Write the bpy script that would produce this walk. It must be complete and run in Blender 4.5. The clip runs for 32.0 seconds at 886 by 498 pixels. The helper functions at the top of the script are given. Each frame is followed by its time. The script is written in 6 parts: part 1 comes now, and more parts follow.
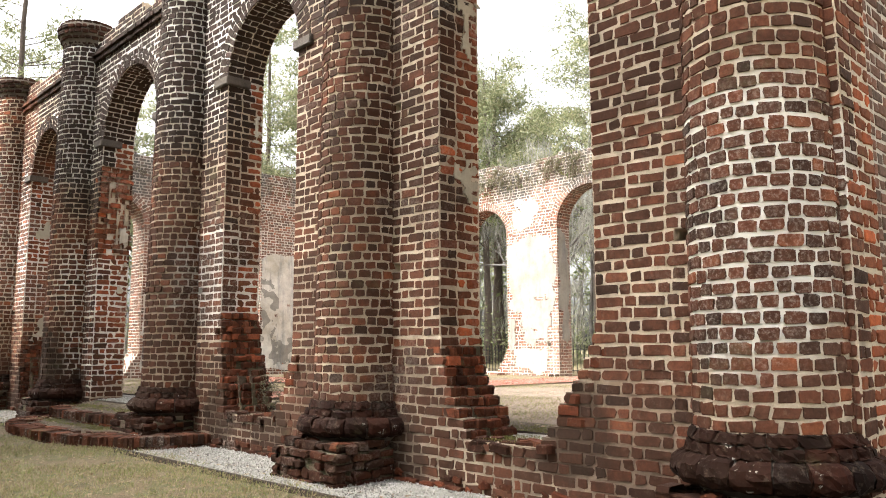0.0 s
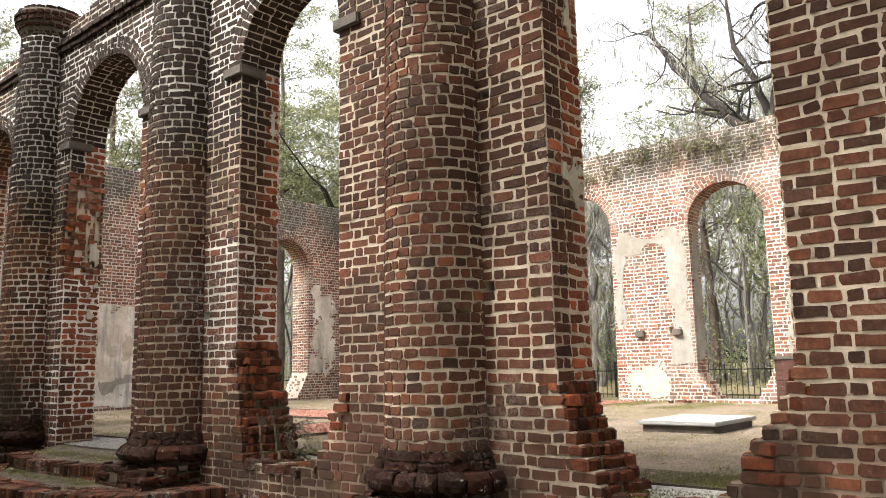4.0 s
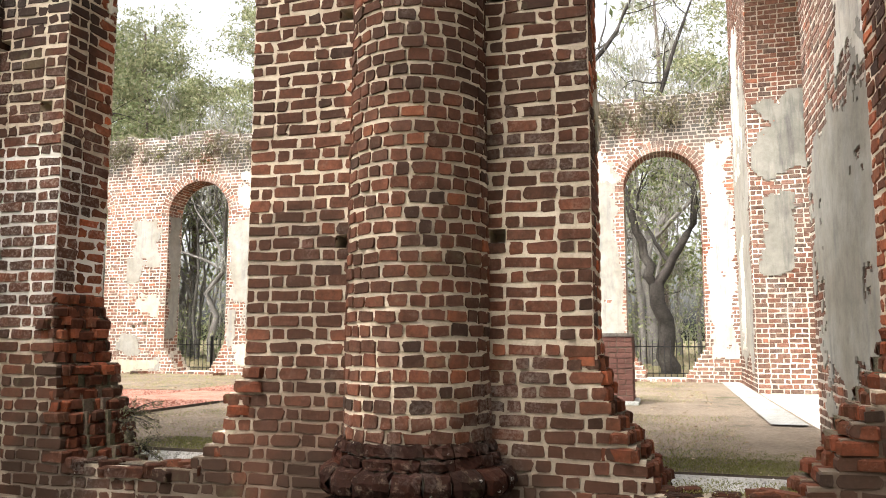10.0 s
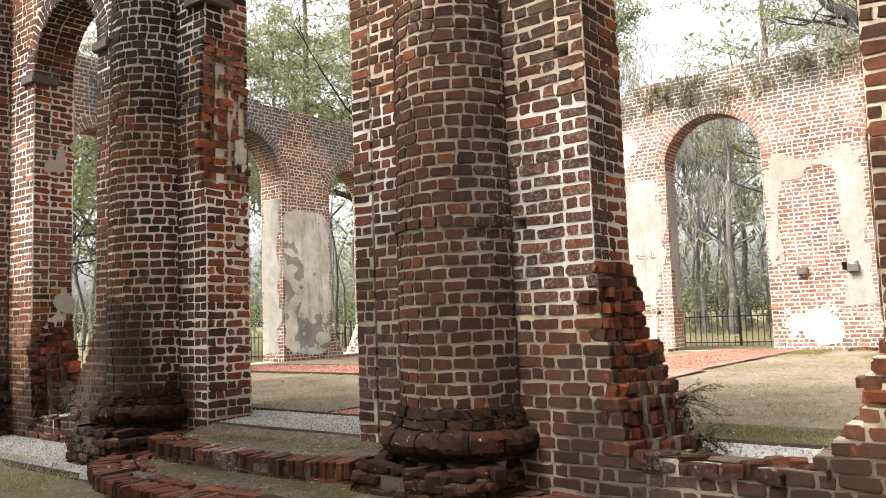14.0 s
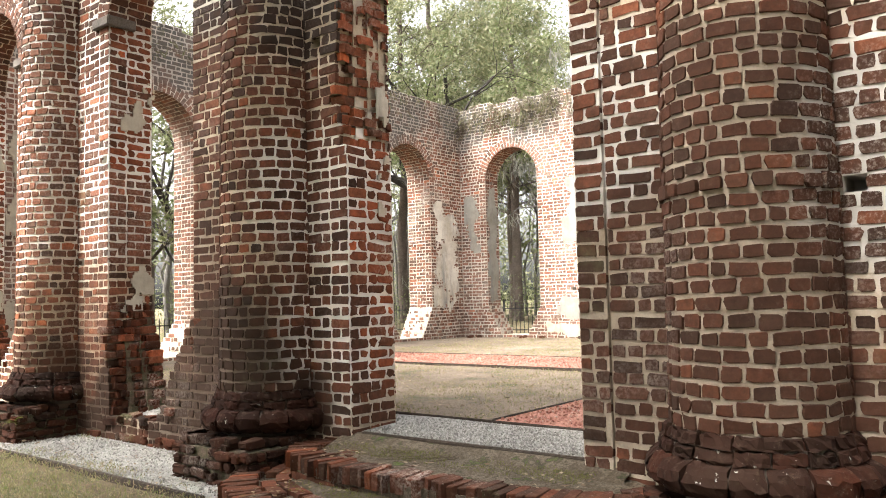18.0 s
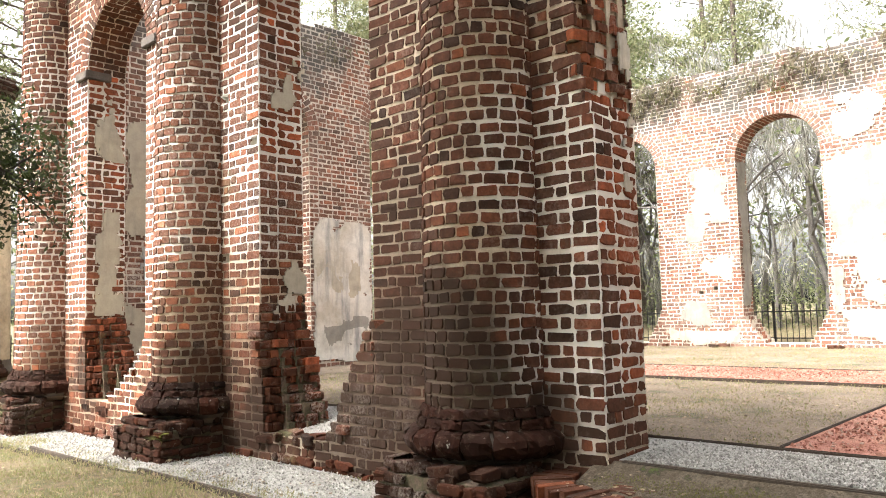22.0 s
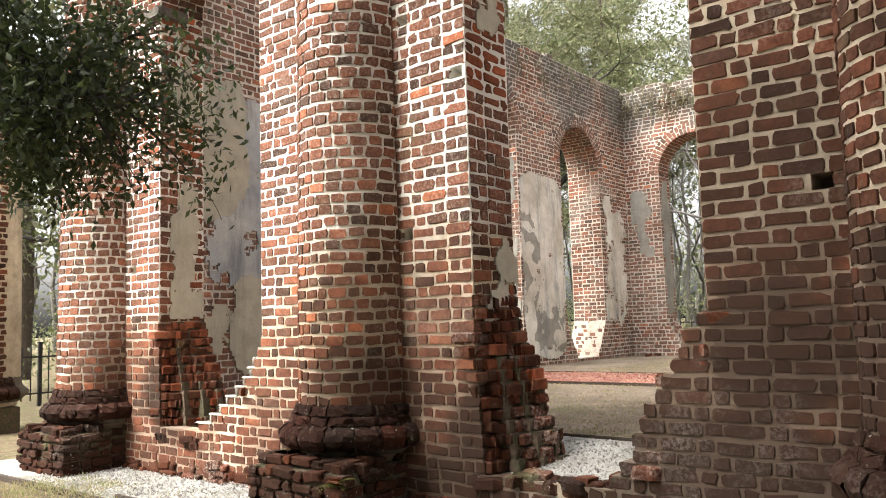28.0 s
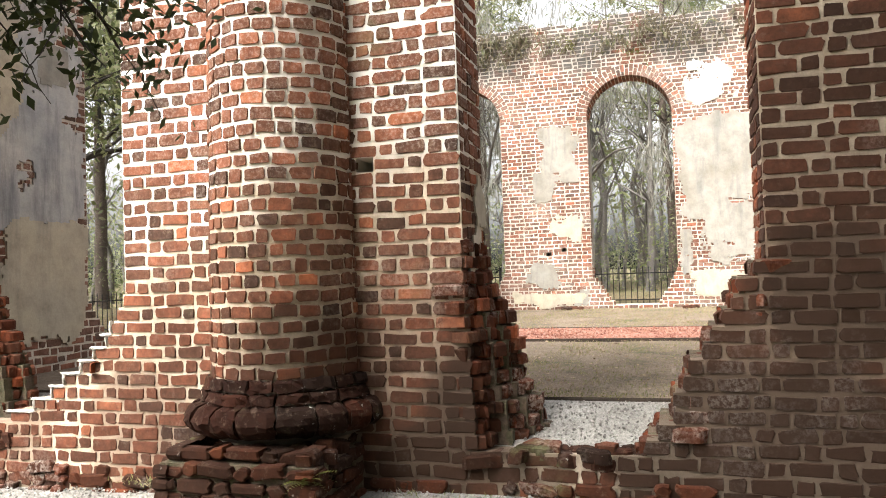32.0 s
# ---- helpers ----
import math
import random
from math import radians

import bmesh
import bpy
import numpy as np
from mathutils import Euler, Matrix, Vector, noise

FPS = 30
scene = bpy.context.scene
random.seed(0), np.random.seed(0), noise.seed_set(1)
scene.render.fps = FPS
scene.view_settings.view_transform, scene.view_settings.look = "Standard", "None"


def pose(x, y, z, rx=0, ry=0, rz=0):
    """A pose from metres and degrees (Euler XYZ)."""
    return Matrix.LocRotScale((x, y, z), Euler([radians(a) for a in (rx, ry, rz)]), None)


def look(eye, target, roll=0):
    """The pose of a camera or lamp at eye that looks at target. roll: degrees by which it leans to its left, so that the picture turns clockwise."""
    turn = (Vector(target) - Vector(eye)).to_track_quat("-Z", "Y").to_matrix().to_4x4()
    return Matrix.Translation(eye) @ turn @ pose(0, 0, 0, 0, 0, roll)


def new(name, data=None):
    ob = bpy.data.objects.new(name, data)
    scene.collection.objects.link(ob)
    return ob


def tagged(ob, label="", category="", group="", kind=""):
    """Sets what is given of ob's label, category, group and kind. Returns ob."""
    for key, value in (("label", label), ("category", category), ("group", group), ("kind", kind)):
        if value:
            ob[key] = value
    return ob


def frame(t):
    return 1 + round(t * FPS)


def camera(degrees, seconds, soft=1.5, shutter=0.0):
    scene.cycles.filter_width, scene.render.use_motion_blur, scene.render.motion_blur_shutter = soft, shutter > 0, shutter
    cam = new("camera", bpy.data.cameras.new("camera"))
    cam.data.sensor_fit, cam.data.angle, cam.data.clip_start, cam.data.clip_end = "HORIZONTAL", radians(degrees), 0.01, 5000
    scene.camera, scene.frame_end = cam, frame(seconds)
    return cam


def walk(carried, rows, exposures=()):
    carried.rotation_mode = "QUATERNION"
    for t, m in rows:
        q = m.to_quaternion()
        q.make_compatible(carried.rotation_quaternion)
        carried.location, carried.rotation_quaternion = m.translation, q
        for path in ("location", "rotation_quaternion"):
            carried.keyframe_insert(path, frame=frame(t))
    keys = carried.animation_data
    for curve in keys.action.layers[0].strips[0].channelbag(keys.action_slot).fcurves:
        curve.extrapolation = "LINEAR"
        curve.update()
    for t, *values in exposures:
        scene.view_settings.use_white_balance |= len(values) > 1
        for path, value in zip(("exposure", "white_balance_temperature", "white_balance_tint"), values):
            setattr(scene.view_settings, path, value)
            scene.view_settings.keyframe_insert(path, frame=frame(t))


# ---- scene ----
cam = camera(59.4, 32.0, 1.0)
PATH = [
    (0, (-0.064, 0.033, 1.077), (1.318, 1.456, 1.332), -0.2),
    (0.5, (-0.05, 0.303, 1.115), (1.368, 1.682, 1.407), -1.1),
    (1, (-0.067, 0.513, 1.133), (1.372, 1.863, 1.46), -1.2),
    (1.5, (-0.089, 0.769, 1.135), (1.358, 2.109, 1.469), -1.4),
    (2, (-0.094, 0.972, 1.139), (1.352, 2.313, 1.474), -0.8),
    (2.5, (-0.061, 1.212, 1.14), (1.377, 2.564, 1.461), -1.0),
    (4.5, (-0.119, 2.114, 1.23), (1.413, 3.361, 1.54), -1.4),
    (5, (-0.035, 2.342, 1.178), (1.525, 3.543, 1.531), -1.9),
    (5.5, (-0.034, 2.581, 1.152), (1.576, 3.715, 1.504), -1.3),
    (6, (-0.024, 2.798, 1.165), (1.653, 3.834, 1.501), -1.5),
    (6.5, (0.045, 2.962, 1.115), (1.753, 3.955, 1.425), -0.2),
    (7, (0.089, 3.203, 1.16), (1.828, 4.153, 1.43), 0.2),
    (7.5, (0.082, 3.378, 1.181), (1.853, 4.268, 1.447), 0.2),
    (8, (0.074, 3.617, 1.18), (1.916, 4.35, 1.445), -0.6),
    (8.5, (0.023, 3.806, 1.21), (1.902, 4.447, 1.452), -0.4),
    (9, (0.059, 4.04, 1.209), (1.959, 4.617, 1.447), -0.6),
    (9.5, (0.035, 4.252, 1.195), (1.938, 4.817, 1.434), -0.3),
    (10, (0.009, 4.489, 1.194), (1.916, 5.047, 1.426), 0.1),
    (10.5, (0.029, 4.698, 1.218), (1.94, 5.248, 1.43), -0.6),
    (11, (0.122, 4.94, 1.211), (1.989, 5.629, 1.416), -0.1),
    (11.5, (0.231, 5.18, 1.225), (2.007, 6.078, 1.423), -1.0),
    (12, (0.221, 5.445, 1.221), (1.96, 6.417, 1.399), -1.6),
    (12.5, (0.228, 5.701, 1.25), (1.944, 6.714, 1.43), -2.1),
    (13, (0.232, 5.972, 1.204), (1.863, 7.114, 1.392), -2.1),
    (13.5, (0.231, 6.259, 1.222), (1.806, 7.48, 1.395), -3.5),
    (14, (0.19, 6.507, 1.189), (1.752, 7.742, 1.371), -2.0),
    (14.5, (0.173, 6.747, 1.242), (1.751, 7.967, 1.383), -2.2),
    (15, (0.219, 6.964, 1.223), (1.766, 8.225, 1.357), -1.9),
    (15.5, (0.276, 7.243, 1.258), (1.801, 8.531, 1.379), -2.8),
    (17.5, (0.358, 8.294, 1.261), (1.914, 9.544, 1.391), -2.0),
    (18, (0.351, 8.553, 1.288), (1.907, 9.801, 1.423), -1.4),
    (18.5, (0.312, 8.814, 1.268), (1.894, 10.028, 1.417), -2.1),
    (19, (0.323, 9.09, 1.281), (1.91, 10.299, 1.424), -1.2),
    (19.5, (0.343, 9.312, 1.277), (1.889, 10.571, 1.431), -1.6),
    (20, (0.338, 9.545, 1.268), (1.875, 10.815, 1.426), -0.9),
    (20.5, (0.332, 9.75, 1.27), (1.876, 11.01, 1.43), -1.6),
    (21, (0.357, 9.96, 1.251), (1.894, 11.231, 1.408), -1.5),
    (21.5, (0.397, 10.187, 1.255), (1.897, 11.501, 1.415), -1.8),
    (22, (0.414, 10.368, 1.233), (1.877, 11.722, 1.395), -1.5),
    (22.5, (0.424, 10.6, 1.237), (1.897, 11.946, 1.38), -2.2),
    (23, (0.439, 10.785, 1.216), (1.919, 12.124, 1.352), -2.1),
    (23.5, (0.445, 11.028, 1.214), (1.942, 12.349, 1.328), -2.1),
    (24, (0.451, 11.207, 1.188), (1.964, 12.511, 1.294), -1.7),
    (24.5, (0.4, 11.433, 1.153), (1.952, 12.69, 1.255), -1.1),
    (25, (0.352, 11.74, 1.14), (1.966, 12.909, 1.312), -2.4),
    (25.5, (0.404, 12.087, 1.116), (1.99, 13.294, 1.288), -1.1),
    (26, (0.471, 12.436, 1.175), (1.991, 13.713, 1.41), -3.9),
    (26.5, (0.394, 12.705, 1.216), (1.888, 14.011, 1.468), -2.4),
    (28.5, (0.395, 13.753, 1.148), (1.982, 14.96, 1.311), -1.9),
    (29, (0.355, 14.034, 1.171), (1.994, 15.17, 1.317), -1.9),
    (29.5, (0.351, 14.241, 1.147), (2.03, 15.32, 1.283), -0.9),
    (30, (0.358, 14.521, 1.172), (2.061, 15.564, 1.279), -1.4),
    (30.5, (0.332, 14.729, 1.144), (2.056, 15.735, 1.267), -0.1),
    (31, (0.282, 15.001, 1.142), (2.106, 15.813, 1.265), -0.5),
    (31.5, (0.316, 15.239, 1.133), (2.196, 15.912, 1.249), -1.0),
    (32, (0.357, 15.501, 1.163), (2.273, 16.073, 1.228), -1.9),
]
WALK = [(t, look(eye, target, roll)) for t, eye, target, roll in PATH]
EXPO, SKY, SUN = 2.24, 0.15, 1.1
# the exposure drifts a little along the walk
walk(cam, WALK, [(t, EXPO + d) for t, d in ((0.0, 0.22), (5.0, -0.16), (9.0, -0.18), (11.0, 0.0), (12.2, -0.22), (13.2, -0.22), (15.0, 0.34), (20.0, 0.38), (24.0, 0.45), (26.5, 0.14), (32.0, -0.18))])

# ---- sky and sun ----
SUN_DIR = Vector((-0.50, 0.30, 0.81)).normalized()
world = bpy.data.worlds.new("sky")
scene.world = world
world.use_nodes = True
wn, wl = world.node_tree.nodes, world.node_tree.links
sky = wn.new("ShaderNodeTexSky")
sky.sky_type = "NISHITA"
sky.sun_disc = False
sky.sun_elevation = math.asin(SUN_DIR.z)
sky.sun_rotation = math.atan2(SUN_DIR.x, SUN_DIR.y)
sky.air_density, sky.dust_density, sky.ozone_density = 1.0, 8.0, 0.6
wn["Background"].inputs["Strength"].default_value = SKY
# an overcast sky is grey-white: most of the sky's own blue is taken out
grey = wn.new("ShaderNodeHueSaturation")
grey.inputs["Saturation"].default_value = 0.18
wl.new(sky.outputs["Color"], grey.inputs["Color"])
wl.new(grey.outputs["Color"], wn["Background"].inputs["Color"])
sun_data = bpy.data.lights.new("sun", "SUN")
sun_data.energy, sun_data.angle, sun_data.color = SUN, radians(32), (1.0, 0.96, 0.89)
sun = new("sun", sun_data)
sun.matrix_world = look(SUN_DIR * 60, (0, 0, 0))


# ---- materials ----
def nodes_of(name, rough=0.9):
    m = bpy.data.materials.new(name)
    m.use_nodes = True
    n, l = m.node_tree.nodes, m.node_tree.links
    b = n["Principled BSDF"]
    b.inputs["Roughness"].default_value = rough
    b.inputs["Specular IOR Level"].default_value = 0.25
    return m, n, l, b


def tex(n, l, kind, scale, detail=4.0, rough=0.6, vec=None):
    t = n.new("ShaderNodeTex" + kind)
    t.inputs["Scale"].default_value = scale
    if kind == "Noise":
        t.inputs["Detail"].default_value = detail
        t.inputs["Roughness"].default_value = rough
    if vec:
        l.new(vec, t.inputs["Vector"])
    return t


def ramp(n, l, src, stops, mode="LINEAR"):
    r = n.new("ShaderNodeValToRGB")
    r.color_ramp.interpolation = mode
    while len(r.color_ramp.elements) < len(stops):
        r.color_ramp.elements.new(0.5)
    for e, (p, c) in zip(r.color_ramp.elements, stops):
        e.position = p
        e.color = (*c, 1) if isinstance(c, tuple) else (c, c, c, 1)
    l.new(src, r.inputs["Fac"])
    return r.outputs["Color"]


def mix(n, l, fac, a, b, mode="MIX"):
    x = n.new("ShaderNodeMix")
    x.data_type, x.blend_type = "RGBA", mode
    for socket, v in ((x.inputs[0], fac), (x.inputs[6], a), (x.inputs[7], b)):
        if isinstance(v, (int, float)):
            socket.default_value = v
        elif isinstance(v, tuple):
            socket.default_value = (*v, 1)
        else:
            l.new(v, socket)
    return x.outputs[2]


def bump(n, l, b, height, strength, distance):
    u = n.new("ShaderNodeBump")
    u.inputs["Strength"].default_value = strength
    u.inputs["Distance"].default_value = distance
    l.new(height, u.inputs["Height"])
    l.new(u.outputs["Normal"], b.inputs["Normal"])


def world_pos(n):
    return n.new("ShaderNodeNewGeometry").outputs["Position"]


def blobs(n, l, pos, spots):
    """One inside any of the spots (x, y, z, radius), fading out with an uneven rim."""
    warp = tex(n, l, "Noise", 2.6, 5, 0.65, pos)
    out = None
    for x, y, z, r in spots:
        d = n.new("ShaderNodeVectorMath")
        d.operation = "DISTANCE"
        l.new(pos, d.inputs[0])
        d.inputs[1].default_value = (x, y, z)
        k = n.new("ShaderNodeMath")
        k.operation = "MULTIPLY_ADD"
        l.new(d.outputs["Value"], k.inputs[0])
        k.inputs[1].default_value, k.inputs[2].default_value = -1.0 / r, 1.0
        if out is None:
            out = k.outputs[0]
        else:
            m = n.new("ShaderNodeMath")
            m.operation = "MAXIMUM"
            l.new(out, m.inputs[0])
            l.new(k.outputs[0], m.inputs[1])
            out = m.outputs[0]
    s = n.new("ShaderNodeMath")
    s.operation = "ADD"
    l.new(out, s.inputs[0])
    l.new(warp.outputs["Fac"], s.inputs[1])
    return ramp(n, l, s.outputs[0], [(0.50, 0.0), (0.82, 1.0)])


# soot stains, with the shade round the pier feet painted in as spots
SOOT_SHADE_SPOTS = [(4.64, 9.35, 3.2, 0.8), (4.64, 6.9, 1.6, 0.65), (4.64, 6.8, 0.7, 0.5), (4.64, 7.0, 2.9, 0.6), (4.64, 2.9, 3.1, 0.7), (4.64, 7.9, 0.1, 0.7), (4.64, 14.7, 1.9, 0.7), (4.64, 5.2, 2.5, 0.55), (4.2, 5.85, 3.0, 0.6), (4.64, 5.5, 0.15, 0.8), (4.64, 6.9, 4.3, 1.2), (4.64, 5.0, 4.4, 1.1), (4.64, 9.2, 4.4, 1.5), (4.2, 10.0, 5.0, 1.3), (4.2, 13.9, 5.2, 1.3), (4.64, 12.9, 4.3, 1.0), (4.64, 15.2, 0.35, 0.9), (4.64, 15.2, 4.2, 0.7), (4.2, 6.0, 5.2, 1.2), (4.2, 1.9, 0.1, 0.6), (4.64, 20.5, 0.7, 0.45), (4.64, 16.4, 0.7, 0.5),
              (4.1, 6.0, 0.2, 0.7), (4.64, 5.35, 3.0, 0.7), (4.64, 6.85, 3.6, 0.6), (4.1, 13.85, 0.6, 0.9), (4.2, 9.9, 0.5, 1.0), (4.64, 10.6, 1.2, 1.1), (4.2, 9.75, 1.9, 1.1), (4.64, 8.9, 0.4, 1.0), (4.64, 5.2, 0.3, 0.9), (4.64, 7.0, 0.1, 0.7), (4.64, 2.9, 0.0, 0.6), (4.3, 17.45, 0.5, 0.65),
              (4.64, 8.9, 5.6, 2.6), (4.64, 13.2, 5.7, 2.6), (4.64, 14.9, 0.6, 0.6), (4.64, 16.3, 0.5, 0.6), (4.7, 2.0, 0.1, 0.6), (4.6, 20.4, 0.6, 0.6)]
# mud on the joints, also carrying painted shade at the feet
MUD_SHADE_SPOTS = [(4.64, 7.9, 0.15, 0.75), (4.64, 4.1, 0.15, 0.45), (4.64, 15.3, 0.35, 0.8), (4.64, 5.3, 0.1, 0.6), (4.64, 6.6, 0.1, 0.6), (4.64, 7.2, 0.1, 0.6), (4.64, 8.9, 0.2, 0.7), (4.64, 16.9, 0.1, 0.6), (4.1, 21.7, 0.1, 0.5), (4.6, 14.8, 0.55, 1.0), (4.0, 14.0, 0.5, 0.6), (4.3, 17.4, 0.3, 0.5), (4.64, 16.5, 0.2, 0.6), (4.1, 9.85, 0.1, 0.65), (4.2, 6.0, 0.0, 0.5)]
# pale brick on the last piers, sun brightness included in the colour
SUNLIT_PALE_SPOTS = [(4.3, 18.1, 2.7, 2.2), (4.3, 21.8, 2.5, 2.6), (4.64, 19.8, 2.5, 2.2), (4.64, 16.9, 2.8, 1.4)]
DUST_SPOTS = [(4.64, 14.8, 0.8, 1.0), (4.64, 18.9, 0.2, 0.5), (4.64, 20.6, 0.3, 1.2), (4.64, 17.0, 0.4, 0.9), (4.64, 3.0, 0.2, 0.9), (4.64, 6.8, 0.2, 0.8)]
# darkest feet: soot and shade both put into the colour
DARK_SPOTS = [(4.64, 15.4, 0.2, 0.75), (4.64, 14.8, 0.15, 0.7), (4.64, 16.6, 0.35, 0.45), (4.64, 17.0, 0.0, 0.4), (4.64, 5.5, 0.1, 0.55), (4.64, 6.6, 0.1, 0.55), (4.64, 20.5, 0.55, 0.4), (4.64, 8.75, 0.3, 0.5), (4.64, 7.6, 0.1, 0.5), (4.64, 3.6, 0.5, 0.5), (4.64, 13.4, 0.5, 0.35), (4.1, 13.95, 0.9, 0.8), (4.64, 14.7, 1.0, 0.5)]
LOW_SOOT_SHADE = [s for s in SOOT_SHADE_SPOTS if s[2] < 2.0]
HIGH_SOOT = [s for s in SOOT_SHADE_SPOTS if s[2] >= 2.0]
BLACK_SPOTS = [(4.5, 4.7, 5.4, 1.5), (4.3, 6.0, 5.6, 1.5), (4.5, 7.7, 5.5, 1.5), (4.4, 9.3, 5.0, 1.7), (4.2, 10.0, 5.2, 1.7), (4.5, 11.9, 5.7, 1.4), (4.4, 13.6, 5.1, 1.8), (4.5, 15.3, 5.3, 1.5), (4.5, 9.1, 4.1, 0.8), (4.5, 13.2, 3.9, 0.8)]
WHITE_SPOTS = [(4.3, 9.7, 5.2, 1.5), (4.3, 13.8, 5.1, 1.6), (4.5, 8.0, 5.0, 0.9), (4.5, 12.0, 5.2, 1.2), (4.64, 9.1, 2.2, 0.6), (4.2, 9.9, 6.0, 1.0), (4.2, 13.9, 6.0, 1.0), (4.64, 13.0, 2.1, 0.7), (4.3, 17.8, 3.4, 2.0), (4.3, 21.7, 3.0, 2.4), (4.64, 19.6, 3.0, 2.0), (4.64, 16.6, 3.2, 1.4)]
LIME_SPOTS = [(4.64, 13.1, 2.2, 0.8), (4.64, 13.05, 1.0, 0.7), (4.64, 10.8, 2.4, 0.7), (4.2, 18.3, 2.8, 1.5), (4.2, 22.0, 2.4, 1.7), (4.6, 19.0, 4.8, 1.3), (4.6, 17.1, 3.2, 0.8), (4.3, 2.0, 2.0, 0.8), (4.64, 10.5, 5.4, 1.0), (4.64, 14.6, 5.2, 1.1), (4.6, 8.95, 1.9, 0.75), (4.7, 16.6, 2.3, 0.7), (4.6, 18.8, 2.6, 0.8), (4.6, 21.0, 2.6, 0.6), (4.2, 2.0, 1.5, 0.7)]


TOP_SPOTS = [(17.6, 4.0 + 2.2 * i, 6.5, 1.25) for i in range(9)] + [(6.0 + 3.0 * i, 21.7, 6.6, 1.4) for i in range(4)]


def brick_material(name, single, tint, soot=0.5, lime=0.25, moss=0.1, spots=False, wash=0.0, lichen=0.0):
    """Old clay brick. single: each brick is an object, else an island of one mesh."""
    m, n, l, b = nodes_of(name, 0.93)
    b.inputs["Specular IOR Level"].default_value = 0.1
    if single:
        rnd = n.new("ShaderNodeObjectInfo").outputs["Random"]
    else:
        rnd = n.new("ShaderNodeNewGeometry").outputs["Random Per Island"]
    pos = world_pos(n)
    t = [tuple(c * k for c, k in zip(col, tint)) for col in (
        (0.040, 0.023, 0.017), (0.066, 0.032, 0.021), (0.092, 0.039, 0.024),
        (0.112, 0.045, 0.027), (0.145, 0.053, 0.030), (0.086, 0.045, 0.031), (0.24, 0.080, 0.038))]
    base = ramp(n, l, rnd, [(0.0, t[0]), (0.12, t[1]), (0.36, t[2]), (0.6, t[3]), (0.8, t[4]), (0.92, t[5]), (1.0, t[6])])
    big = tex(n, l, "Noise", 0.55, 5, 0.62, pos)
    mid = tex(n, l, "Noise", 3.1, 6, 0.65, pos)
    fine = tex(n, l, "Noise", 46, 5, 0.7, pos)
    grain = tex(n, l, "Noise", 210, 3, 0.7, pos)
    c = mix(n, l, 0.8, base, ramp(n, l, fine.outputs["Fac"], [(0.25, 0.55), (0.5, 0.97), (0.8, 1.3)]), "MULTIPLY")
    blot = tex(n, l, "Noise", 15, 4, 0.6, pos)
    c = mix(n, l, 0.75, c, ramp(n, l, blot.outputs["Fac"], [(0.3, (0.62, 0.60, 0.58)), (0.5, (1.0, 1.0, 1.0)), (0.72, (1.45, 1.35, 1.25))]), "MULTIPLY")
    # thin smears of mortar left on the faces
    sm = tex(n, l, "Noise", 19, 6, 0.75, pos)
    c = mix(n, l, ramp(n, l, sm.outputs["Fac"], [(0.55, 0.0), (0.72, 0.26)]), c, tuple(k * 0.9 for k in (0.34, 0.27, 0.20)))
    s = mix(n, l, 1.0, ramp(n, l, big.outputs["Fac"], [(0.42, 0.0), (0.66, 1.0)]),
            ramp(n, l, mid.outputs["Fac"], [(0.3, 0.25), (0.62, 1.0)]), "MULTIPLY")
    s = mix(n, l, 1.0, s, (soot, soot, soot), "MULTIPLY")
    if spots:
        # paler bricks of the last piers, with their sunlit brightness painted in
        c = mix(n, l, mix(n, l, 1.0, blobs(n, l, pos, SUNLIT_PALE_SPOTS), (0.85, 0.85, 0.85), "MULTIPLY"), c, mix(n, l, 1.0, c, (1.8, 1.82, 1.78), "MULTIPLY"))
        # soot, and the painted shade of the pier feet
        s = mix(n, l, 1.0, s, mix(n, l, 1.0, blobs(n, l, pos, SOOT_SHADE_SPOTS), (0.62, 0.62, 0.62), "MULTIPLY"), "LIGHTEN")
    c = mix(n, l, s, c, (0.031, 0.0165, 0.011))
    if spots:
        # the black crust of the wall top
        c = mix(n, l, mix(n, l, 1.0, blobs(n, l, pos, BLACK_SPOTS), (0.78, 0.78, 0.78), "MULTIPLY"), c, (0.024, 0.0185, 0.0155))
        # mud, then the darkest feet, both with shade mixed into the colour
        c = mix(n, l, mix(n, l, 1.0, blobs(n, l, pos, MUD_SHADE_SPOTS), (0.5, 0.5, 0.5), "MULTIPLY"), c, (0.074, 0.034, 0.021))
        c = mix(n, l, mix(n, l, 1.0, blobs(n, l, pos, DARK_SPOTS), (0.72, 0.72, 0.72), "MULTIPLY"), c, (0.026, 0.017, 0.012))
    # lime washed out of the joints
    lim = tex(n, l, "Noise", 0.9, 6, 0.7, pos)
    lf = mix(n, l, 1.0, ramp(n, l, lim.outputs["Fac"], [(0.54, 0.0), (0.70, 1.0)]),
             ramp(n, l, fine.outputs["Fac"], [(0.44, 0.0), (0.60, 1.0)]), "MULTIPLY")
    lf = mix(n, l, 1.0, lf, (lime, lime, lime), "MULTIPLY")
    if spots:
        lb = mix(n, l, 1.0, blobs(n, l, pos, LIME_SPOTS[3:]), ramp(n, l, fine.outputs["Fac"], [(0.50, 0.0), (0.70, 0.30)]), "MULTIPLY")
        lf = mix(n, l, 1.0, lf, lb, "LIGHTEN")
    c = mix(n, l, lf, c, (0.56, 0.52, 0.46))
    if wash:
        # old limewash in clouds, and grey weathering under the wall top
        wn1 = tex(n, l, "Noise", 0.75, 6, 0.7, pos)
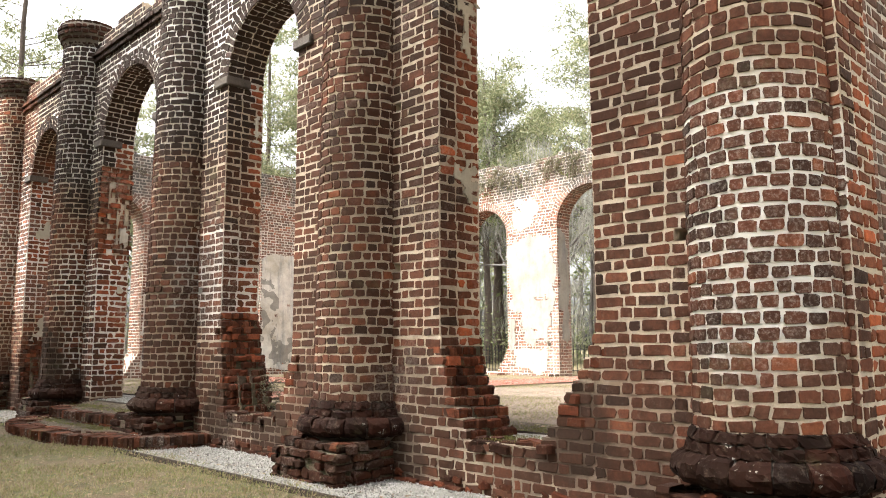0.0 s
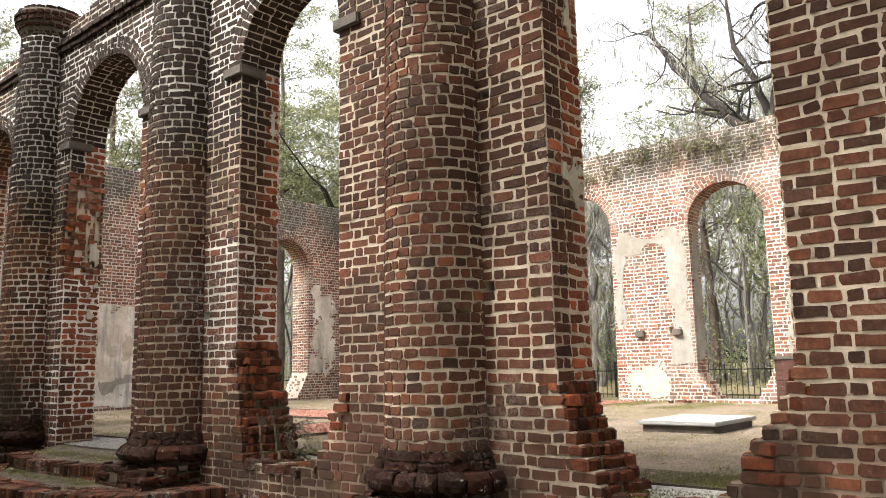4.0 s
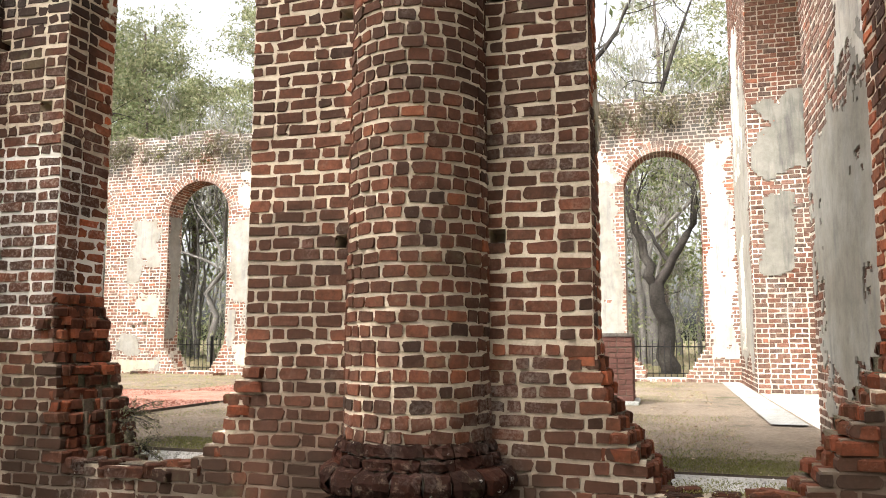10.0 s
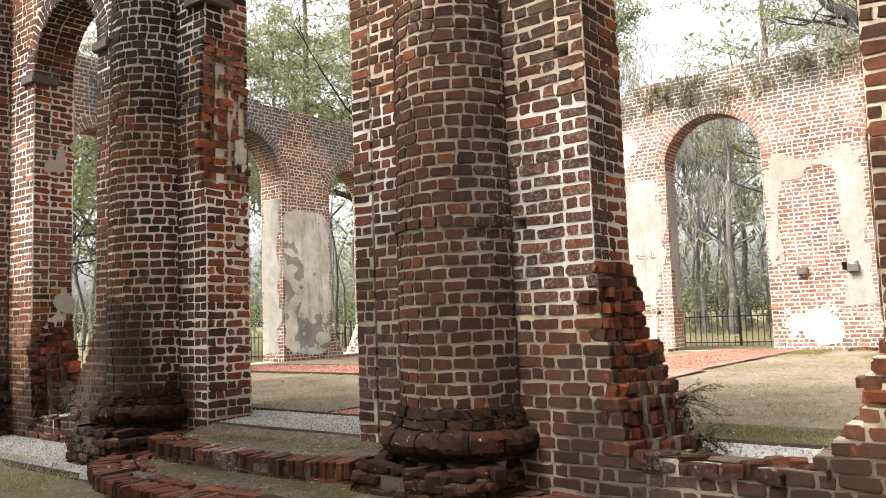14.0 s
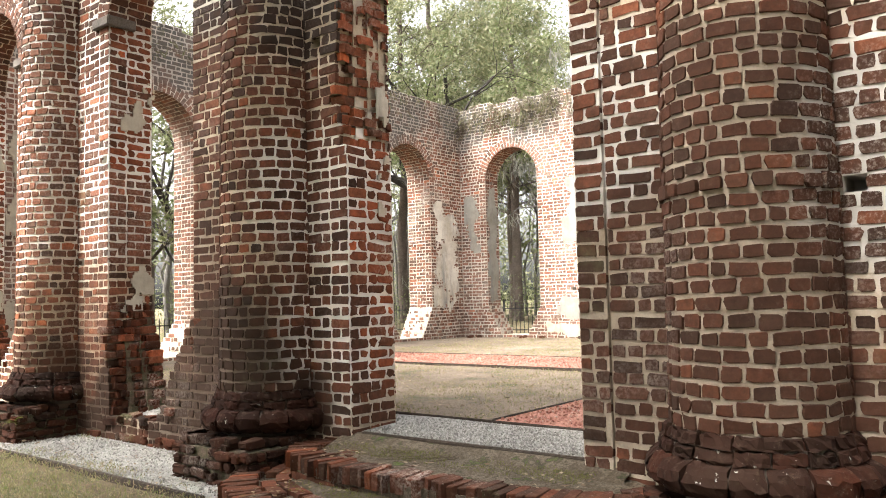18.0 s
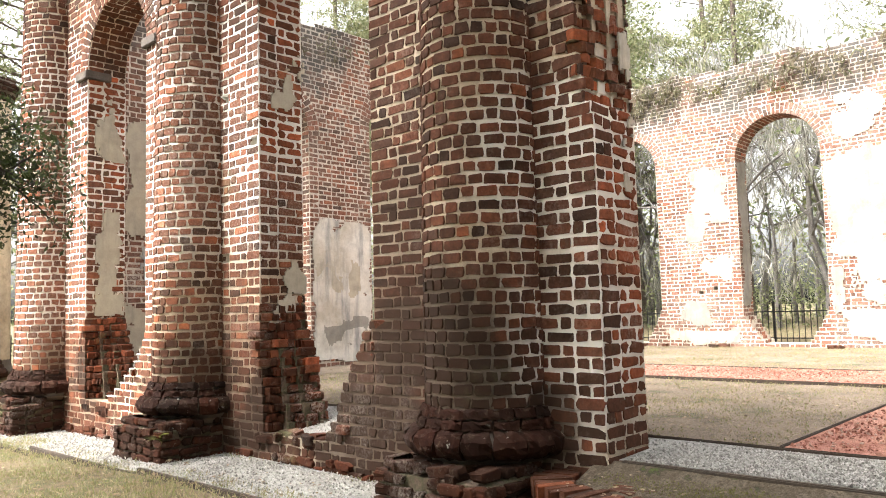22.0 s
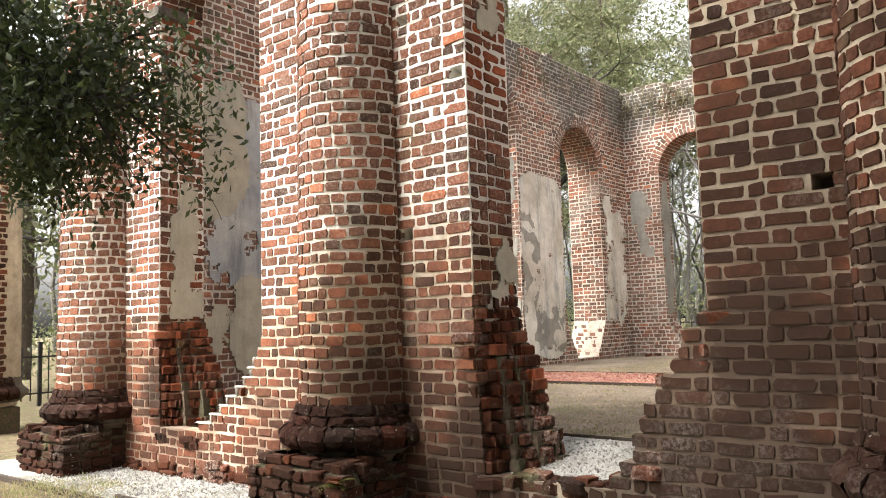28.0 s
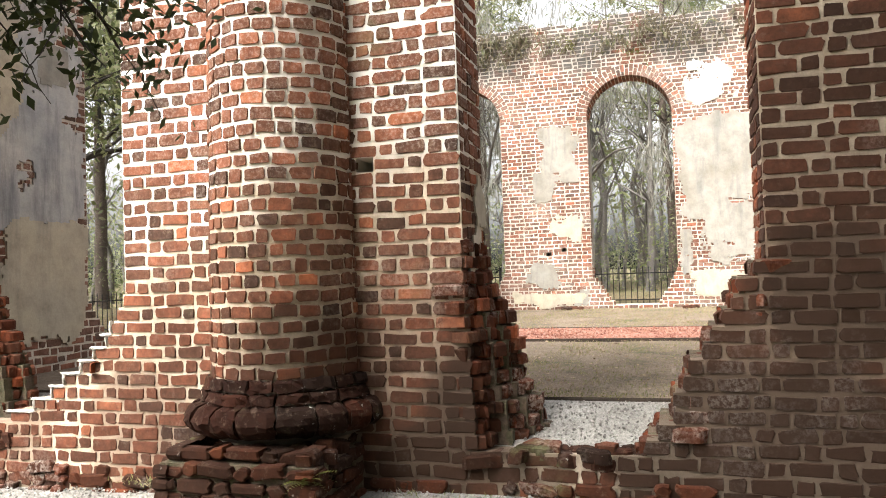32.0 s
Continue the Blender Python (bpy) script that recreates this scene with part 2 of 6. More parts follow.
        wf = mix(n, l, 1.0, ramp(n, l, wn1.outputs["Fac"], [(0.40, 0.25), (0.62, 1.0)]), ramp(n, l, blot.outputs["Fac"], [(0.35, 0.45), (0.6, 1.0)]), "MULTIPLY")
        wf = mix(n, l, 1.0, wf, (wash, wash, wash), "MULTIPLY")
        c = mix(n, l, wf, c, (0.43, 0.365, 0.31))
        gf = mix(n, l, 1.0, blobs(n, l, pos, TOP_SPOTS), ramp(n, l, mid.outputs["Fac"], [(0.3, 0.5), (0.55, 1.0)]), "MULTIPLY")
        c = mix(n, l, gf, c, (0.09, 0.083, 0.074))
    if lichen:
        li = tex(n, l, "Noise", 24, 3, 0.6, pos)
        lk = mix(n, l, 1.0, ramp(n, l, li.outputs["Fac"], [(0.66, 0.0), (0.70, 1.0)]), ramp(n, l, mid.outputs["Fac"], [(0.50, 0.0), (0.60, lichen)]), "MULTIPLY")
        c = mix(n, l, lk, c, (0.42, 0.42, 0.37))
    mo = tex(n, l, "Noise", 1.7, 7, 0.72, pos)
    mf = mix(n, l, 1.0, ramp(n, l, mo.outputs["Fac"], [(0.60, 0.0), (0.72, 1.0)]), (moss, moss, moss), "MULTIPLY")
    c = mix(n, l, mf, c, (0.11, 0.115, 0.055))
    l.new(c, b.inputs["Base Color"])
    h = mix(n, l, 0.35, fine.outputs["Fac"], grain.outputs["Fac"])
    bump(n, l, b, h, 0.55, 0.006)
    return m


def mortar_material(name, col, soot=0.5, spots=False, top=False):
    """Lime mortar, stained in clouds, rain-washed pale in places."""
    m, n, l, b = nodes_of(name, 0.95)
    pos = world_pos(n)
    big = tex(n, l, "Noise", 0.55, 5, 0.62, pos)
    dirt = tex(n, l, "Noise", 1.9, 6, 0.7, pos)
    mid = tex(n, l, "Noise", 9.0, 6, 0.7, pos)
    fine = tex(n, l, "Noise", 90, 5, 0.7, pos)
    c = mix(n, l, ramp(n, l, dirt.outputs["Fac"], [(0.40, 0.0), (0.68, 0.42)]), col, tuple(k * f for k, f in zip(col, (0.55, 0.48, 0.41))))
    c = mix(n, l, 0.9, c, ramp(n, l, mid.outputs["Fac"], [(0.28, 0.58), (0.50, 1.0), (0.74, 1.25)]), "MULTIPLY")
    c = mix(n, l, 0.5, c, ramp(n, l, fine.outputs["Fac"], [(0.3, 0.7), (0.7, 1.1)]), "MULTIPLY")
    s = mix(n, l, 1.0, ramp(n, l, big.outputs["Fac"], [(0.44, 0.0), (0.68, 1.0)]), (soot, soot, soot), "MULTIPLY")
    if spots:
        # the joints take the same stains and painted foot shade
        s = mix(n, l, 1.0, s, mix(n, l, 1.0, blobs(n, l, pos, LOW_SOOT_SHADE), (0.52, 0.52, 0.52), "MULTIPLY"), "LIGHTEN")
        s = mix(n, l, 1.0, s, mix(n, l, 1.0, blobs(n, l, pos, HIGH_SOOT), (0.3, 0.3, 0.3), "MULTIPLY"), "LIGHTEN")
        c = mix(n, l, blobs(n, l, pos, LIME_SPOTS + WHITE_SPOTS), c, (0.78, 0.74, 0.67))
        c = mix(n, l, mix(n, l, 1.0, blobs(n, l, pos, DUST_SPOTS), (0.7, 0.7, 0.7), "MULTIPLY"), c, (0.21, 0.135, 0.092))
        s = mix(n, l, 1.0, s, mix(n, l, 1.0, blobs(n, l, pos, MUD_SHADE_SPOTS), (0.62, 0.62, 0.62), "MULTIPLY"), "LIGHTEN")
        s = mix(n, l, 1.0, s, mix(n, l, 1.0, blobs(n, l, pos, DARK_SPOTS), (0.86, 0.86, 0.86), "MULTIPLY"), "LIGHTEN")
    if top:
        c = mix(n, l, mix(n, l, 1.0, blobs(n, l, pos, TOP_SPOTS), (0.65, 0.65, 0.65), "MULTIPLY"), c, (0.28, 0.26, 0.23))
    c = mix(n, l, s, c, (0.052, 0.034, 0.023))
    l.new(c, b.inputs["Base Color"])
    grit = tex(n, l, "Noise", 38, 6, 0.8, pos)
    bump(n, l, b, grit.outputs["Fac"], 0.6, 0.009)
    return m


def plaster_material(name, col, stain, amount=0.6, damp=(0.30, 0.31, 0.32)):
    m, n, l, b = nodes_of(name, 0.88)
    pos = world_pos(n)
    a = tex(n, l, "Noise", 1.1, 7, 0.66, pos)
    d = tex(n, l, "Noise", 5.5, 6, 0.7, pos)
    f = tex(n, l, "Noise", 60, 4, 0.7, pos)
    # rain streaks: noise drawn out downwards
    long = n.new("ShaderNodeMapping")
    long.inputs["Scale"].default_value = (2.6, 2.6, 0.35)
    l.new(pos, long.inputs["Vector"])
    r = tex(n, l, "Noise", 1.6, 6, 0.7, long.outputs["Vector"])
    k = mix(n, l, 1.0, ramp(n, l, a.outputs["Fac"], [(0.40, 0.0), (0.62, 1.0)]), (amount, amount, amount), "MULTIPLY")
    c = mix(n, l, k, col, stain)
    k = mix(n, l, 1.0, ramp(n, l, r.outputs["Fac"], [(0.50, 0.0), (0.68, 1.0)]), (amount, amount, amount), "MULTIPLY")
    c = mix(n, l, k, c, damp)
    c = mix(n, l, 0.6, c, ramp(n, l, d.outputs["Fac"], [(0.3, 0.62), (0.55, 1.0), (0.7, 1.1)]), "MULTIPLY")
    # thin spots that let the brick's red through
    c = mix(n, l, ramp(n, l, d.outputs["Fac"], [(0.66, 0.0), (0.74, 0.6)]), c, (0.33, 0.19, 0.125))
    c = mix(n, l, 0.3, c, ramp(n, l, f.outputs["Fac"], [(0.3, 0.7), (0.7, 1.1)]), "MULTIPLY")
    l.new(c, b.inputs["Base Color"])
    bump(n, l, b, d.outputs["Fac"], 0.5, 0.015)
    return m


def patch_material(name, cols, scale, rough=0.95, relief=0.02, fine_scale=60):
    """A ground or stone surface that wanders between the given colours at two scales."""
    m, n, l, b = nodes_of(name, rough)
    pos = world_pos(n)
    a = tex(n, l, "Noise", scale, 6, 0.68, pos)
    f = tex(n, l, "Noise", fine_scale, 6, 0.75, pos)
    k = len(cols)
    c = ramp(n, l, a.outputs["Fac"], [(0.30 + 0.42 * i / (k - 1), col) for i, col in enumerate(cols)])
    c = mix(n, l, 0.75, c, ramp(n, l, f.outputs["Fac"], [(0.28, 0.42), (0.5, 1.0), (0.74, 1.55)]), "MULTIPLY")
    l.new(c, b.inputs["Base Color"])
    bump(n, l, b, f.outputs["Fac"], 0.8, relief)
    return m


def leaf_material(name, cols):
    m, n, l, b = nodes_of(name, 0.6)
    rnd = n.new("ShaderNodeNewGeometry").outputs["Random Per Island"]
    c = ramp(n, l, rnd, [(i / (len(cols) - 1), col) for i, col in enumerate(cols)])
    l.new(c, b.inputs["Base Color"])
    t = n.new("ShaderNodeBsdfTranslucent")
    l.new(c, t.inputs["Color"])
    x = n.new("ShaderNodeMixShader")
    x.inputs["Fac"].default_value = 0.35
    l.new(b.outputs[0], x.inputs[1])
    l.new(t.outputs[0], x.inputs[2])
    l.new(x.outputs[0], n["Material Output"].inputs["Surface"])
    return m


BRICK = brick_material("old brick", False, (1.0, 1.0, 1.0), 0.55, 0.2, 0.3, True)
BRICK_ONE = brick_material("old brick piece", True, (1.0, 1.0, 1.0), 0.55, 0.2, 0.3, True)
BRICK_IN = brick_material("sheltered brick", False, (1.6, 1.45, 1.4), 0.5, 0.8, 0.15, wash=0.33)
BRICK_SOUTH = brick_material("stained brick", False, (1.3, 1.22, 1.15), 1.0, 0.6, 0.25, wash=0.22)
BRICK_RAW = brick_material("raw broken brick", False, (1.95, 1.5, 1.2), 0.45, 0.45, 0.15)
BRICK_RUBBLE = brick_material("crumbling brick", False, (0.76, 0.57, 0.46), 1.0, 0.6, 0.8)
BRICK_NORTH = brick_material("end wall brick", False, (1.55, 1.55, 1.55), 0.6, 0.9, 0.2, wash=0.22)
BRICK_PLINTH = brick_material("mossy plinth brick", False, (0.34, 0.31, 0.28), 1.0, 0.35, 1.0, lichen=0.6)
BRICK_DARK = brick_material("damp brick", False, (0.3, 0.3, 0.3), 0.9, 0.12, 0.7, lichen=0.5)
BRICK_BASE = brick_material("blackened moulding brick", True, (0.17, 0.13, 0.115), 1.0, 0.1, 0.35, lichen=1.0)
BRICK_STEP = brick_material("worn step brick", True, (0.86, 0.79, 0.72), 0.8, 0.6, 0.8, lichen=0.9)
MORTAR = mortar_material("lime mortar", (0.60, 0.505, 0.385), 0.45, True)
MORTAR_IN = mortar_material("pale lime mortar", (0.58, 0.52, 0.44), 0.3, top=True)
MORTAR_DARK = mortar_material("damp mortar", (0.16, 0.14, 0.11), 0.9)
MORTAR_JOINT = mortar_material("grey base mortar", (0.15, 0.132, 0.108), 0.7)
PLASTER_WHITE = plaster_material("white lime plaster", (0.31, 0.292, 0.255), (0.225, 0.203, 0.162), 0.85, (0.19, 0.185, 0.17))
PLASTER_CREAM = plaster_material("cream plaster", (0.46, 0.405, 0.305), (0.38, 0.345, 0.28), 0.7, (0.27, 0.25, 0.21))
PLASTER_GREY = plaster_material("weathered grey plaster", (0.66, 0.63, 0.56), (0.44, 0.39, 0.31), 0.9, (0.23, 0.23, 0.225))
# stained reveal plaster, with the arch's shade put into its colour
PLASTER_ARCH_SHADE = plaster_material("stained arch-shaded grey plaster", (0.25, 0.235, 0.20), (0.16, 0.15, 0.125), 0.9, (0.09, 0.088, 0.08))
PLASTER_SLATE = plaster_material("slate-grey damp plaster", (0.34, 0.345, 0.35), (0.50, 0.48, 0.44), 0.9, (0.17, 0.175, 0.185))
GRASS = patch_material("dry grass", [(0.065, 0.068, 0.028), (0.105, 0.085, 0.045), (0.15, 0.11, 0.066), (0.09, 0.088, 0.036), (0.17, 0.128, 0.08), (0.08, 0.078, 0.033)], 1.6, relief=0.04, fine_scale=26)
GRASS_IN = patch_material("thin grass and leaf litter", [(0.075, 0.08, 0.036), (0.135, 0.106, 0.075), (0.175, 0.136, 0.10), (0.205, 0.16, 0.12), (0.105, 0.096, 0.058)], 1.4, relief=0.04, fine_scale=24)
GRAVEL = patch_material("pale crushed stone", [(0.22, 0.205, 0.18), (0.33, 0.315, 0.285), (0.42, 0.405, 0.375)], 3.0, relief=0.03, fine_scale=75)
CRUSHED = patch_material("crushed red brick", [(0.20, 0.082, 0.055), (0.29, 0.125, 0.09), (0.36, 0.19, 0.14), (0.25, 0.10, 0.068)], 2.4, relief=0.03, fine_scale=55)
EARTHY = patch_material("earthy mortar with moss", [(0.06, 0.045, 0.033), (0.12, 0.085, 0.06), (0.075, 0.07, 0.037), (0.19, 0.15, 0.11)], 9.0, relief=0.03, fine_scale=40)
MOSS = patch_material("moss", [(0.075, 0.10, 0.022), (0.06, 0.048, 0.03), (0.135, 0.105, 0.072), (0.085, 0.065, 0.042), (0.165, 0.13, 0.092), (0.07, 0.055, 0.036), (0.085, 0.11, 0.025), (0.10, 0.13, 0.03)], 5.0, relief=0.06)
STONE = patch_material("grey marble", [(0.24, 0.24, 0.225), (0.36, 0.355, 0.335)], 2.0, 0.7, 0.004)
FLAG = patch_material("worn flagstone", [(0.17, 0.165, 0.15), (0.27, 0.265, 0.245), (0.21, 0.20, 0.18)], 2.6, 0.85, 0.01)
STONE_DARK = patch_material("brown impost stone", [(0.06, 0.05, 0.045), (0.13, 0.11, 0.09)], 4.0, 0.9, 0.01)
EDGE = patch_material("rusty edging", [(0.035, 0.028, 0.022), (0.07, 0.05, 0.035)], 4.0, 0.8, 0.004)
GRASS_BLADE = leaf_material("grass blades", [(0.26, 0.21, 0.12), (0.36, 0.29, 0.18), (0.20, 0.21, 0.08), (0.17, 0.20, 0.06)])
GREEN = leaf_material("moss and weeds", [(0.085, 0.085, 0.022), (0.125, 0.125, 0.03), (0.18, 0.17, 0.05)])
IRON = patch_material("black iron", [(0.012, 0.012, 0.013), (0.03, 0.028, 0.027)], 8.0, 0.5, 0.001)
TOMB = patch_material("dark red tomb brick", [(0.062, 0.027, 0.021), (0.092, 0.040, 0.030), (0.075, 0.033, 0.025)], 5.0, 0.8, 0.006)
BARK = patch_material("grey bark", [(0.02, 0.017, 0.014), (0.042, 0.036, 0.031), (0.08, 0.07, 0.06)], 2.2, 0.95, 0.04, 22)
BARK_PALE = patch_material("pale grey twigs", [(0.09, 0.082, 0.073), (0.16, 0.147, 0.133)], 2.2, 0.95, 0.02, 22)
BARK_PINE = patch_material("pine bark", [(0.07, 0.055, 0.045), (0.14, 0.11, 0.09)], 2.2, 0.95, 0.04, 18)
LEAF = leaf_material("evergreen oak leaf", [(0.018, 0.025, 0.010), (0.032, 0.045, 0.015), (0.065, 0.08, 0.028)])
LEAF_FAR = leaf_material("mixed foliage", [(0.085, 0.105, 0.045), (0.13, 0.15, 0.066), (0.18, 0.19, 0.09), (0.20, 0.19, 0.13)])
NEEDLE = leaf_material("pine needles", [(0.11, 0.125, 0.06), (0.19, 0.20, 0.10), (0.28, 0.275, 0.16)])
SPANISH_MOSS = leaf_material("hanging grey moss", [(0.17, 0.165, 0.135), (0.28, 0.27, 0.23)])
DEAD = leaf_material("dry hanging weeds", [(0.10, 0.085, 0.05), (0.18, 0.15, 0.10), (0.08, 0.09, 0.035)])
LITTER = leaf_material("fallen leaves", [(0.13, 0.085, 0.05), (0.22, 0.155, 0.095), (0.34, 0.265, 0.17)])
BRICK_CHIP = leaf_material("crushed brick chips", [(0.16, 0.058, 0.04), (0.27, 0.11, 0.075), (0.36, 0.17, 0.12), (0.42, 0.30, 0.24)])
PEBBLE = leaf_material("gravel chips", [(0.16, 0.15, 0.135), (0.34, 0.325, 0.295), (0.52, 0.50, 0.465)])


# ---- building tools ----
V3 = lambda *a: np.array(a, float)
COURSE = 0.0857
RNG = np.random.RandomState(7)


def mesh_quads(name, verts, quads, material, smooth=False):
    me = bpy.data.meshes.new(name)
    verts, quads = np.asarray(verts, np.float32), np.asarray(quads, np.int32)
    me.vertices.add(len(verts))
    me.vertices.foreach_set("co", verts.ravel())
    me.loops.add(quads.size)
    me.loops.foreach_set("vertex_index", quads.ravel())
    me.polygons.add(len(quads))
    me.polygons.foreach_set("loop_start", np.arange(0, quads.size, quads.shape[1], dtype=np.int32))
    me.update(calc_edges=True)
    me.polygons.foreach_set("use_smooth", np.full(len(quads), smooth, bool))
    me.materials.append(material)
    return me


def child(name, me, parent, label="", kind=""):
    ob = new(name, me)
    if parent is not None:
        ob.parent = parent
    return tagged(ob, label, kind=kind)


def part(name, bm, material, parent, label=""):
    me = bpy.data.meshes.new(name)
    bmesh.ops.recalc_face_normals(bm, faces=bm.faces)
    bm.to_mesh(me)
    bm.free()
    me.materials.append(material)
    return child(name, me, parent, label)


def thing(name, at, label, category="", group="", kind=""):
    ob = new(name)
    ob.empty_display_size = 0.2
    ob.location = at
    return tagged(ob, label, category, group, kind)


# a face with twelve corners, cut into five
FACE_12 = [(0, 1, 2, 3), (0, 3, 4, 11), (4, 5, 10, 11), (5, 6, 9, 10), (6, 7, 8, 9)]


class Bag:
    """Bricks waiting to be made: front centre, half width, half height, outward normal, depth."""

    def __init__(self):
        self.rows, self.boxes, self.raw, self.rough, self.core = [], [], [], [], []

    def brick(self, c, e1, e2, e3, depth, proud=0.0, raw=False, rough=False):
        if np.dot(np.cross(e1, e2), e3) < 0:
            e1 = -e1
        (self.raw if raw else self.rough if rough else self.rows).append((c + e3 * proud, e1, e2, e3, depth))

    def box(self, F, a, b, n0, n1, z0, z1, core=False):
        O, U, N = F
        (self.core if core else self.boxes).append([O + U * u + N * n + V3(0, 0, z) for z in (z0, z1) for n in (n0, n1) for u in (a, b)])

    def brick_mesh(self, name, rows, material, chamfer=0.004, jitter=0.0038, off=V3(0, 0, 0), worn=0.0):
        """Joins bricks into one mesh; worn: how far the corners of each face are rubbed round."""
        c, e1, e2, e3 = (np.array([r[i] for r in rows]) for i in range(4))
        d = np.array([r[4] for r in rows])[:, None]
        l1 = np.linalg.norm(e1, axis=1)[:, None]
        l2 = np.linalg.norm(e2, axis=1)[:, None]
        outline = []
        for n, (sa, sb) in enumerate(((-1, -1), (1, -1), (1, 1), (-1, 1))):
            w = worn * RNG.uniform(0.5, 1.7, l1.shape)
            steps = ((0, 1), (0.3, 0.3), (1, 0)) if n % 2 == 0 else ((1, 0), (0.3, 0.3), (0, 1))
            for s1, s2 in (steps if worn else ((0, 0),)):
                outline.append((sa * (1 - s1 * w / l1), sb * (1 - s2 * w / l2), RNG.normal(0, jitter, c.shape)))
        k = len(outline)
        lean = RNG.normal(0, 0.0012, (2, *l1.shape))
        out = []
        for shrink, back in ((chamfer, 0 * d), (0.0, 0 * d + chamfer * 0.9), (0.0, d)):
            g1, g2 = e1 * np.maximum(0.3, 1 - shrink / l1), e2 * np.maximum(0.3, 1 - shrink / l2)
            for a, b, r in outline:
                r = r + RNG.normal(0, jitter * 0.35, c.shape)
                out.append(c + a * g1 + b * g2 - e3 * (back + a * lean[0] + b * lean[1]) + r - e3 * (r * e3).sum(1)[:, None])
        v = np.stack(out, 1) - off
        q = np.array((FACE_12 if worn else [(0, 1, 2, 3)]) + [(r + i, r + k + i, r + k + (i + 1) % k, r + (i + 1) % k) for r in (0, k) for i in range(k)])
        quads = (np.arange(len(rows))[:, None, None] * 3 * k + q[None]).reshape(-1, 4)
        return mesh_quads(name, v.reshape(-1, 3), quads, material)

    def backing(self, name, material, boxes=None):
        v = np.array(boxes or self.boxes).reshape(-1, 8, 3)
        q = np.array([(0, 1, 3, 2), (4, 6, 7, 5), (0, 4, 5, 1), (2, 3, 7, 6), (0, 2, 6, 4), (1, 5, 7, 3)])
        quads = (np.arange(len(v))[:, None, None] * 8 + q[None]).reshape(-1, 4)
        me = mesh_quads(name, v.reshape(-1, 3), quads, material)
        bm = bmesh.new()
        bm.from_mesh(me)
        bmesh.ops.recalc_face_normals(bm, faces=bm.faces)
        bm.to_mesh(me)
        bm.free()
        return me


def unit_bricks(material):
    """Worn bricks of size one, to be shared by bricks that are objects of their own: eight headers, eight stretchers."""
    out = []
    for k in range(16):
        v, ring = [], []
        rub = 0.17 if k < 8 else 0.08
        for n, (sa, sb) in enumerate(((-1, -1), (1, -1), (1, 1), (-1, 1))):
            a, b = rub * RNG.uniform(0.4, 1.3), RNG.uniform(0.08, 0.30)
            for s1, s2 in (((0, 1), (0.3, 0.3), (1, 0)) if n % 2 == 0 else ((1, 0), (0.3, 0.3), (0, 1))):
                ring.append((sa * (0.5 - s1 * a) + RNG.normal(0, rub * 0.2), sb * (0.5 - s2 * b) + RNG.normal(0, 0.06)))
        tx, ty = RNG.normal(0, 0.03, 2)
        for w, h, z in ((0.982, 0.945, 0), (1.0, 1.0, -0.055), (1.0, 1.0, -1)):
            for a, b in ring:
                v.append((a * w + RNG.normal(0, 0.004), b * h + RNG.normal(0, 0.008), z + (a * tx + b * ty if z > -1 else 0)))
        q = FACE_12 + [(r + i, r + 12 + i, r + 12 + (i + 1) % 12, r + (i + 1) % 12) for r in (0, 12) for i in range(12)]
        out.append(mesh_quads("brick", v, q, material))
    return out


UNIT = unit_bricks(BRICK_ONE)


def loose_bricks(rows, parent, off=V3(0, 0, 0), meshes=None):
    for i, (c, e1, e2, e3, d) in enumerate(rows):
        ob = new("brick", (meshes or UNIT)[RNG.randint(8) + (8 if np.linalg.norm(e1) > 0.075 else 0)])
        ob.parent = parent
        m = Matrix.Identity(4)
        p = c - off
        for k in range(3):
            m[k][0], m[k][1], m[k][2], m[k][3] = 2 * e1[k], 2 * e2[k], d * e3[k], p[k]
        ob.matrix_basis = m


def fill(a, b, odd, stretcher=0.214, header=0.104, joint=0.014):
    """Bricks of one course between a and b, in Flemish bond."""
    out, u, k = [], a, odd
    if odd:
        out.append((a, a + header * 0.95))
        u = a + header * 0.95
    while u < b - 0.02:
        w = (stretcher if k % 2 == 0 else header) * RNG.uniform(0.93, 1.07)
        e = u + w
        if b - e < 0.07:
            e = b
        out.append((u, min(e, b)))
        u, k = e, k + 1
    return [(p + joint / 2, q - joint / 2) for p, q in out if q - p > 0.035]


def lay_face(bag, F, a, b, z, odd, depth=0.035, height=COURSE, joint=0.0165, proud=0.002, skip=(), hidden=(), raw=None):
    O, U, N = F
    row = fill(a, b, odd, joint=joint + 0.003)
    for h0, h1 in skip:
        row = [s for p, q in row for s in ((p, min(q, h0)), (max(p, h1), q)) if s[1] - s[0] > 0.025]
    wave = RNG.normal(0, 0.0025)
    for p, q in row:
        if any(h0 < p and q < h1 for h0, h1 in hidden):
            continue
        tip = RNG.normal(0, 0.008)
        c = O + U * ((p + q) / 2) + V3(0, 0, z + wave + RNG.normal(0, 0.003))
        bag.brick(c, (U + V3(0, 0, tip)) * ((q - p) / 2), (V3(0, 0, 1) - U * tip) * ((height - joint) / 2 * RNG.uniform(0.90, 1.07)), N, depth, proud + RNG.uniform(-0.003, 0.003), raw and raw((p + q) / 2))


def lay_end(bag, F, u, side, depth, z, odd):
    """The end of a course: the reveal of an opening. side: -1 or 1 along U."""
    O, U, N = F
    G = (O + U * u, -N, U * side)
    lay_face(bag, G, 0.006, depth - 0.006, z, odd, raw=lambda n: z > 0.5 and noise.noise((u * 3.1, z * 1.3, n * 2.0)) + (n - 0.27) * 2.2 > 0)


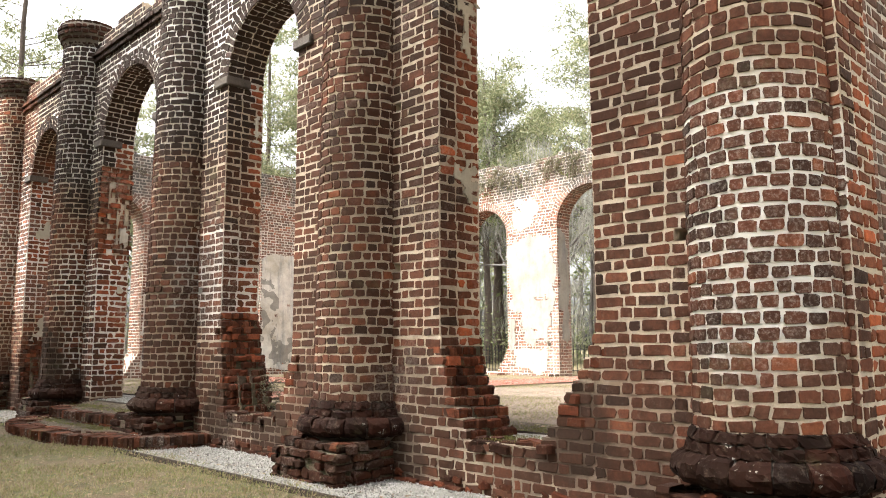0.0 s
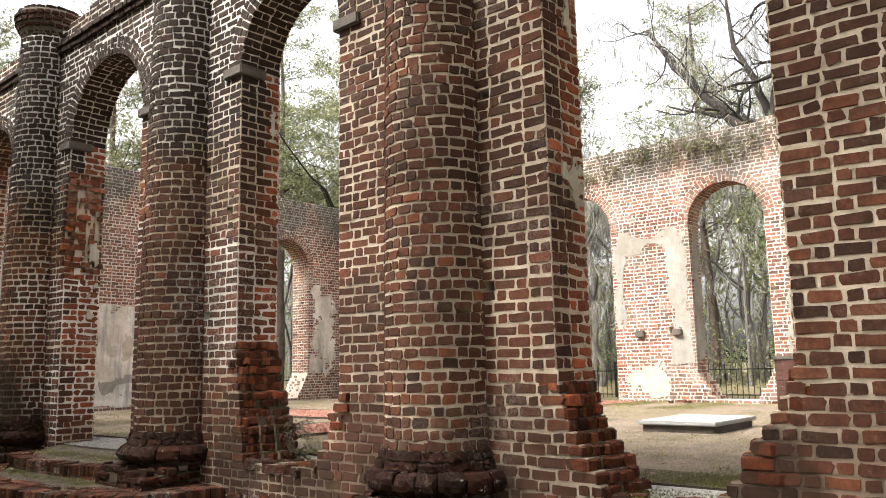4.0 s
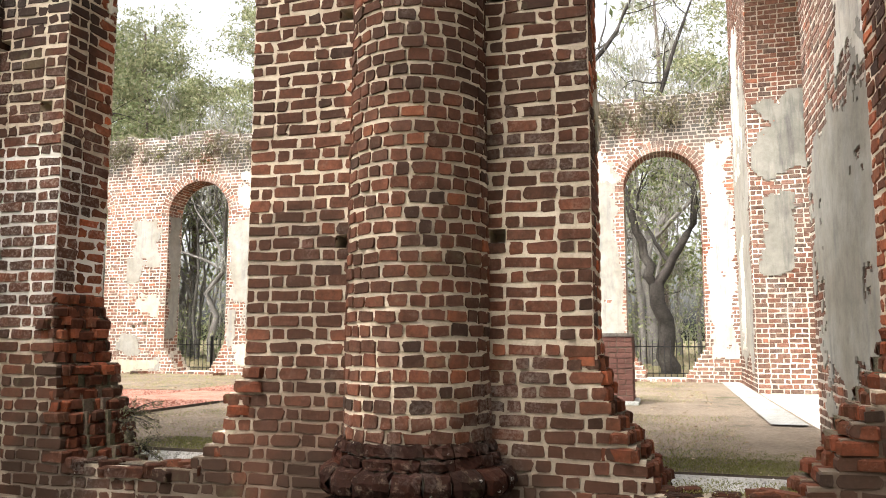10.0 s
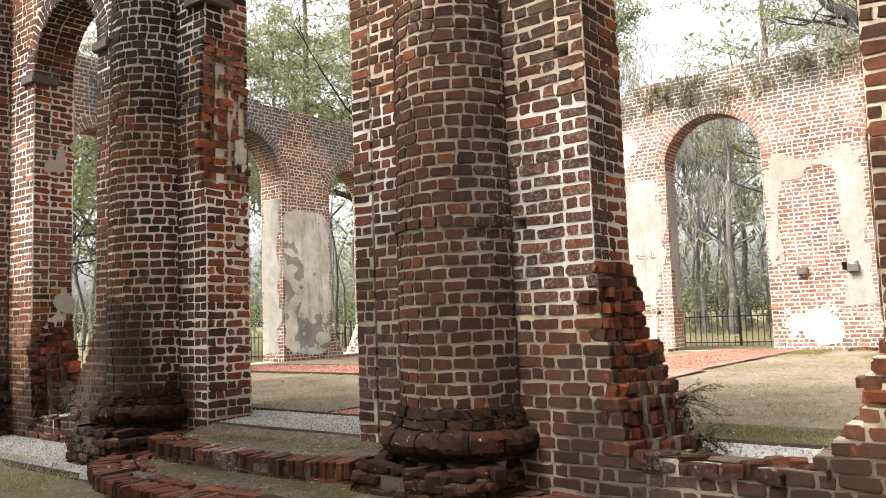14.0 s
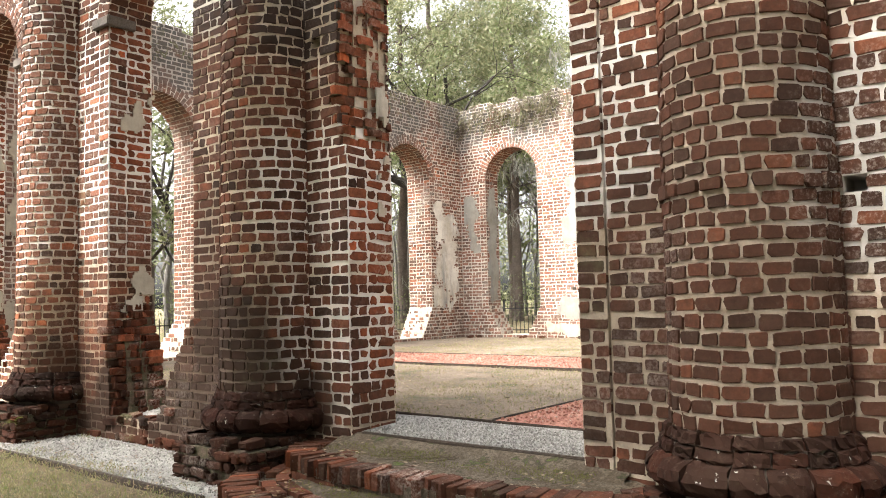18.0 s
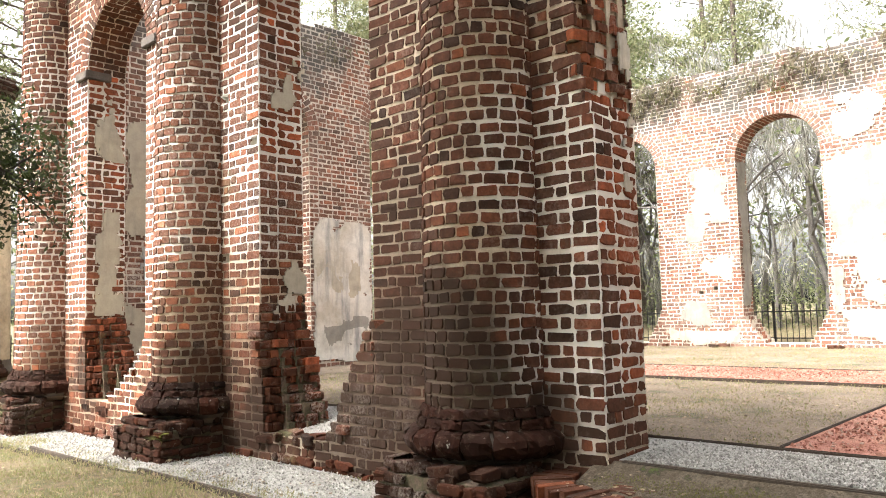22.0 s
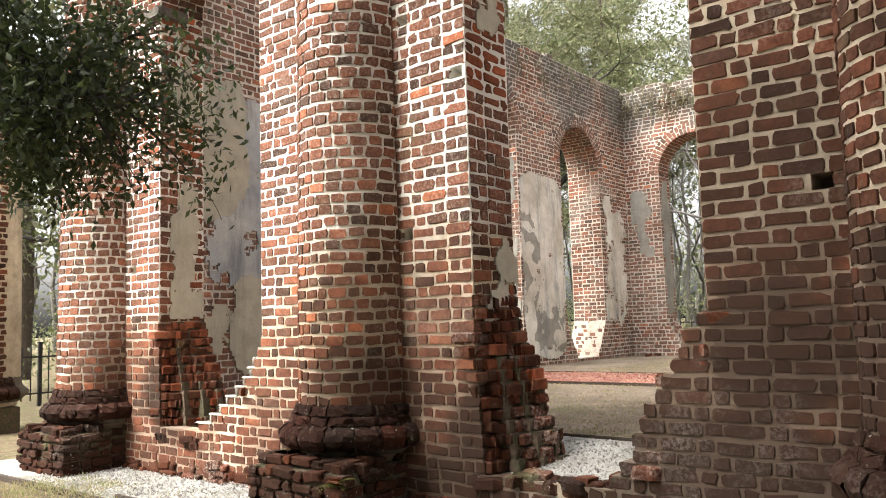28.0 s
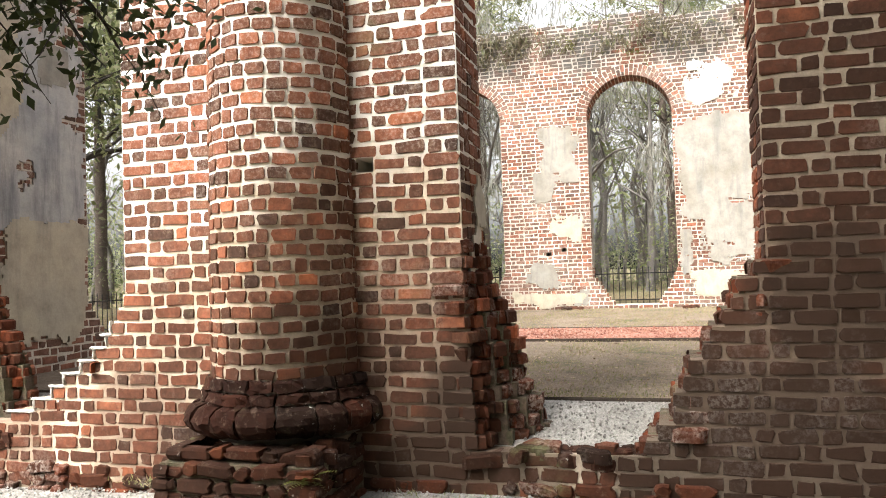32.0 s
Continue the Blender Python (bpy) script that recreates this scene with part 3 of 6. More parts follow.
def rubble(bag, F, u, far, side, depth, z, count, raw=False):
    """Worn bricks and bats along a broken edge that runs from u at the outer face to far at the inner."""
    O, U, N = F
    for k in range(count):
        f = (k + RNG.uniform(0.1, 0.9)) / count
        n = -(0.05 + f * (depth - 0.09))
        ang = RNG.normal(0, 0.22)
        d1 = U * math.cos(ang) + N * math.sin(ang)
        d2 = N * math.cos(ang) - U * math.sin(ang)
        w, dpt = ((0.18, 0.13) if RNG.rand() < 0.5 else (0.21, 0.16)) if RNG.rand() < 0.7 else (0.10, 0.10)
        w, dpt = w * RNG.uniform(0.75, 1.05), dpt * RNG.uniform(0.8, 1.05)
        reach = RNG.uniform(-0.03, 0.022) if side < 0 else RNG.uniform(-0.09, 0.015)
        tilt, roll = RNG.normal(0, 0.08), RNG.normal(0, 0.06)
        c = O + U * (u + (far - u) * f + side * (reach - w / 2)) + N * n + V3(0, 0, z + 0.036 + RNG.uniform(-0.012, 0.012))
        up = V3(0, 0, 1) + d1 * tilt + d2 * roll
        up /= np.linalg.norm(up)
        fresh = raw or side < 0 and RNG.rand() < (z - 0.5) * 0.6
        bag.brick(c, d1 * w / 2, d2 * dpt / 2, up, RNG.uniform(0.06, 0.08), raw=fresh, rough=not fresh)


def arch(bag, F, uc, spring, r, depth, ring=0.25, proud=0.004):
    O, U, N = F
    k = int(round(math.pi * (r + 0.03) / 0.084))
    step = math.pi / k
    for i in range(k):
        th = (i + 0.5) * step
        rad = U * math.cos(th) + V3(0, 0, math.sin(th))
        tan = -U * math.sin(th) + V3(0, 0, math.cos(th))
        cen = O + U * uc + V3(0, 0, spring)
        split = [(0, ring * 0.64), (ring * 0.64, ring)] if i % 2 else [(0, ring * 0.36), (ring * 0.36, ring)]
        for s0, s1 in split:
            rm = r + (s0 + s1) / 2
            bag.brick(cen + rad * rm, tan * (rm * step / 2 - 0.007), rad * ((s1 - s0) / 2 - 0.006), N, 0.05, proud + RNG.uniform(-0.003, 0.003))
        corner = lambda rr, nn, t: O + U * (uc + rr * math.cos(t)) + N * nn + V3(0, 0, spring + rr * math.sin(t))
        bag.boxes.append([corner(rr, nn, t) for rr in (r + 0.007, r + ring - 0.02) for nn in (0.004 - depth, -0.004) for t in (i * step, (i + 1) * step)])
        for p, q in fill(0.006, depth - 0.006, i % 2):
            bag.brick(cen + rad * r - N * (p + q) / 2, N * ((q - p) / 2), tan * (r * step / 2 - 0.007), -rad, 0.04, RNG.uniform(-0.002, 0.004))


class Opening:
    """fa, fb: how far the broken foot of each side reaches in, by height; grade: the share of fb that the outer face has."""

    def __init__(self, a, b, spring, base, fa=(), fb=(), ring=0.25, grade=1.0):
        self.a, self.b, self.spring, self.base, self.ring, self.grade = a, b, spring, base, ring, grade
        self.c, self.r = (a + b) / 2, (b - a) / 2
        self.fa, self.fb = sorted(fa), sorted(fb)

    def flare(self, f, z):
        if not f:
            return 0.0
        zs, vs = [p[0] for p in f], [p[1] for p in f]
        e = float(np.interp(z, zs + [zs[-1] + 0.15], vs + [0.0]))
        if e < 0:
            return e * (1 + 0.5 * noise.noise((z * 11, self.a, 2.0)))
        return e * (1 + 0.16 * noise.noise((z * 11, self.a, vs[0] * 9))) if e > 0.02 else e

    def broken(self, f, z):
        """Whether the side is a broken edge at height z; below zero the flare eats into the jamb."""
        e = self.flare(f, z)
        return e > 0.02 or e < -0.003

    def cut(self, z, outer, deep=0.0):
        """The open stretch at height z, or None; outer: as far as the arch ring's back; deep: 0 at the outer face, 1 at the inner."""
        if z < self.base - (0.4 if deep > 0.45 and self.fa else 0):
            return None
        if z < self.spring:
            return self.a + self.flare(self.fa, z), self.b - self.flare(self.fb, z) * (self.grade + (1 - self.grade) * deep)
        R, dz = self.r + (self.ring if outer else 0.085), z - self.spring
        if dz >= R:
            return None
        h = math.sqrt(R * R - dz * dz)
        return self.c - h, self.c + h


def spans(u0, u1, openings, z, outer, deep=0.0):
    out, u = [], u0
    for o in openings:
        c = o.cut(z, outer, deep)
        if c is None:
            continue
        a, b = c
        if a >= u1:
            break
        if a > u:
            out.append((u, a))
        u = max(u, b)
    if u < u1:
        out.append((u, u1))
    return out


def under_top(a, b, z, top):
    """The stretches between a and b where the wall still stands at height z."""
    if z <= min(top(u) for u in np.linspace(a, b, 24)):
        return [(a, b)]
    pieces, start = [], None
    for u in np.arange(a, b, 0.12):
        k = top(u + 0.06) > z
        if k and start is None:
            start = u
        if not k and start is not None:
            pieces.append((start, u))
            start = None
    if start is not None:
        pieces.append((start, b))
    return pieces


def build_wall(bag, F, u0, u1, openings, z0, top, depth, ends=(True, True), holes=(), back=False, broken=1.3, blank=(), grooves=(), joint=0.0175):
    """A brick wall laid course by course. top: height as a function of u. holes: (u, z) of missing bricks."""
    O, U, N = F
    zmax = max(top(u) for u in np.linspace(u0, u1, 60))
    count = int(math.ceil((zmax - z0) / COURSE))
    for i in range(count):
        z = z0 + (i + 0.5) * COURSE
        skip = [(u - 0.055, u + 0.055) for u, hz in holes if abs(hz - z) < COURSE * 0.51]
        gaps = skip + [(g - 0.012, g + 0.012) for g in grooves]
        low = back and any(u0 < u < u1 and o.broken(f, z) for o in openings for u, f in ((o.a, o.fa), (o.b, o.fb)))
        slices = ((0.004, 0.16, 0.0), (0.16, 0.30, 0.5), (0.30, 0.42, 0.8), (0.42, depth - 0.004, 1.0)) if low else ((0.003, depth - 0.004, 0.0),)
        for n0, n1, deep in slices:
            for a, b in spans(u0, u1, openings, z, False, deep):
                for p, q in under_top(a, b, z, top):
                    if q - p < 0.05:
                        continue
                    fp = fq = False
                    if low:
                        for o in openings:
                            c = o.cut(z, False, deep)
                            if c and abs(c[1] - p) < 1e-6 and o.broken(o.fb, z):
                                p, fp = p + 0.018, deep > 0 and o.flare(o.fb, z) > 0
                            if c and abs(c[0] - q) < 1e-6 and o.broken(o.fa, z):
                                q, fq = q - 0.018, deep > 0
                        if q - p < 0.05:
                            continue
                    segs = [(p + (0.005 if ends[0] or p > u0 + 1e-6 else -0.001), q - (0.005 if ends[1] or q < u1 - 1e-6 else -0.001))]
                    for s0, s1 in (() if deep else gaps):
                        segs = [g for a0, b0 in segs for g in ((a0, min(b0, s0)), (max(a0, s1), b0)) if g[1] - g[0] > 0.004]
                        near = 0.28 if s1 - s0 > 0.05 else 0.03
                        if p < s1 and s0 < q and near < n1:
                            bag.box(F, max(p, s0), min(q, s1), -n1, -near, z - COURSE / 2, z + COURSE / 2)
                    for a0, b0 in segs:
                        # the crumbled ends have a core of earthy rubble
                        if fp and b0 - a0 > 0.02 and a0 < p + 0.02:
                            bag.box(F, a0, min(b0, a0 + 0.32), -n1, -n0, z - COURSE / 2, z + COURSE / 2, True)
                            a0 += 0.32
                        if fq and b0 - a0 > 0.02 and b0 > q - 0.02:
                            bag.box(F, max(a0, b0 - 0.32), b0, -n1, -n0, z - COURSE / 2, z + COURSE / 2, True)
                            b0 -= 0.32
                        if b0 - a0 > 0.004:
                            bag.box(F, a0, b0, -n1, -n0, z - COURSE / 2, z + COURSE / 2)
        for a, b in spans(u0, u1, openings, z, True, 0.0):
            for p, q in under_top(a, b, z, top):
                if q - p >= 0.05:
                    lay_face(bag, F, p, q, z, i % 2, skip=gaps, hidden=blank, joint=joint, depth=0.10 if z < broken or q - p < 0.4 or z > zmax - 0.5 else 0.035)
        if back:
            for a, b in spans(u0, u1, openings, z, True, 1.0):
                for p, q in under_top(a, b, z, top):
                    if q - p >= 0.05:
                        lay_face(bag, (O - N * depth, U, -N), p, q, z, i % 2)
        # the reveals of the openings, with broken ends low down
        for o in openings:
            c, inner = o.cut(z, False), o.cut(z, False, 1.0)
            if c is None or z >= o.spring:
                continue
            for m, side, f in ((0, 1, o.fa), (1, -1, o.fb)):
                u, far = c[m], inner[m]
                if not u0 < u < u1:
                    continue
                if o.broken(f, z):
                    rubble(bag, F, u, far, side, depth, z, (11 if back else 4) if o.flare(f, z) > 0 else 6, o.flare(f, z) < 0)
                else:
                    lay_end(bag, F, u, side, depth, z, i % 2)
        if ends[0]:
            lay_end(bag, F, u0, -1, depth, z, i % 2)
        if ends[1]:
            lay_end(bag, F, u1, 1, depth, z, i % 2)
    for o in openings:
        if o.spring < zmax and u0 - 0.01 <= o.a and o.b <= u1 + 0.01:
            arch(bag, F, o.c, o.spring, o.r, depth, o.ring)


def ragged(base, amp, seed, scale=0.7):
    return lambda u: base + amp * (noise.noise((u * scale, seed * 7.3, 0.0)) + 0.5 * noise.noise((u * scale * 3.7, seed * 3.1, 4.0)))


def plaster(name, F, u0, u1, z0, z1, material, parent, seed, rough=0.16, thick=0.014, hole=0.0, step=0.03, label=""):
    """A sheet of plaster with a broken outline on the face of a wall."""
    O, U, N = F
    nu, nz = max(2, int((u1 - u0) / step)), max(2, int((z1 - z0) / step))
    keep = np.zeros((nu, nz), bool)
    for i in range(nu):
        for j in range(nz):
            u, z = u0 + (i + 0.5) * step, z0 + (j + 0.5) * step
            du, dz = min(u - u0, u1 - u), min(z - z0, z1 - z)
            rc = 0.22 * min(u1 - u0, z1 - z0)
            edge = rc - math.hypot(rc - du, rc - dz) if du < rc and dz < rc else min(du, dz)
            n1 = 1.6 * noise.noise((u * 1.7, z * 1.7, seed)) + 0.7 * noise.noise((u * 4.3, z * 4.3, seed + 9)) + 0.5 * noise.noise((u * 13, z * 13, seed + 3))
            keep[i, j] = edge > rough * (n1 + 0.55) and (hole <= 0 or noise.noise((u * 2.2, z * 2.2, seed + 20)) + 0.6 * noise.noise((u * 7, z * 9, seed + 31)) > -1.1 + hole)
    idx, v, q = {}, [], []

    def at(i, j, lift):
        k = (i, j, lift)
        if k not in idx:
            u, z = u0 + i * step, z0 + j * step
            w = 0.45 * step * noise.noise((u * 20, z * 20, seed)), 0.45 * step * noise.noise((u * 20, z * 20, seed + 5))
            n = thick + 0.004 * noise.noise((u * 3, z * 3, seed)) if lift else 0.0
            idx[k] = len(v)
            v.append(O + U * (u + w[0]) + N * n + V3(0, 0, z + w[1]))
        return idx[k]

    for i in range(nu):
        for j in range(nz):
            if not keep[i, j]:
                continue
            q.append((at(i, j, 1), at(i + 1, j, 1), at(i + 1, j + 1, 1), at(i, j + 1, 1)))
            for di, dj, p0, p1 in ((-1, 0, (0, 1), (0, 0)), (1, 0, (1, 0), (1, 1)), (0, -1, (0, 0), (1, 0)), (0, 1, (1, 1), (0, 1))):
                x, y = i + di, j + dj
                if 0 <= x < nu and 0 <= y < nz and keep[x, y]:
                    continue
                a, b = (i + p0[0], j + p0[1]), (i + p1[0], j + p1[1])
                q.append((at(*a, 1), at(*a, 0), at(*b, 0), at(*b, 1)))
    if not q:
        return None
    return child(name, mesh_quads(name, v, q, material), parent, label)


def tube(v, q, pts, radii, sides=6):
    """Adds a tapered tube along pts."""
    pts = np.asarray(pts, float)
    base = len(v)
    for i, (p, r) in enumerate(zip(pts, radii)):
        d = pts[min(i + 1, len(pts) - 1)] - pts[max(i - 1, 0)]
        d = d / (np.linalg.norm(d) + 1e-9)
        a = np.cross(d, V3(0, 0, 1) if abs(d[2]) < 0.9 else V3(1, 0, 0))
        a /= np.linalg.norm(a)
        b = np.cross(d, a)
        for k in range(sides):
            t = 2 * math.pi * k / sides
            v.append(p + r * (a * math.cos(t) + b * math.sin(t)))
    for i in range(len(pts) - 1):
        for k in range(sides):
            q.append((base + i * sides + k, base + i * sides + (k + 1) % sides, base + (i + 1) * sides + (k + 1) % sides, base + (i + 1) * sides + k))


def leaves(v, q, centre, spread, count, size, rng, droop=0.0, thin=0.45, flat=False):
    """Adds a clump of leaf blades round a point."""
    for _ in range(count):
        c = centre + rng.normal(0, 1, 3) * spread
        d = rng.normal(0, 1, 3)
        d[2] -= droop
        d /= np.linalg.norm(d)
        if flat:
            d[2] *= 0.12
        s = np.cross(d, V3(0, 0, 1) + rng.normal(0, 0.25, 3) if flat else rng.normal(0, 1, 3))
        s /= np.linalg.norm(s) + 1e-9
        ln = size * rng.uniform(0.6, 1.3)
        w = ln * thin
        k = len(v)
        v += [c, c + d * ln * 0.5 + s * w * 0.5, c + d * ln, c + d * ln * 0.5 - s * w * 0.5]
        q.append((k, k + 1, k + 2, k + 3))


def slab(bm, x0, x1, y0, y1, z0, z1, bevel=0.0):
    r = bmesh.ops.create_cube(bm, size=1)
    for w in r["verts"]:
        w.co = Vector(((x0 + x1) / 2 + w.co.x * (x1 - x0), (y0 + y1) / 2 + w.co.y * (y1 - y0), (z0 + z1) / 2 + w.co.z * (z1 - z0)))
    if bevel:
        es = list({e for w in r["verts"] for e in w.link_edges})
        bmesh.ops.bevel(bm, geom=es, offset=bevel, segments=2, affect="EDGES")
    return bm


# ---- the arcade wall by the walk ----
X_OUT, THICK = 4.64, 0.52
SPRING = -0.1 + 54 * COURSE
NEAR = (V3(X_OUT, 0, 0), V3(0, 1, 0), V3(-1, 0, 0))
OPENINGS = [
    Opening(3.30, 4.92, SPRING, 0.34, fa=[(0.3, 0.58), (0.5, 0.43), (0.7, 0.29), (0.85, 0.2), (1.0, 0.1), (1.18, 0.03)], fb=[(0.3, 0.48), (0.5, 0.30), (0.65, 0.21), (0.8, 0.11), (1.05, 0.04)], grade=0.85),
    Opening(7.22, 8.80, SPRING, 0.33, fa=[(0.3, 0.42), (0.42, 0.34), (0.6, 0.16), (0.85, 0.11)], fb=[(0.3, 0.51), (0.5, 0.39), (0.8, 0.26), (0.98, 0.2), (1.05, 0.12), (1.4, 0.05)], grade=0.4),
    Opening(10.93, 12.945, SPRING, 0.28, fb=[(2.5, 0.0), (2.54, -0.006), (2.9, -0.008), (3.15, -0.012), (3.35, -0.009), (3.7, -0.007), (4.0, -0.005)], grade=10.0),
    Opening(15.06, 16.66, SPRING, 0.17, fa=[(0.2, 0.68), (0.35, 0.52), (0.62, 0.42), (0.84, 0.25), (1.07, 0.14)], fb=[(0.2, 0.42), (0.34, 0.36), (0.55, 0.25), (0.75, 0.24), (0.9, 0.16), (1.1, 0.07), (1.3, 0.03)], grade=0.15),
    Opening(18.97, 20.60, SPRING, 0.20, fa=[(0.2, 1.08), (0.47, 0.56), (0.81, 0.14), (0.93, 0.1)], fb=[(0.2, 0.5), (0.6, 0.34), (1.0, 0.16), (1.2, 0.05)], grade=0.08),
]
COLUMNS = [2.05, 6.00, 9.87, 13.86, 17.78, 21.70]
EDGES = [1.55, 4.11, 8.02, 11.9, 15.85, 19.75, 22.75]
HOLES = [(2.60, 1.82), (2.67, 3.53), (5.50, 1.85), (6.52, 1.85), (5.50, 3.40), (6.52, 3.40), (8.97, 2.95), (9.35, 1.84), (9.40, 3.45), (10.4, 3.45),
         (13.08, 2.95), (13.30, 3.42), (14.42, 1.83), (14.42, 3.42), (16.75, 2.95), (17.25, 1.85), (17.25, 3.42), (20.75, 2.95), (21.1, 1.82)]
PIER_WORDS = [
    "weathered red-brown brick pier at the corner of the ruin",
    "dark brick pier with an eroded stepped foot beside the broken sill",
    "sooty brick pier with pale lime streaks beside the doorway",
    "brick pier with a straight doorway edge and olive-stained courses",
    "sunlit red brick pier with white mortar and a crumbled foot",
    "bright brick corner pier half hidden by oak leaves",
]


def lawn(y):
    """The lawn's height beside the wall: it falls away past the last columns."""
    return -0.065 - 0.11 * min(1.0, max(0.0, (y - 17.0) / 2.5))


def split_bricks(bag, count, lo, hi, front_n):
    """Divides a bag's bricks: those low on the outer face, and the rest."""
    near = [i for i, r in enumerate(bag.rows) if lo < r[0][2] < hi and np.dot(r[3], front_n) > 0.3]
    mid = (lo + hi) / 2
    near.sort(key=lambda i: abs(bag.rows[i][0][2] - mid))
    pick = set(near[:count])
    return [bag.rows[i] for i in sorted(pick)], [r for i, r in enumerate(bag.rows) if i not in pick]


SINGLE = []
for k in range(6):
    bag = Bag()
    build_wall(bag, NEAR, EDGES[k], EDGES[k + 1], OPENINGS, -0.1 - 2 * COURSE, lambda u: SPRING - 0.01, THICK, ends=(k == 0, k == 5),
               holes=[h for h in HOLES if h[1] < 4.4], back=True, blank=[(COLUMNS[k] - 0.42, COLUMNS[k] + 0.42)], grooves=[10.72] if k == 2 else [], joint=0.0172 if k < 4 else 0.0190)
    pier = tagged(new("brick_pier", bag.backing("brick_pier", MORTAR)), PIER_WORDS[k], "brick pier", "piers of the arcade wall", "structure")
    one, rest = split_bricks(bag, 290, 0.35, 2.5, V3(-1, 0, 0))
    SINGLE.append((one, pier, V3(0, 0, 0)))
    tagged(child("brickwork", bag.brick_mesh("brickwork", rest, BRICK, jitter=0.0050, worn=0.009), pier), kind="stuff")
    tagged(child("reveal_brickwork", bag.brick_mesh("reveal_brickwork", bag.raw, BRICK_RAW, 0.008, 0.006, worn=0.02), pier, "raw orange-red bricks of the reveals"), kind="stuff")
    foot = Bag()
    for i in range(3):
        z = lawn((EDGES[k] + EDGES[k + 1]) / 2) + 0.055 - i * 0.075
        for a, b in ((EDGES[k], COLUMNS[k] - 0.5), (COLUMNS[k] + 0.5, EDGES[k + 1])):
            for p, q in fill(max(a, 1.58), min(b, 22.7), i % 2):
                if RNG.rand() < (0.35, 0.12, 0.05)[i] or 10.5 < p < 13.0:
                    continue
                foot.brick(V3(X_OUT - RNG.uniform(0.0, 0.045) - 0.015 * i, (p + q) / 2, z + RNG.normal(0, 0.006)), V3(RNG.normal(0, 0.006), (q - p) / 2, RNG.normal(0, 0.005)), V3(0, 0, 0.034), V3(-1, RNG.normal(0, 0.05), 0), 0.12)
    tagged(child("footing", foot.brick_mesh("footing", foot.rows, BRICK_RUBBLE, 0.010, 0.007, worn=0.02), pier, "uneven footing bricks above the gravel"), kind="stuff")
    if bag.core:
        child("rubble_core", bag.backing("rubble_core", EARTHY, bag.core), pier, "earthy rubble core laid bare")
    if bag.rough:
        tagged(child("broken_edge", bag.brick_mesh("broken_edge", bag.rough, BRICK_RUBBLE, 0.014, 0.008, worn=0.026), pier, "dark crumbling bricks of the broken foot"), kind="stuff")

bag = Bag()
top_near = ragged(6.42, 0.16, 1.0)
build_wall(bag, NEAR, EDGES[0], EDGES[-1], OPENINGS, SPRING, top_near, THICK, back=True, blank=[(c - 0.36, c + 0.36) for c in COLUMNS])
# a string course that projects in two steps below the ragged top
for i, (z, out) in enumerate(((6.02, 0.05), (6.02 + COURSE, 0.085))):
    for c0, c1 in zip([EDGES[0]] + [c + 0.4 for c in COLUMNS], [c - 0.4 for c in COLUMNS] + [EDGES[-1]]):
        if c1 - c0 > 0.3:
            lay_face(bag, NEAR, c0, c1, z, i % 2, depth=0.2, proud=out)
arcade = tagged(new("wall_west", bag.backing("wall_west", MORTAR)), "arched brick arcade wall with a ragged weed-grown top", "wall", "", "structure")
tagged(child("brickwork", bag.brick_mesh("brickwork", bag.rows + bag.raw, BRICK, jitter=0.0050, worn=0.009), arcade), kind="stuff")
for o in OPENINGS:
    for u, s in ((o.a, 1), (o.b, -1)):
        bm = bmesh.new()
        u0, u1 = sorted((u + s * 0.05, u - s * 0.30))
        slab(bm, X_OUT - 0.045, X_OUT + 0.3, u0, u1, SPRING - 0.10, SPRING + 0.015, 0.012)
        part("impost", bm, STONE_DARK, arcade, "dark stone impost block")


# ruined tops of the low sills, bats and mossy bricks bedded in earth
for o, z in ((OPENINGS[0], 0.33), (OPENINGS[1], 0.33), (OPENINGS[3], 0.157), (OPENINGS[4], 0.157)):
    bag = Bag()
    a, b = o.cut(z + 0.05, False)
    for i in range(int((b - a) / 0.032)):
        t = RNG.normal(1.57, 0.35)
        d = V3(math.cos(t), math.sin(t), RNG.normal(0, 0.06))
        bag.brick(V3(X_OUT + 0.01 + abs(RNG.normal(0.06, 0.06)), RNG.uniform(a - 0.05, b + 0.05), z + RNG.uniform(-0.02, 0.035)), d * RNG.uniform(0.04, 0.10), V3(-math.sin(t), math.cos(t), 0) * RNG.uniform(0.035, 0.05), V3(RNG.normal(0, 0.14), RNG.normal(0, 0.14), 1), 0.07)
    tagged(child("sill_rubble", bag.brick_mesh("sill_rubble", bag.rows, BRICK_PLINTH, 0.012, 0.007, worn=0.022), arcade, "mossy broken bricks on the low sill"), kind="stuff")


# ---- engaged columns ----
def column_radius(z):
    return 0.462 - 0.0105 * max(0.0, z - 0.6)


def ring_bricks(bag, cx, cy, r, z, h, odd, width=0.122, depth=0.05, proud=0.0, half=100, joint=0.0165):
    a, end = -half + (0 if odd else -4), half
    while a < end:
        w = math.degrees(width * RNG.uniform(0.72, 1.3) / r)
        t = radians(a + w / 2)
        nrm = V3(-math.cos(t), math.sin(t), 0)
        tan = V3(math.sin(t), math.cos(t), 0)
        sag = r * (1 - math.cos(radians(w / 2)))
        bag.brick(V3(cx, cy, z + RNG.normal(0, 0.003)) + nrm * (r - sag * 0.35), tan * (radians(w) * r / 2 - joint / 2), V3(0, 0, (h - joint) / 2 * RNG.uniform(0.90, 1.07)), nrm, depth, proud + RNG.uniform(-0.002, 0.005))
        a += w


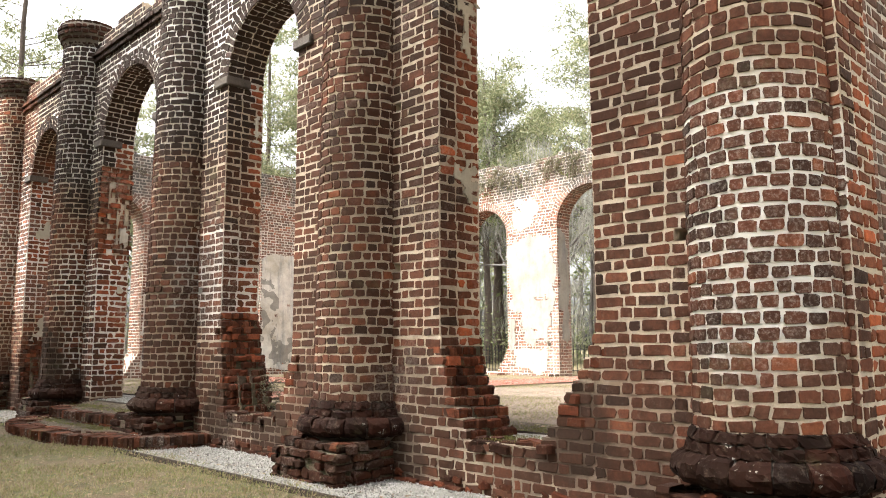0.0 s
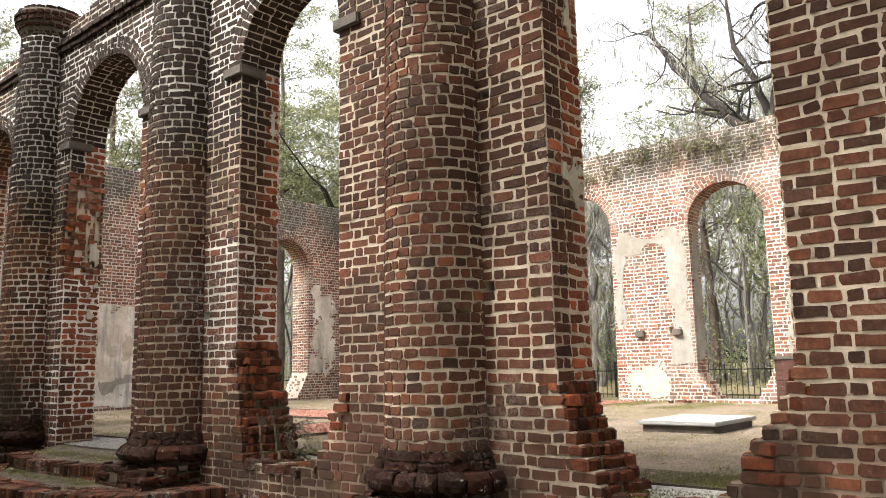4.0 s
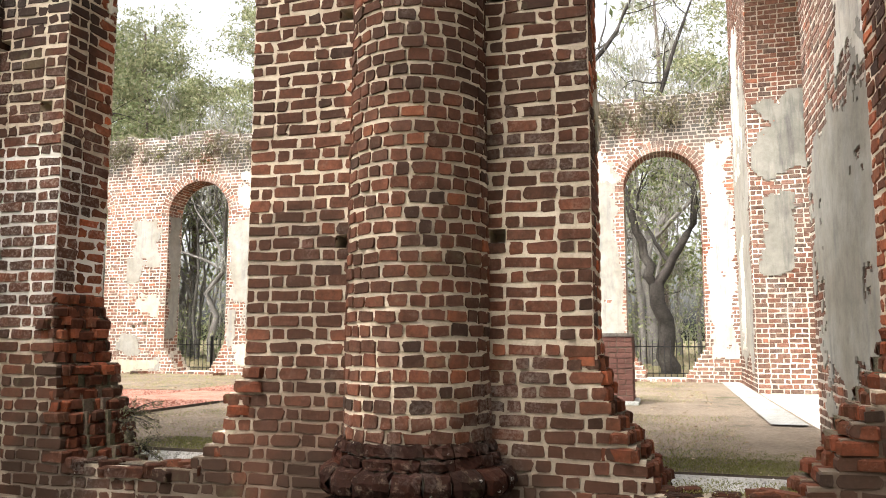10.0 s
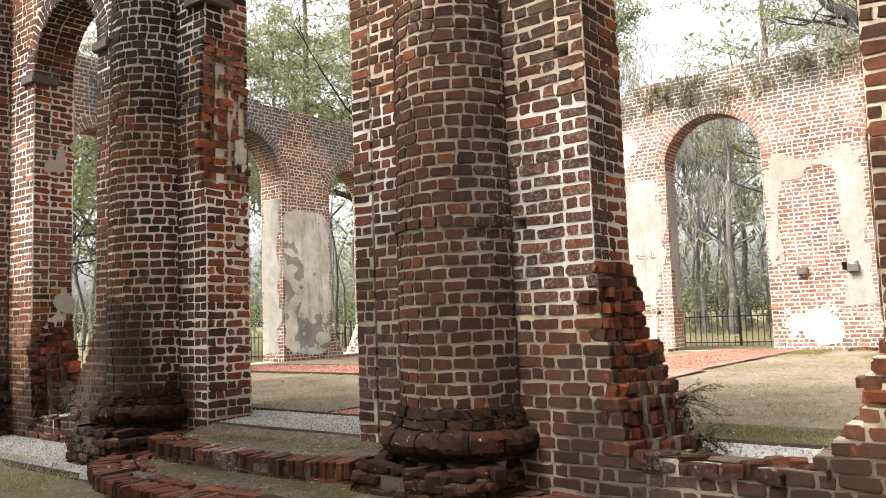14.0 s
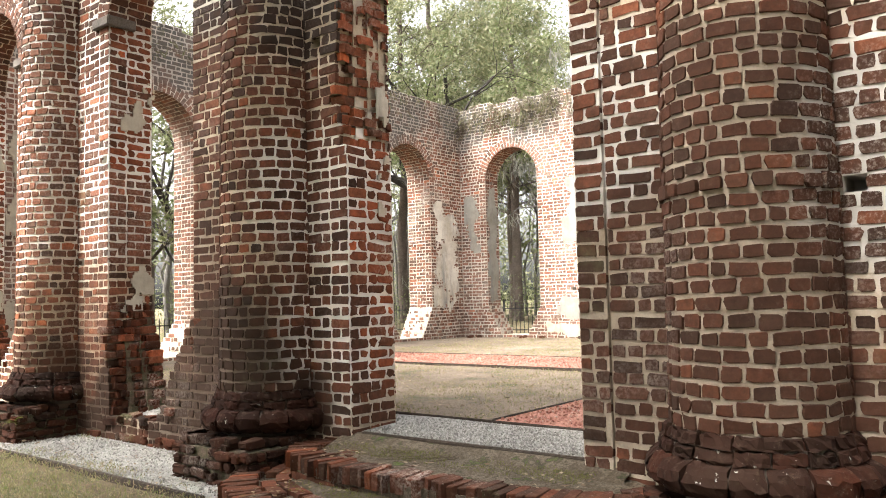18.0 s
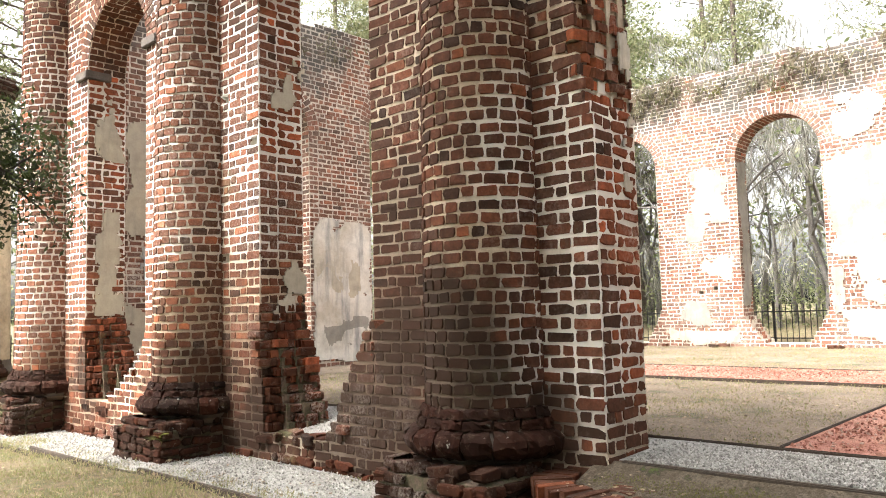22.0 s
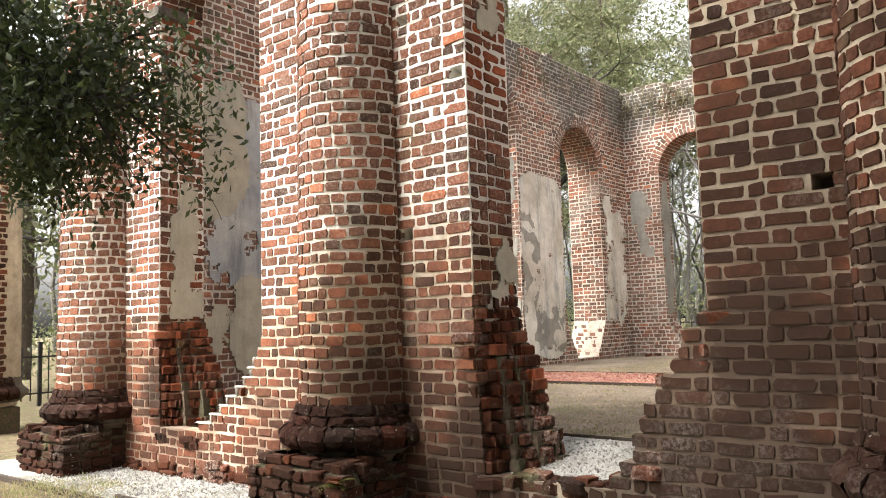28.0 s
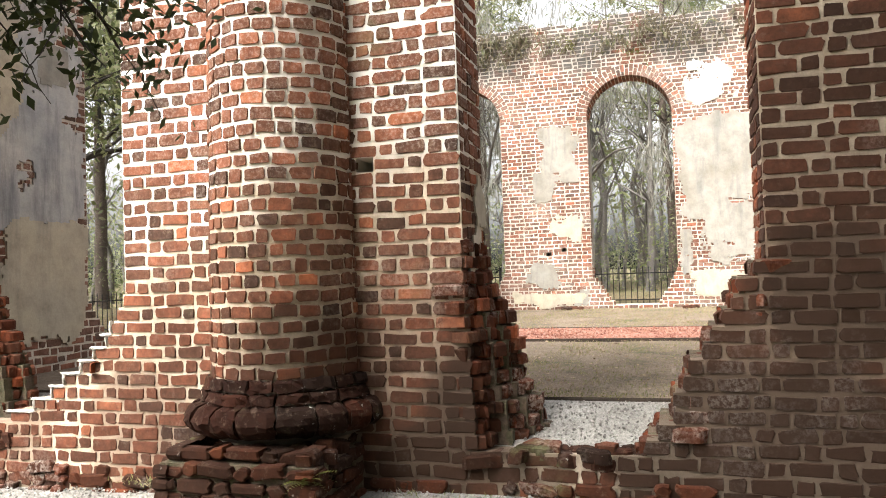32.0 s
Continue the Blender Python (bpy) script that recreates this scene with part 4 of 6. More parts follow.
def lathe(cx, cy, prof, segs, a0=-180, a1=180):
    v, q = [], []
    for i in range(segs + 1):
        t = radians(a0 + (a1 - a0) * i / segs)
        for r, z in prof:
            v.append((cx - r * math.cos(t), cy + r * math.sin(t), z))
    m = len(prof)
    for i in range(segs):
        for j in range(m - 1):
            q.append((i * m + j, (i + 1) * m + j, (i + 1) * m + j + 1, i * m + j + 1))
    return v, q


def ring(col, name, prof, n, rng, words):
    """A ring of n moulded bricks with open joints, each a part of the column."""
    cuts = np.linspace(-118, 118, n + 1) + rng.uniform(-3, 3, n + 1)
    m = len(prof) + 2
    for a0, a1 in zip(cuts, cuts[1:]):
        f = rng.uniform(0.982, 1.016)
        p = [(prof[0][0] - 0.12, prof[0][1])] + [(r * f * rng.uniform(0.992, 1.008), z) for r, z in prof] + [(prof[-1][0] - 0.12, prof[-1][1])]
        gap = 0.6
        v, q = lathe(0, 0, p, 5, a0 + gap, a1 - gap)
        v = [(a + rng.normal(0, 0.006), b + rng.normal(0, 0.006), c + rng.normal(0, 0.005)) for a, b, c in v]
        # the end bricks' edges are rubbed round, and both ends closed
        for side in (0, 5):
            for t in range(1, m - 1):
                x, y, z = v[side * m + t]
                v[side * m + t] = (x * 0.987, y * 0.987, z)
        for e in (0, 5):
            b = e * m
            q += [(b + t, b + t + 1, b + m - 2 - t, b + m - 1 - t) for t in range(m // 2 - 1)]
        child(name, mesh_quads(name, v, q, BRICK_BASE), col, words)


COLUMN_WORDS = [
    "eroded corner column of rounded red-brown bricks",
    "dark half-round brick column with a blackened base",
    "half-round brick column with a rounded red base moulding",
    "sooty half-round brick column standing beside the curved steps",
    "half-round brick column with orange courses and mossy base",
    "sunlit half-round brick column on a rough plinth",
]


def build_column(k, cy, cx=X_OUT, top=6.3, words="", group="engaged columns of the arcade wall"):
    col = thing("engaged_column", (cx, cy, 0), words, "brick column", group)
    bag, dark = Bag(), Bag()
    base = 0.55
    i0, i1 = int(base / COURSE), int(top / COURSE)
    for i in range(i0, i1 + 1):
        z = (i + 0.5) * COURSE
        ring_bricks(bag, 0, 0, column_radius(z), z, COURSE, i % 2, joint=0.0180 if k < 4 else 0.0200, proud=0.016 if k == 2 and abs(z - 1.85) < 0.07 else 0.0)
    prof = [(column_radius(0.3 + i * 0.3) - 0.006, 0.3 + i * 0.3) for i in range(int((top - 0.1) / 0.3) + 1)]
    v, q = lathe(0, 0, [(0.3, 0.0)] + prof + [(0.02, top + 0.05)], 30)
    child("shaft", mesh_quads("shaft", v, q, MORTAR, True), col, "lime-mortared core of the shaft")
    one, rest = split_bricks(bag, 250, 0.55, 3.3, V3(-1, 0, 0))
    SINGLE.append((one, col, V3(0, 0, 0)))
    tagged(child("brickwork", bag.brick_mesh("brickwork", rest, BRICK, jitter=0.0050, worn=0.009), col), kind="stuff")
    # capital: courses that step out and in again
    cap = Bag()
    for i, r in enumerate((0.415, 0.455, 0.50, 0.515, 0.47)):
        ring_bricks(cap, 0, 0, r, top + (i + 0.5) * COURSE, COURSE, i % 2, depth=0.12, half=180)
    v, q = lathe(0, 0, [(0.39, top - 0.05), (0.44, top + 0.12), (0.49, top + 0.2), (0.49, top + 0.35), (0.44, top + 0.42), (0.02, top + 0.44)], 24)
    capital = child("capital", mesh_quads("capital", v, q, MORTAR_DARK, True), col, "dark weathered moulded capital")
    tagged(child("brickwork", cap.brick_mesh("brickwork", cap.rows, BRICK_DARK, 0.010, 0.004, worn=0.016), capital), kind="stuff")
    # base: a hollow course, a round moulding, and a ruined square plinth
    rng = np.random.RandomState(40 + k)
    v, q = lathe(0, 0, [(0.3, 0.2), (0.45, 0.26), (0.51, 0.31), (0.562, 0.36), (0.562, 0.41), (0.51, 0.455), (0.48, 0.49), (0.466, 0.56), (0.452, 0.62), (0.3, 0.64)], 32)
    child("base_core", mesh_quads("base_core", v, q, MORTAR_JOINT, True), col)
    for prof in ([(0.523, 0.476), (0.520, 0.49), (0.514, 0.52), (0.506, 0.536)], [(0.502, 0.546), (0.498, 0.56), (0.486, 0.595), (0.476, 0.608)]):
        ring(col, "base_cove", prof, 12, rng, "dark hollow-moulded course of brick")
    ring(col, "base_moulding", [(0.495 + 0.115 * math.cos(radians(p)), 0.383 + 0.091 * math.sin(radians(p))) for p in (-80, -52, -25, 0, 25, 52, 80)], 12, rng, "black-stained rounded base moulding")
    foot = Bag()
    for i in range(7):
        z = -0.30 + (i + 0.5) * 0.082
        inset = 0.045 * max(0, i - 5) + rng.uniform(0, 0.012)
        x0, y0 = 0.69 - inset, 0.52 - inset
        for O, U, N, a, b in ((V3(-x0, 0, 0), V3(0, 1, 0), V3(-1, 0, 0), -y0, y0), (V3(0, -y0, 0), V3(1, 0, 0), V3(0, -1, 0), -x0, 0.0), (V3(0, y0, 0), V3(1, 0, 0), V3(0, 1, 0), -x0, 0.0)):
            for p, e in fill(a, b, i % 2):
                if rng.rand() < (0.22 if i > 5 else 0.03):
                    continue
                edge = min(abs(p - a), abs(e - b)) < 0.03
                foot.brick(O + U * ((p + e) / 2) + V3(0, 0, z + rng.normal(0, 0.006)) + N * rng.uniform(-0.016, 0.008), U * ((e - p) / 2) + V3(0, 0, rng.normal(0, 0.003)), V3(0, 0, 0.034 * rng.uniform(0.85, 1.08)), N + U * rng.normal(0, 0.04), 0.09, -0.025 if edge else 0.0)
    for i in range(26):
        p = V3(-rng.uniform(0.1, 0.6), rng.uniform(-0.45, 0.45), 0.255 + rng.uniform(-0.03, 0.012))
        t = rng.uniform(0, 3.14)
        foot.brick(p, V3(math.cos(t), math.sin(t), rng.normal(0, 0.08)) * rng.uniform(0.05, 0.1), V3(-math.sin(t), math.cos(t), 0) * 0.05, V3(rng.normal(0, 0.1), rng.normal(0, 0.1), 1), 0.07)
    v, q = lathe(0, 0, [(1.2, -0.4), (1.2, 0.1), (1.2, 0.185), (0.2, 0.235)], 4, -135, 225)
    v = [(max(-0.635, min(0.3, a)), max(-0.468, min(0.468, b)), c) for a, b, c in v]
    plinth = child("plinth", mesh_quads("plinth", v, q, EARTHY), col, "ruined square brick plinth with moss and lichen")
    tagged(child("plinth_brickwork", foot.brick_mesh("plinth_brickwork", foot.rows, BRICK_PLINTH, 0.010, 0.006, worn=0.02), plinth), kind="stuff")
    return col


for k, cy in enumerate(COLUMNS):
    build_column(k, cy, words=COLUMN_WORDS[k])
build_column(6, 25.7, cx=4.95, top=5.2, words="detached brick column beyond the corner of the ruin", group="far columns")

# ---- walls on the far side and at both ends ----
X_FAR, Y_SOUTH, Y_NORTH = 17.6, 3.1, 21.7
FAR = (V3(X_FAR, 0, 0), V3(0, 1, 0), V3(-1, 0, 0))
NORTH = (V3(0, Y_NORTH, 0), V3(1, 0, 0), V3(0, -1, 0))
SOUTH = (V3(0, Y_SOUTH, 0), V3(1, 0, 0), V3(0, 1, 0))
low = [(0.35, 0.42), (0.5, 0.36), (0.75, 0.2), (1.0, 0.07)]
low2 = [(0.35, 0.5), (0.55, 0.3), (0.85, 0.12)]
FAR_OPEN = [
    Opening(3.78, 5.42, 4.55, 0.36, low2, low),
    Opening(7.55, 9.32, 4.50, 0.36, low, low2),
    Opening(11.38, 13.55, 4.55, 0.30),
    Opening(15.45, 17.25, 4.45, 0.36, low, low2),
    Opening(19.20, 20.85, 4.55, 0.36, low, low),
]
bag = Bag()
build_wall(bag, FAR, 1.55, 22.5, FAR_OPEN, 0.2, ragged(6.62, 0.2, 3.0), 0.6, holes=[(18.2, 1.55), (17.85, 1.6), (13.9, 1.2), (9.9, 2.0)], broken=1.0)
far_wall = tagged(new("wall_east", bag.backing("wall_east", MORTAR_IN)), "bright arched brick wall with patches of white plaster", "wall", "", "structure")
tagged(child("brickwork", bag.brick_mesh("brickwork", bag.rows + bag.raw + bag.rough, BRICK_IN, 0.007, 0.004), far_wall), kind="stuff")

bag = Bag()
build_wall(bag, NORTH, 5.19, 17.6, [Opening(7.44, 9.1, 4.55, 0.36, low2, low2), Opening(10.6, 12.9, 4.85, 0.30), Opening(14.55, 16.24, 4.55, 0.36, low, low)],
           0.2, ragged(6.7, 0.12, 5.0), 0.8, ends=(False, False), broken=1.0)
north_wall = tagged(new("wall_north", bag.backing("wall_north", MORTAR_IN)), "brick end wall with arched windows and grey plaster", "wall", "", "structure")
tagged(child("brickwork", bag.brick_mesh("brickwork", bag.rows + bag.raw + bag.rough, BRICK_NORTH, 0.007, 0.004), north_wall), kind="stuff")

bag = Bag()
build_wall(bag, SOUTH, 5.19, 17.6, [Opening(8.6, 14.4, 5.4, 0.25)], 0.2, ragged(9.2, 0.2, 8.0), 1.5, ends=(False, False), back=True, broken=0.3)
south_wall = tagged(new("wall_south", bag.backing("wall_south", MORTAR_IN)), "tall brick front wall with a wide plastered arch", "wall", "", "structure")
tagged(child("brickwork", bag.brick_mesh("brickwork", bag.rows + bag.raw, BRICK_SOUTH, 0.007, 0.004), south_wall), kind="stuff")
bag = Bag()
build_wall(bag, NEAR, 1.55, 3.2, [], 6.2, ragged(9.0, 0.2, 9.0), THICK)
upper = child("corner_brickwork", bag.backing("corner_brickwork", MORTAR), arcade)
tagged(child("brickwork", bag.brick_mesh("brickwork", bag.rows + bag.raw, BRICK, jitter=0.0050, worn=0.009), upper), kind="stuff")

# plaster that still clings to the walls
P = "plaster_patch"
FAR_PATCHES = [
    (5.46, 7.20, 0.75, 5.25, PLASTER_WHITE, 1, 0.16), (5.5, 7.1, 4.7, 5.7, PLASTER_GREY, 26, 0.4), (6.9, 7.5, 0.6, 2.2, PLASTER_WHITE, 28, 0.25),
    (3.12, 3.74, 0.8, 5.6, PLASTER_GREY, 2, 0.12), (9.36, 9.95, 1.1, 4.4, PLASTER_WHITE, 3, 0.14), (9.6, 11.34, 3.9, 4.5, PLASTER_WHITE, 74, 0.16), (10.95, 11.36, 2.0, 4.2, PLASTER_WHITE, 75, 0.14),
    (9.9, 11.2, 0.4, 1.3, PLASTER_CREAM, 4, 0.25),
    (13.58, 15.44, 2.0, 4.45, PLASTER_WHITE, 6, 0.14), (13.7, 15.0, 1.1, 2.4, PLASTER_WHITE, 61, 0.22), (13.8, 15.3, 0.33, 1.15, PLASTER_CREAM, 7, 0.16),
    (14.0, 15.2, 4.35, 5.6, PLASTER_GREY, 8, 0.35), (15.05, 15.44, 0.9, 2.0, PLASTER_WHITE, 62, 0.12),
    (17.42, 18.45, 3.1, 4.5, PLASTER_WHITE, 9, 0.20), (17.95, 18.5, 2.6, 3.35, PLASTER_WHITE, 10, 0.14), (17.40, 18.15, 1.75, 2.5, PLASTER_CREAM, 11, 0.2),
    (17.9, 18.75, 0.75, 1.5, PLASTER_WHITE, 12, 0.26), (17.4, 19.15, 0.32, 0.72, PLASTER_CREAM, 13, 0.12), (17.3, 17.7, 0.34, 0.75, PLASTER_WHITE, 63, 0.1),
    (21.05, 21.6, 2.6, 4.2, PLASTER_WHITE, 14, 0.2),
]
for u0, u1, z0, z1, m, seed, rough in FAR_PATCHES:
    plaster(P, FAR, u0, u1, z0, z1, m, far_wall, seed, rough, hole=0.42, thick=0.013 + 0.0006 * (seed % 9))
for o in FAR_OPEN:
    G = (FAR[0] + V3(0, o.b, 0), V3(1, 0, 0), V3(0, -1, 0))
    plaster(P, G, 0.03, 0.56, 1.2, 4.5, PLASTER_WHITE, far_wall, 30 + o.a, 0.12)
NORTH_PATCHES = [
    (12.92, 14.53, 0.42, 4.15, PLASTER_GREY, 15, 0.07), (12.92, 13.6, 0.6, 3.6, PLASTER_WHITE, 70, 0.2), (13.3, 14.5, 0.5, 1.5, PLASTER_WHITE, 71, 0.22),
    (16.3, 17.5, 1.0, 4.0, PLASTER_GREY, 16, 0.3), (9.12, 10.57, 0.36, 3.04, PLASTER_GREY, 17, 0.06), (9.2, 10.3, 1.4, 2.3, PLASTER_CREAM, 72, 0.2), (9.3, 10.5, 0.6, 1.2, PLASTER_WHITE, 73, 0.2),
    (5.9, 7.42, 1.7, 4.25, PLASTER_SLATE, 18, 0.12), (6.25, 7.42, 0.55, 1.92, PLASTER_CREAM, 32, 0.10), (5.6, 6.56, 2.42, 4.4, PLASTER_CREAM, 43, 0.14), (5.3, 6.3, 0.6, 1.5, PLASTER_CREAM, 24, 0.25), (6.75, 7.2, 3.26, 3.74, PLASTER_WHITE, 54, 0.06),
]
for u0, u1, z0, z1, m, seed, rough in NORTH_PATCHES:
    plaster(P, NORTH, u0, u1, z0, z1, m, north_wall, seed, rough, hole=0.55 if rough > 0.1 else 0.34, thick=0.012 + 0.0011 * (seed % 11))
G = (NORTH[0] + V3(12.9, 0, 0), V3(0, 1, 0), V3(-1, 0, 0))
plaster(P, G, 0.03, 0.78, 0.4, 4.4, PLASTER_WHITE, north_wall, 19, 0.1)
plaster(P, SOUTH, 5.25, 8.5, 0.5, 3.6, PLASTER_WHITE, south_wall, 20, 0.45, hole=0.55)
plaster(P, SOUTH, 5.3, 7.0, 3.2, 5.2, PLASTER_GREY, south_wall, 66, 0.45, hole=0.5)
plaster(P, SOUTH, 14.45, 17.5, 0.6, 6.2, PLASTER_WHITE, south_wall, 21, 0.3, hole=0.3)
plaster(P, SOUTH, 15.2, 17.3, 4.4, 7.5, PLASTER_GREY, south_wall, 64, 0.5, thick=0.019)
plaster(P, SOUTH, 15.6, 17.0, 1.0, 3.2, PLASTER_GREY, south_wall, 65, 0.4, thick=0.021)
G = (SOUTH[0] + V3(14.4, 0, 0), V3(0, -1, 0), V3(-1, 0, 0))
# both patches are coloured dark for the shade under the soffit
plaster(P, G, 0.05, 1.45, 3.9, 5.6, PLASTER_ARCH_SHADE, south_wall, 22, 0.3)
plaster(P, G, 0.1, 0.75, 2.3, 3.8, PLASTER_ARCH_SHADE, south_wall, 23, 0.1)
# on the reveals of the arcade: (opening, side, from, to across the wall, bottom, top)
REVEALS = [(0, 1, 0.18, 0.54, 1.95, 4.45, PLASTER_CREAM), (1, 1, 0.30, 0.54, 3.6, 4.4, PLASTER_GREY), (2, 1, 0.34, 0.52, 1.9, 3.3, PLASTER_GREY),
           (3, 1, 0.14, 0.54, 3.25, 3.95, PLASTER_CREAM), (3, 1, 0.20, 0.54, 1.45, 2.2, PLASTER_CREAM), (3, 1, 0.1, 0.4, 1.15, 1.45, PLASTER_GREY),
           (4, 1, 0.1, 0.52, 3.35, 4.4, PLASTER_CREAM), (4, 1, 0.12, 0.52, 1.3, 2.75, PLASTER_CREAM)]
for i, (w, s, n0, n1, z0, z1, m) in enumerate(REVEALS):
    o = OPENINGS[w]
    G = (NEAR[0] + V3(0, o.b if s > 0 else o.a, 0), V3(1, 0, 0), V3(0, -s, 0))
    plaster(P, G, n0, n1, z0, z1, m, arcade, 50 + i, 0.2, step=0.02)

# ---- ground ----
def sheet(name, x0, x1, y0, y1, z, material, step, amp, seed, label, parent=None, kind="structure", rise=0.0, fall=False):
    nx, ny = max(1, int((x1 - x0) / step)), max(1, int((y1 - y0) / step))
    v = [(x0 + (x1 - x0) * i / nx, y0 + (y1 - y0) * j / ny, z + rise * i / nx + (lawn(y0 + (y1 - y0) * j / ny) if fall else 0) + amp * noise.noise((i * step * 1.1 + seed, j * step * 1.1, seed))) for i in range(nx + 1) for j in range(ny + 1)]
    q = [(i * (ny + 1) + j, (i + 1) * (ny + 1) + j, (i + 1) * (ny + 1) + j + 1, i * (ny + 1) + j + 1) for i in range(nx) for j in range(ny)]
    return tagged(child(name, mesh_quads(name, v, q, material, True), parent), label, kind=kind)


def ground_sheet():
    xs = np.concatenate([[-900, -200, -60, -25], np.arange(-12, 5.0, 0.25), [5.0, 10, 17.9], np.arange(18.6, 46, 1.0), [60, 120, 400, 900]])
    ys = np.concatenate([[-900, -200, -60, -25], np.arange(-10, 30, 0.3), [34, 40, 50, 70, 120, 400, 900]])
    v = [(x, y, (lawn(y) if x < 18 else 0.28) + 0.012 * noise.noise((x * 1.3, y * 1.3, 0)) - (0.07 if 3.6 < x < 4.8 and 0 < y < 23 else 0)) for x in xs for y in ys]
    m = len(ys)
    q = [(i * m + j, (i + 1) * m + j, (i + 1) * m + j + 1, i * m + j + 1) for i in range(len(xs) - 1) for j in range(m - 1)]
    return tagged(new("ground", mesh_quads("ground", v, q, GRASS, True)), "dry winter lawn with fallen leaves", "ground", "", "structure")


ground_sheet()
sheet("floor", 5.46, 17.62, 3.08, 21.72, 0.30, GRASS_IN, 0.3, 0.014, 3.0, "thin dry grass and leaf litter inside the ruin")
sheet("gravel_strip", 4.74, 5.46, 3.12, 20.7, 0.145, GRAVEL, 0.09, 0.010, 5.0, "pale gravel strip along the inner wall", rise=0.17)
sheet("gravel_bed", 3.64, 4.80, -2.0, 10.2, -0.02, GRAVEL, 0.12, 0.012, 6.0, "pale crushed-stone bed at the foot of the wall", fall=True)
sheet("gravel_bed", 3.64, 4.80, 12.8, 23.2, -0.02, GRAVEL, 0.12, 0.012, 7.0, "pale crushed-stone bed at the foot of the wall", fall=True)
sheet("threshold", 4.42, 4.70, 10.62, 13.05, 0.185, MOSS, 0.04, 0.024, 8.0, "mossy threshold of the doorway", rise=0.10)
sheet("door_gravel", 4.72, 5.47, 10.90, 12.92, 0.292, GRAVEL, 0.08, 0.010, 8.5, "pale gravel inside the doorway", rise=0.02)
for y0, y1, z in ((3.5, 4.7, 0.333), (7.4, 8.6, 0.333)):
    sheet("sill_moss", 4.66, 4.87, y0, y1, z, MOSS, 0.05, 0.02, y0, "mossy rubble on the broken sill")
sheet("moss_strip", 5.48, 6.3, 3.2, 9.0, 0.318, MOSS, 0.1, 0.012, 9.0, "mossy turf beside the gravel")


def edging(x0, x1, y0, y1, z):
    bm = bmesh.new()
    slab(bm, x0, x1, y0, y1, z - 0.15, z, 0.006)
    return part("edging", bm, EDGE, None)


for y0, y1 in ((-2.0, 9.3), (13.4, 17.0), (17.0, 19.5), (19.5, 23.2)):
    tagged(edging(3.605, 3.64, y0, y1, -0.04 + (lawn((y0 + y1) / 2) + 0.065)), "rusty dark edging strip beside the gravel", "edging", "edging strips", "structure")
tagged(edging(4.685, 4.725, 10.93, 12.88, 0.300), "dark weathered board across the doorway", "edging", "edging strips", "structure")
tagged(edging(5.462, 5.478, 3.1, 21.7, 0.335), "dark edging strip beside the inner gravel", "edging", "edging strips", "structure")

# ---- curved brick steps at the doorway ----
STEP_UNIT = unit_bricks(BRICK_STEP)


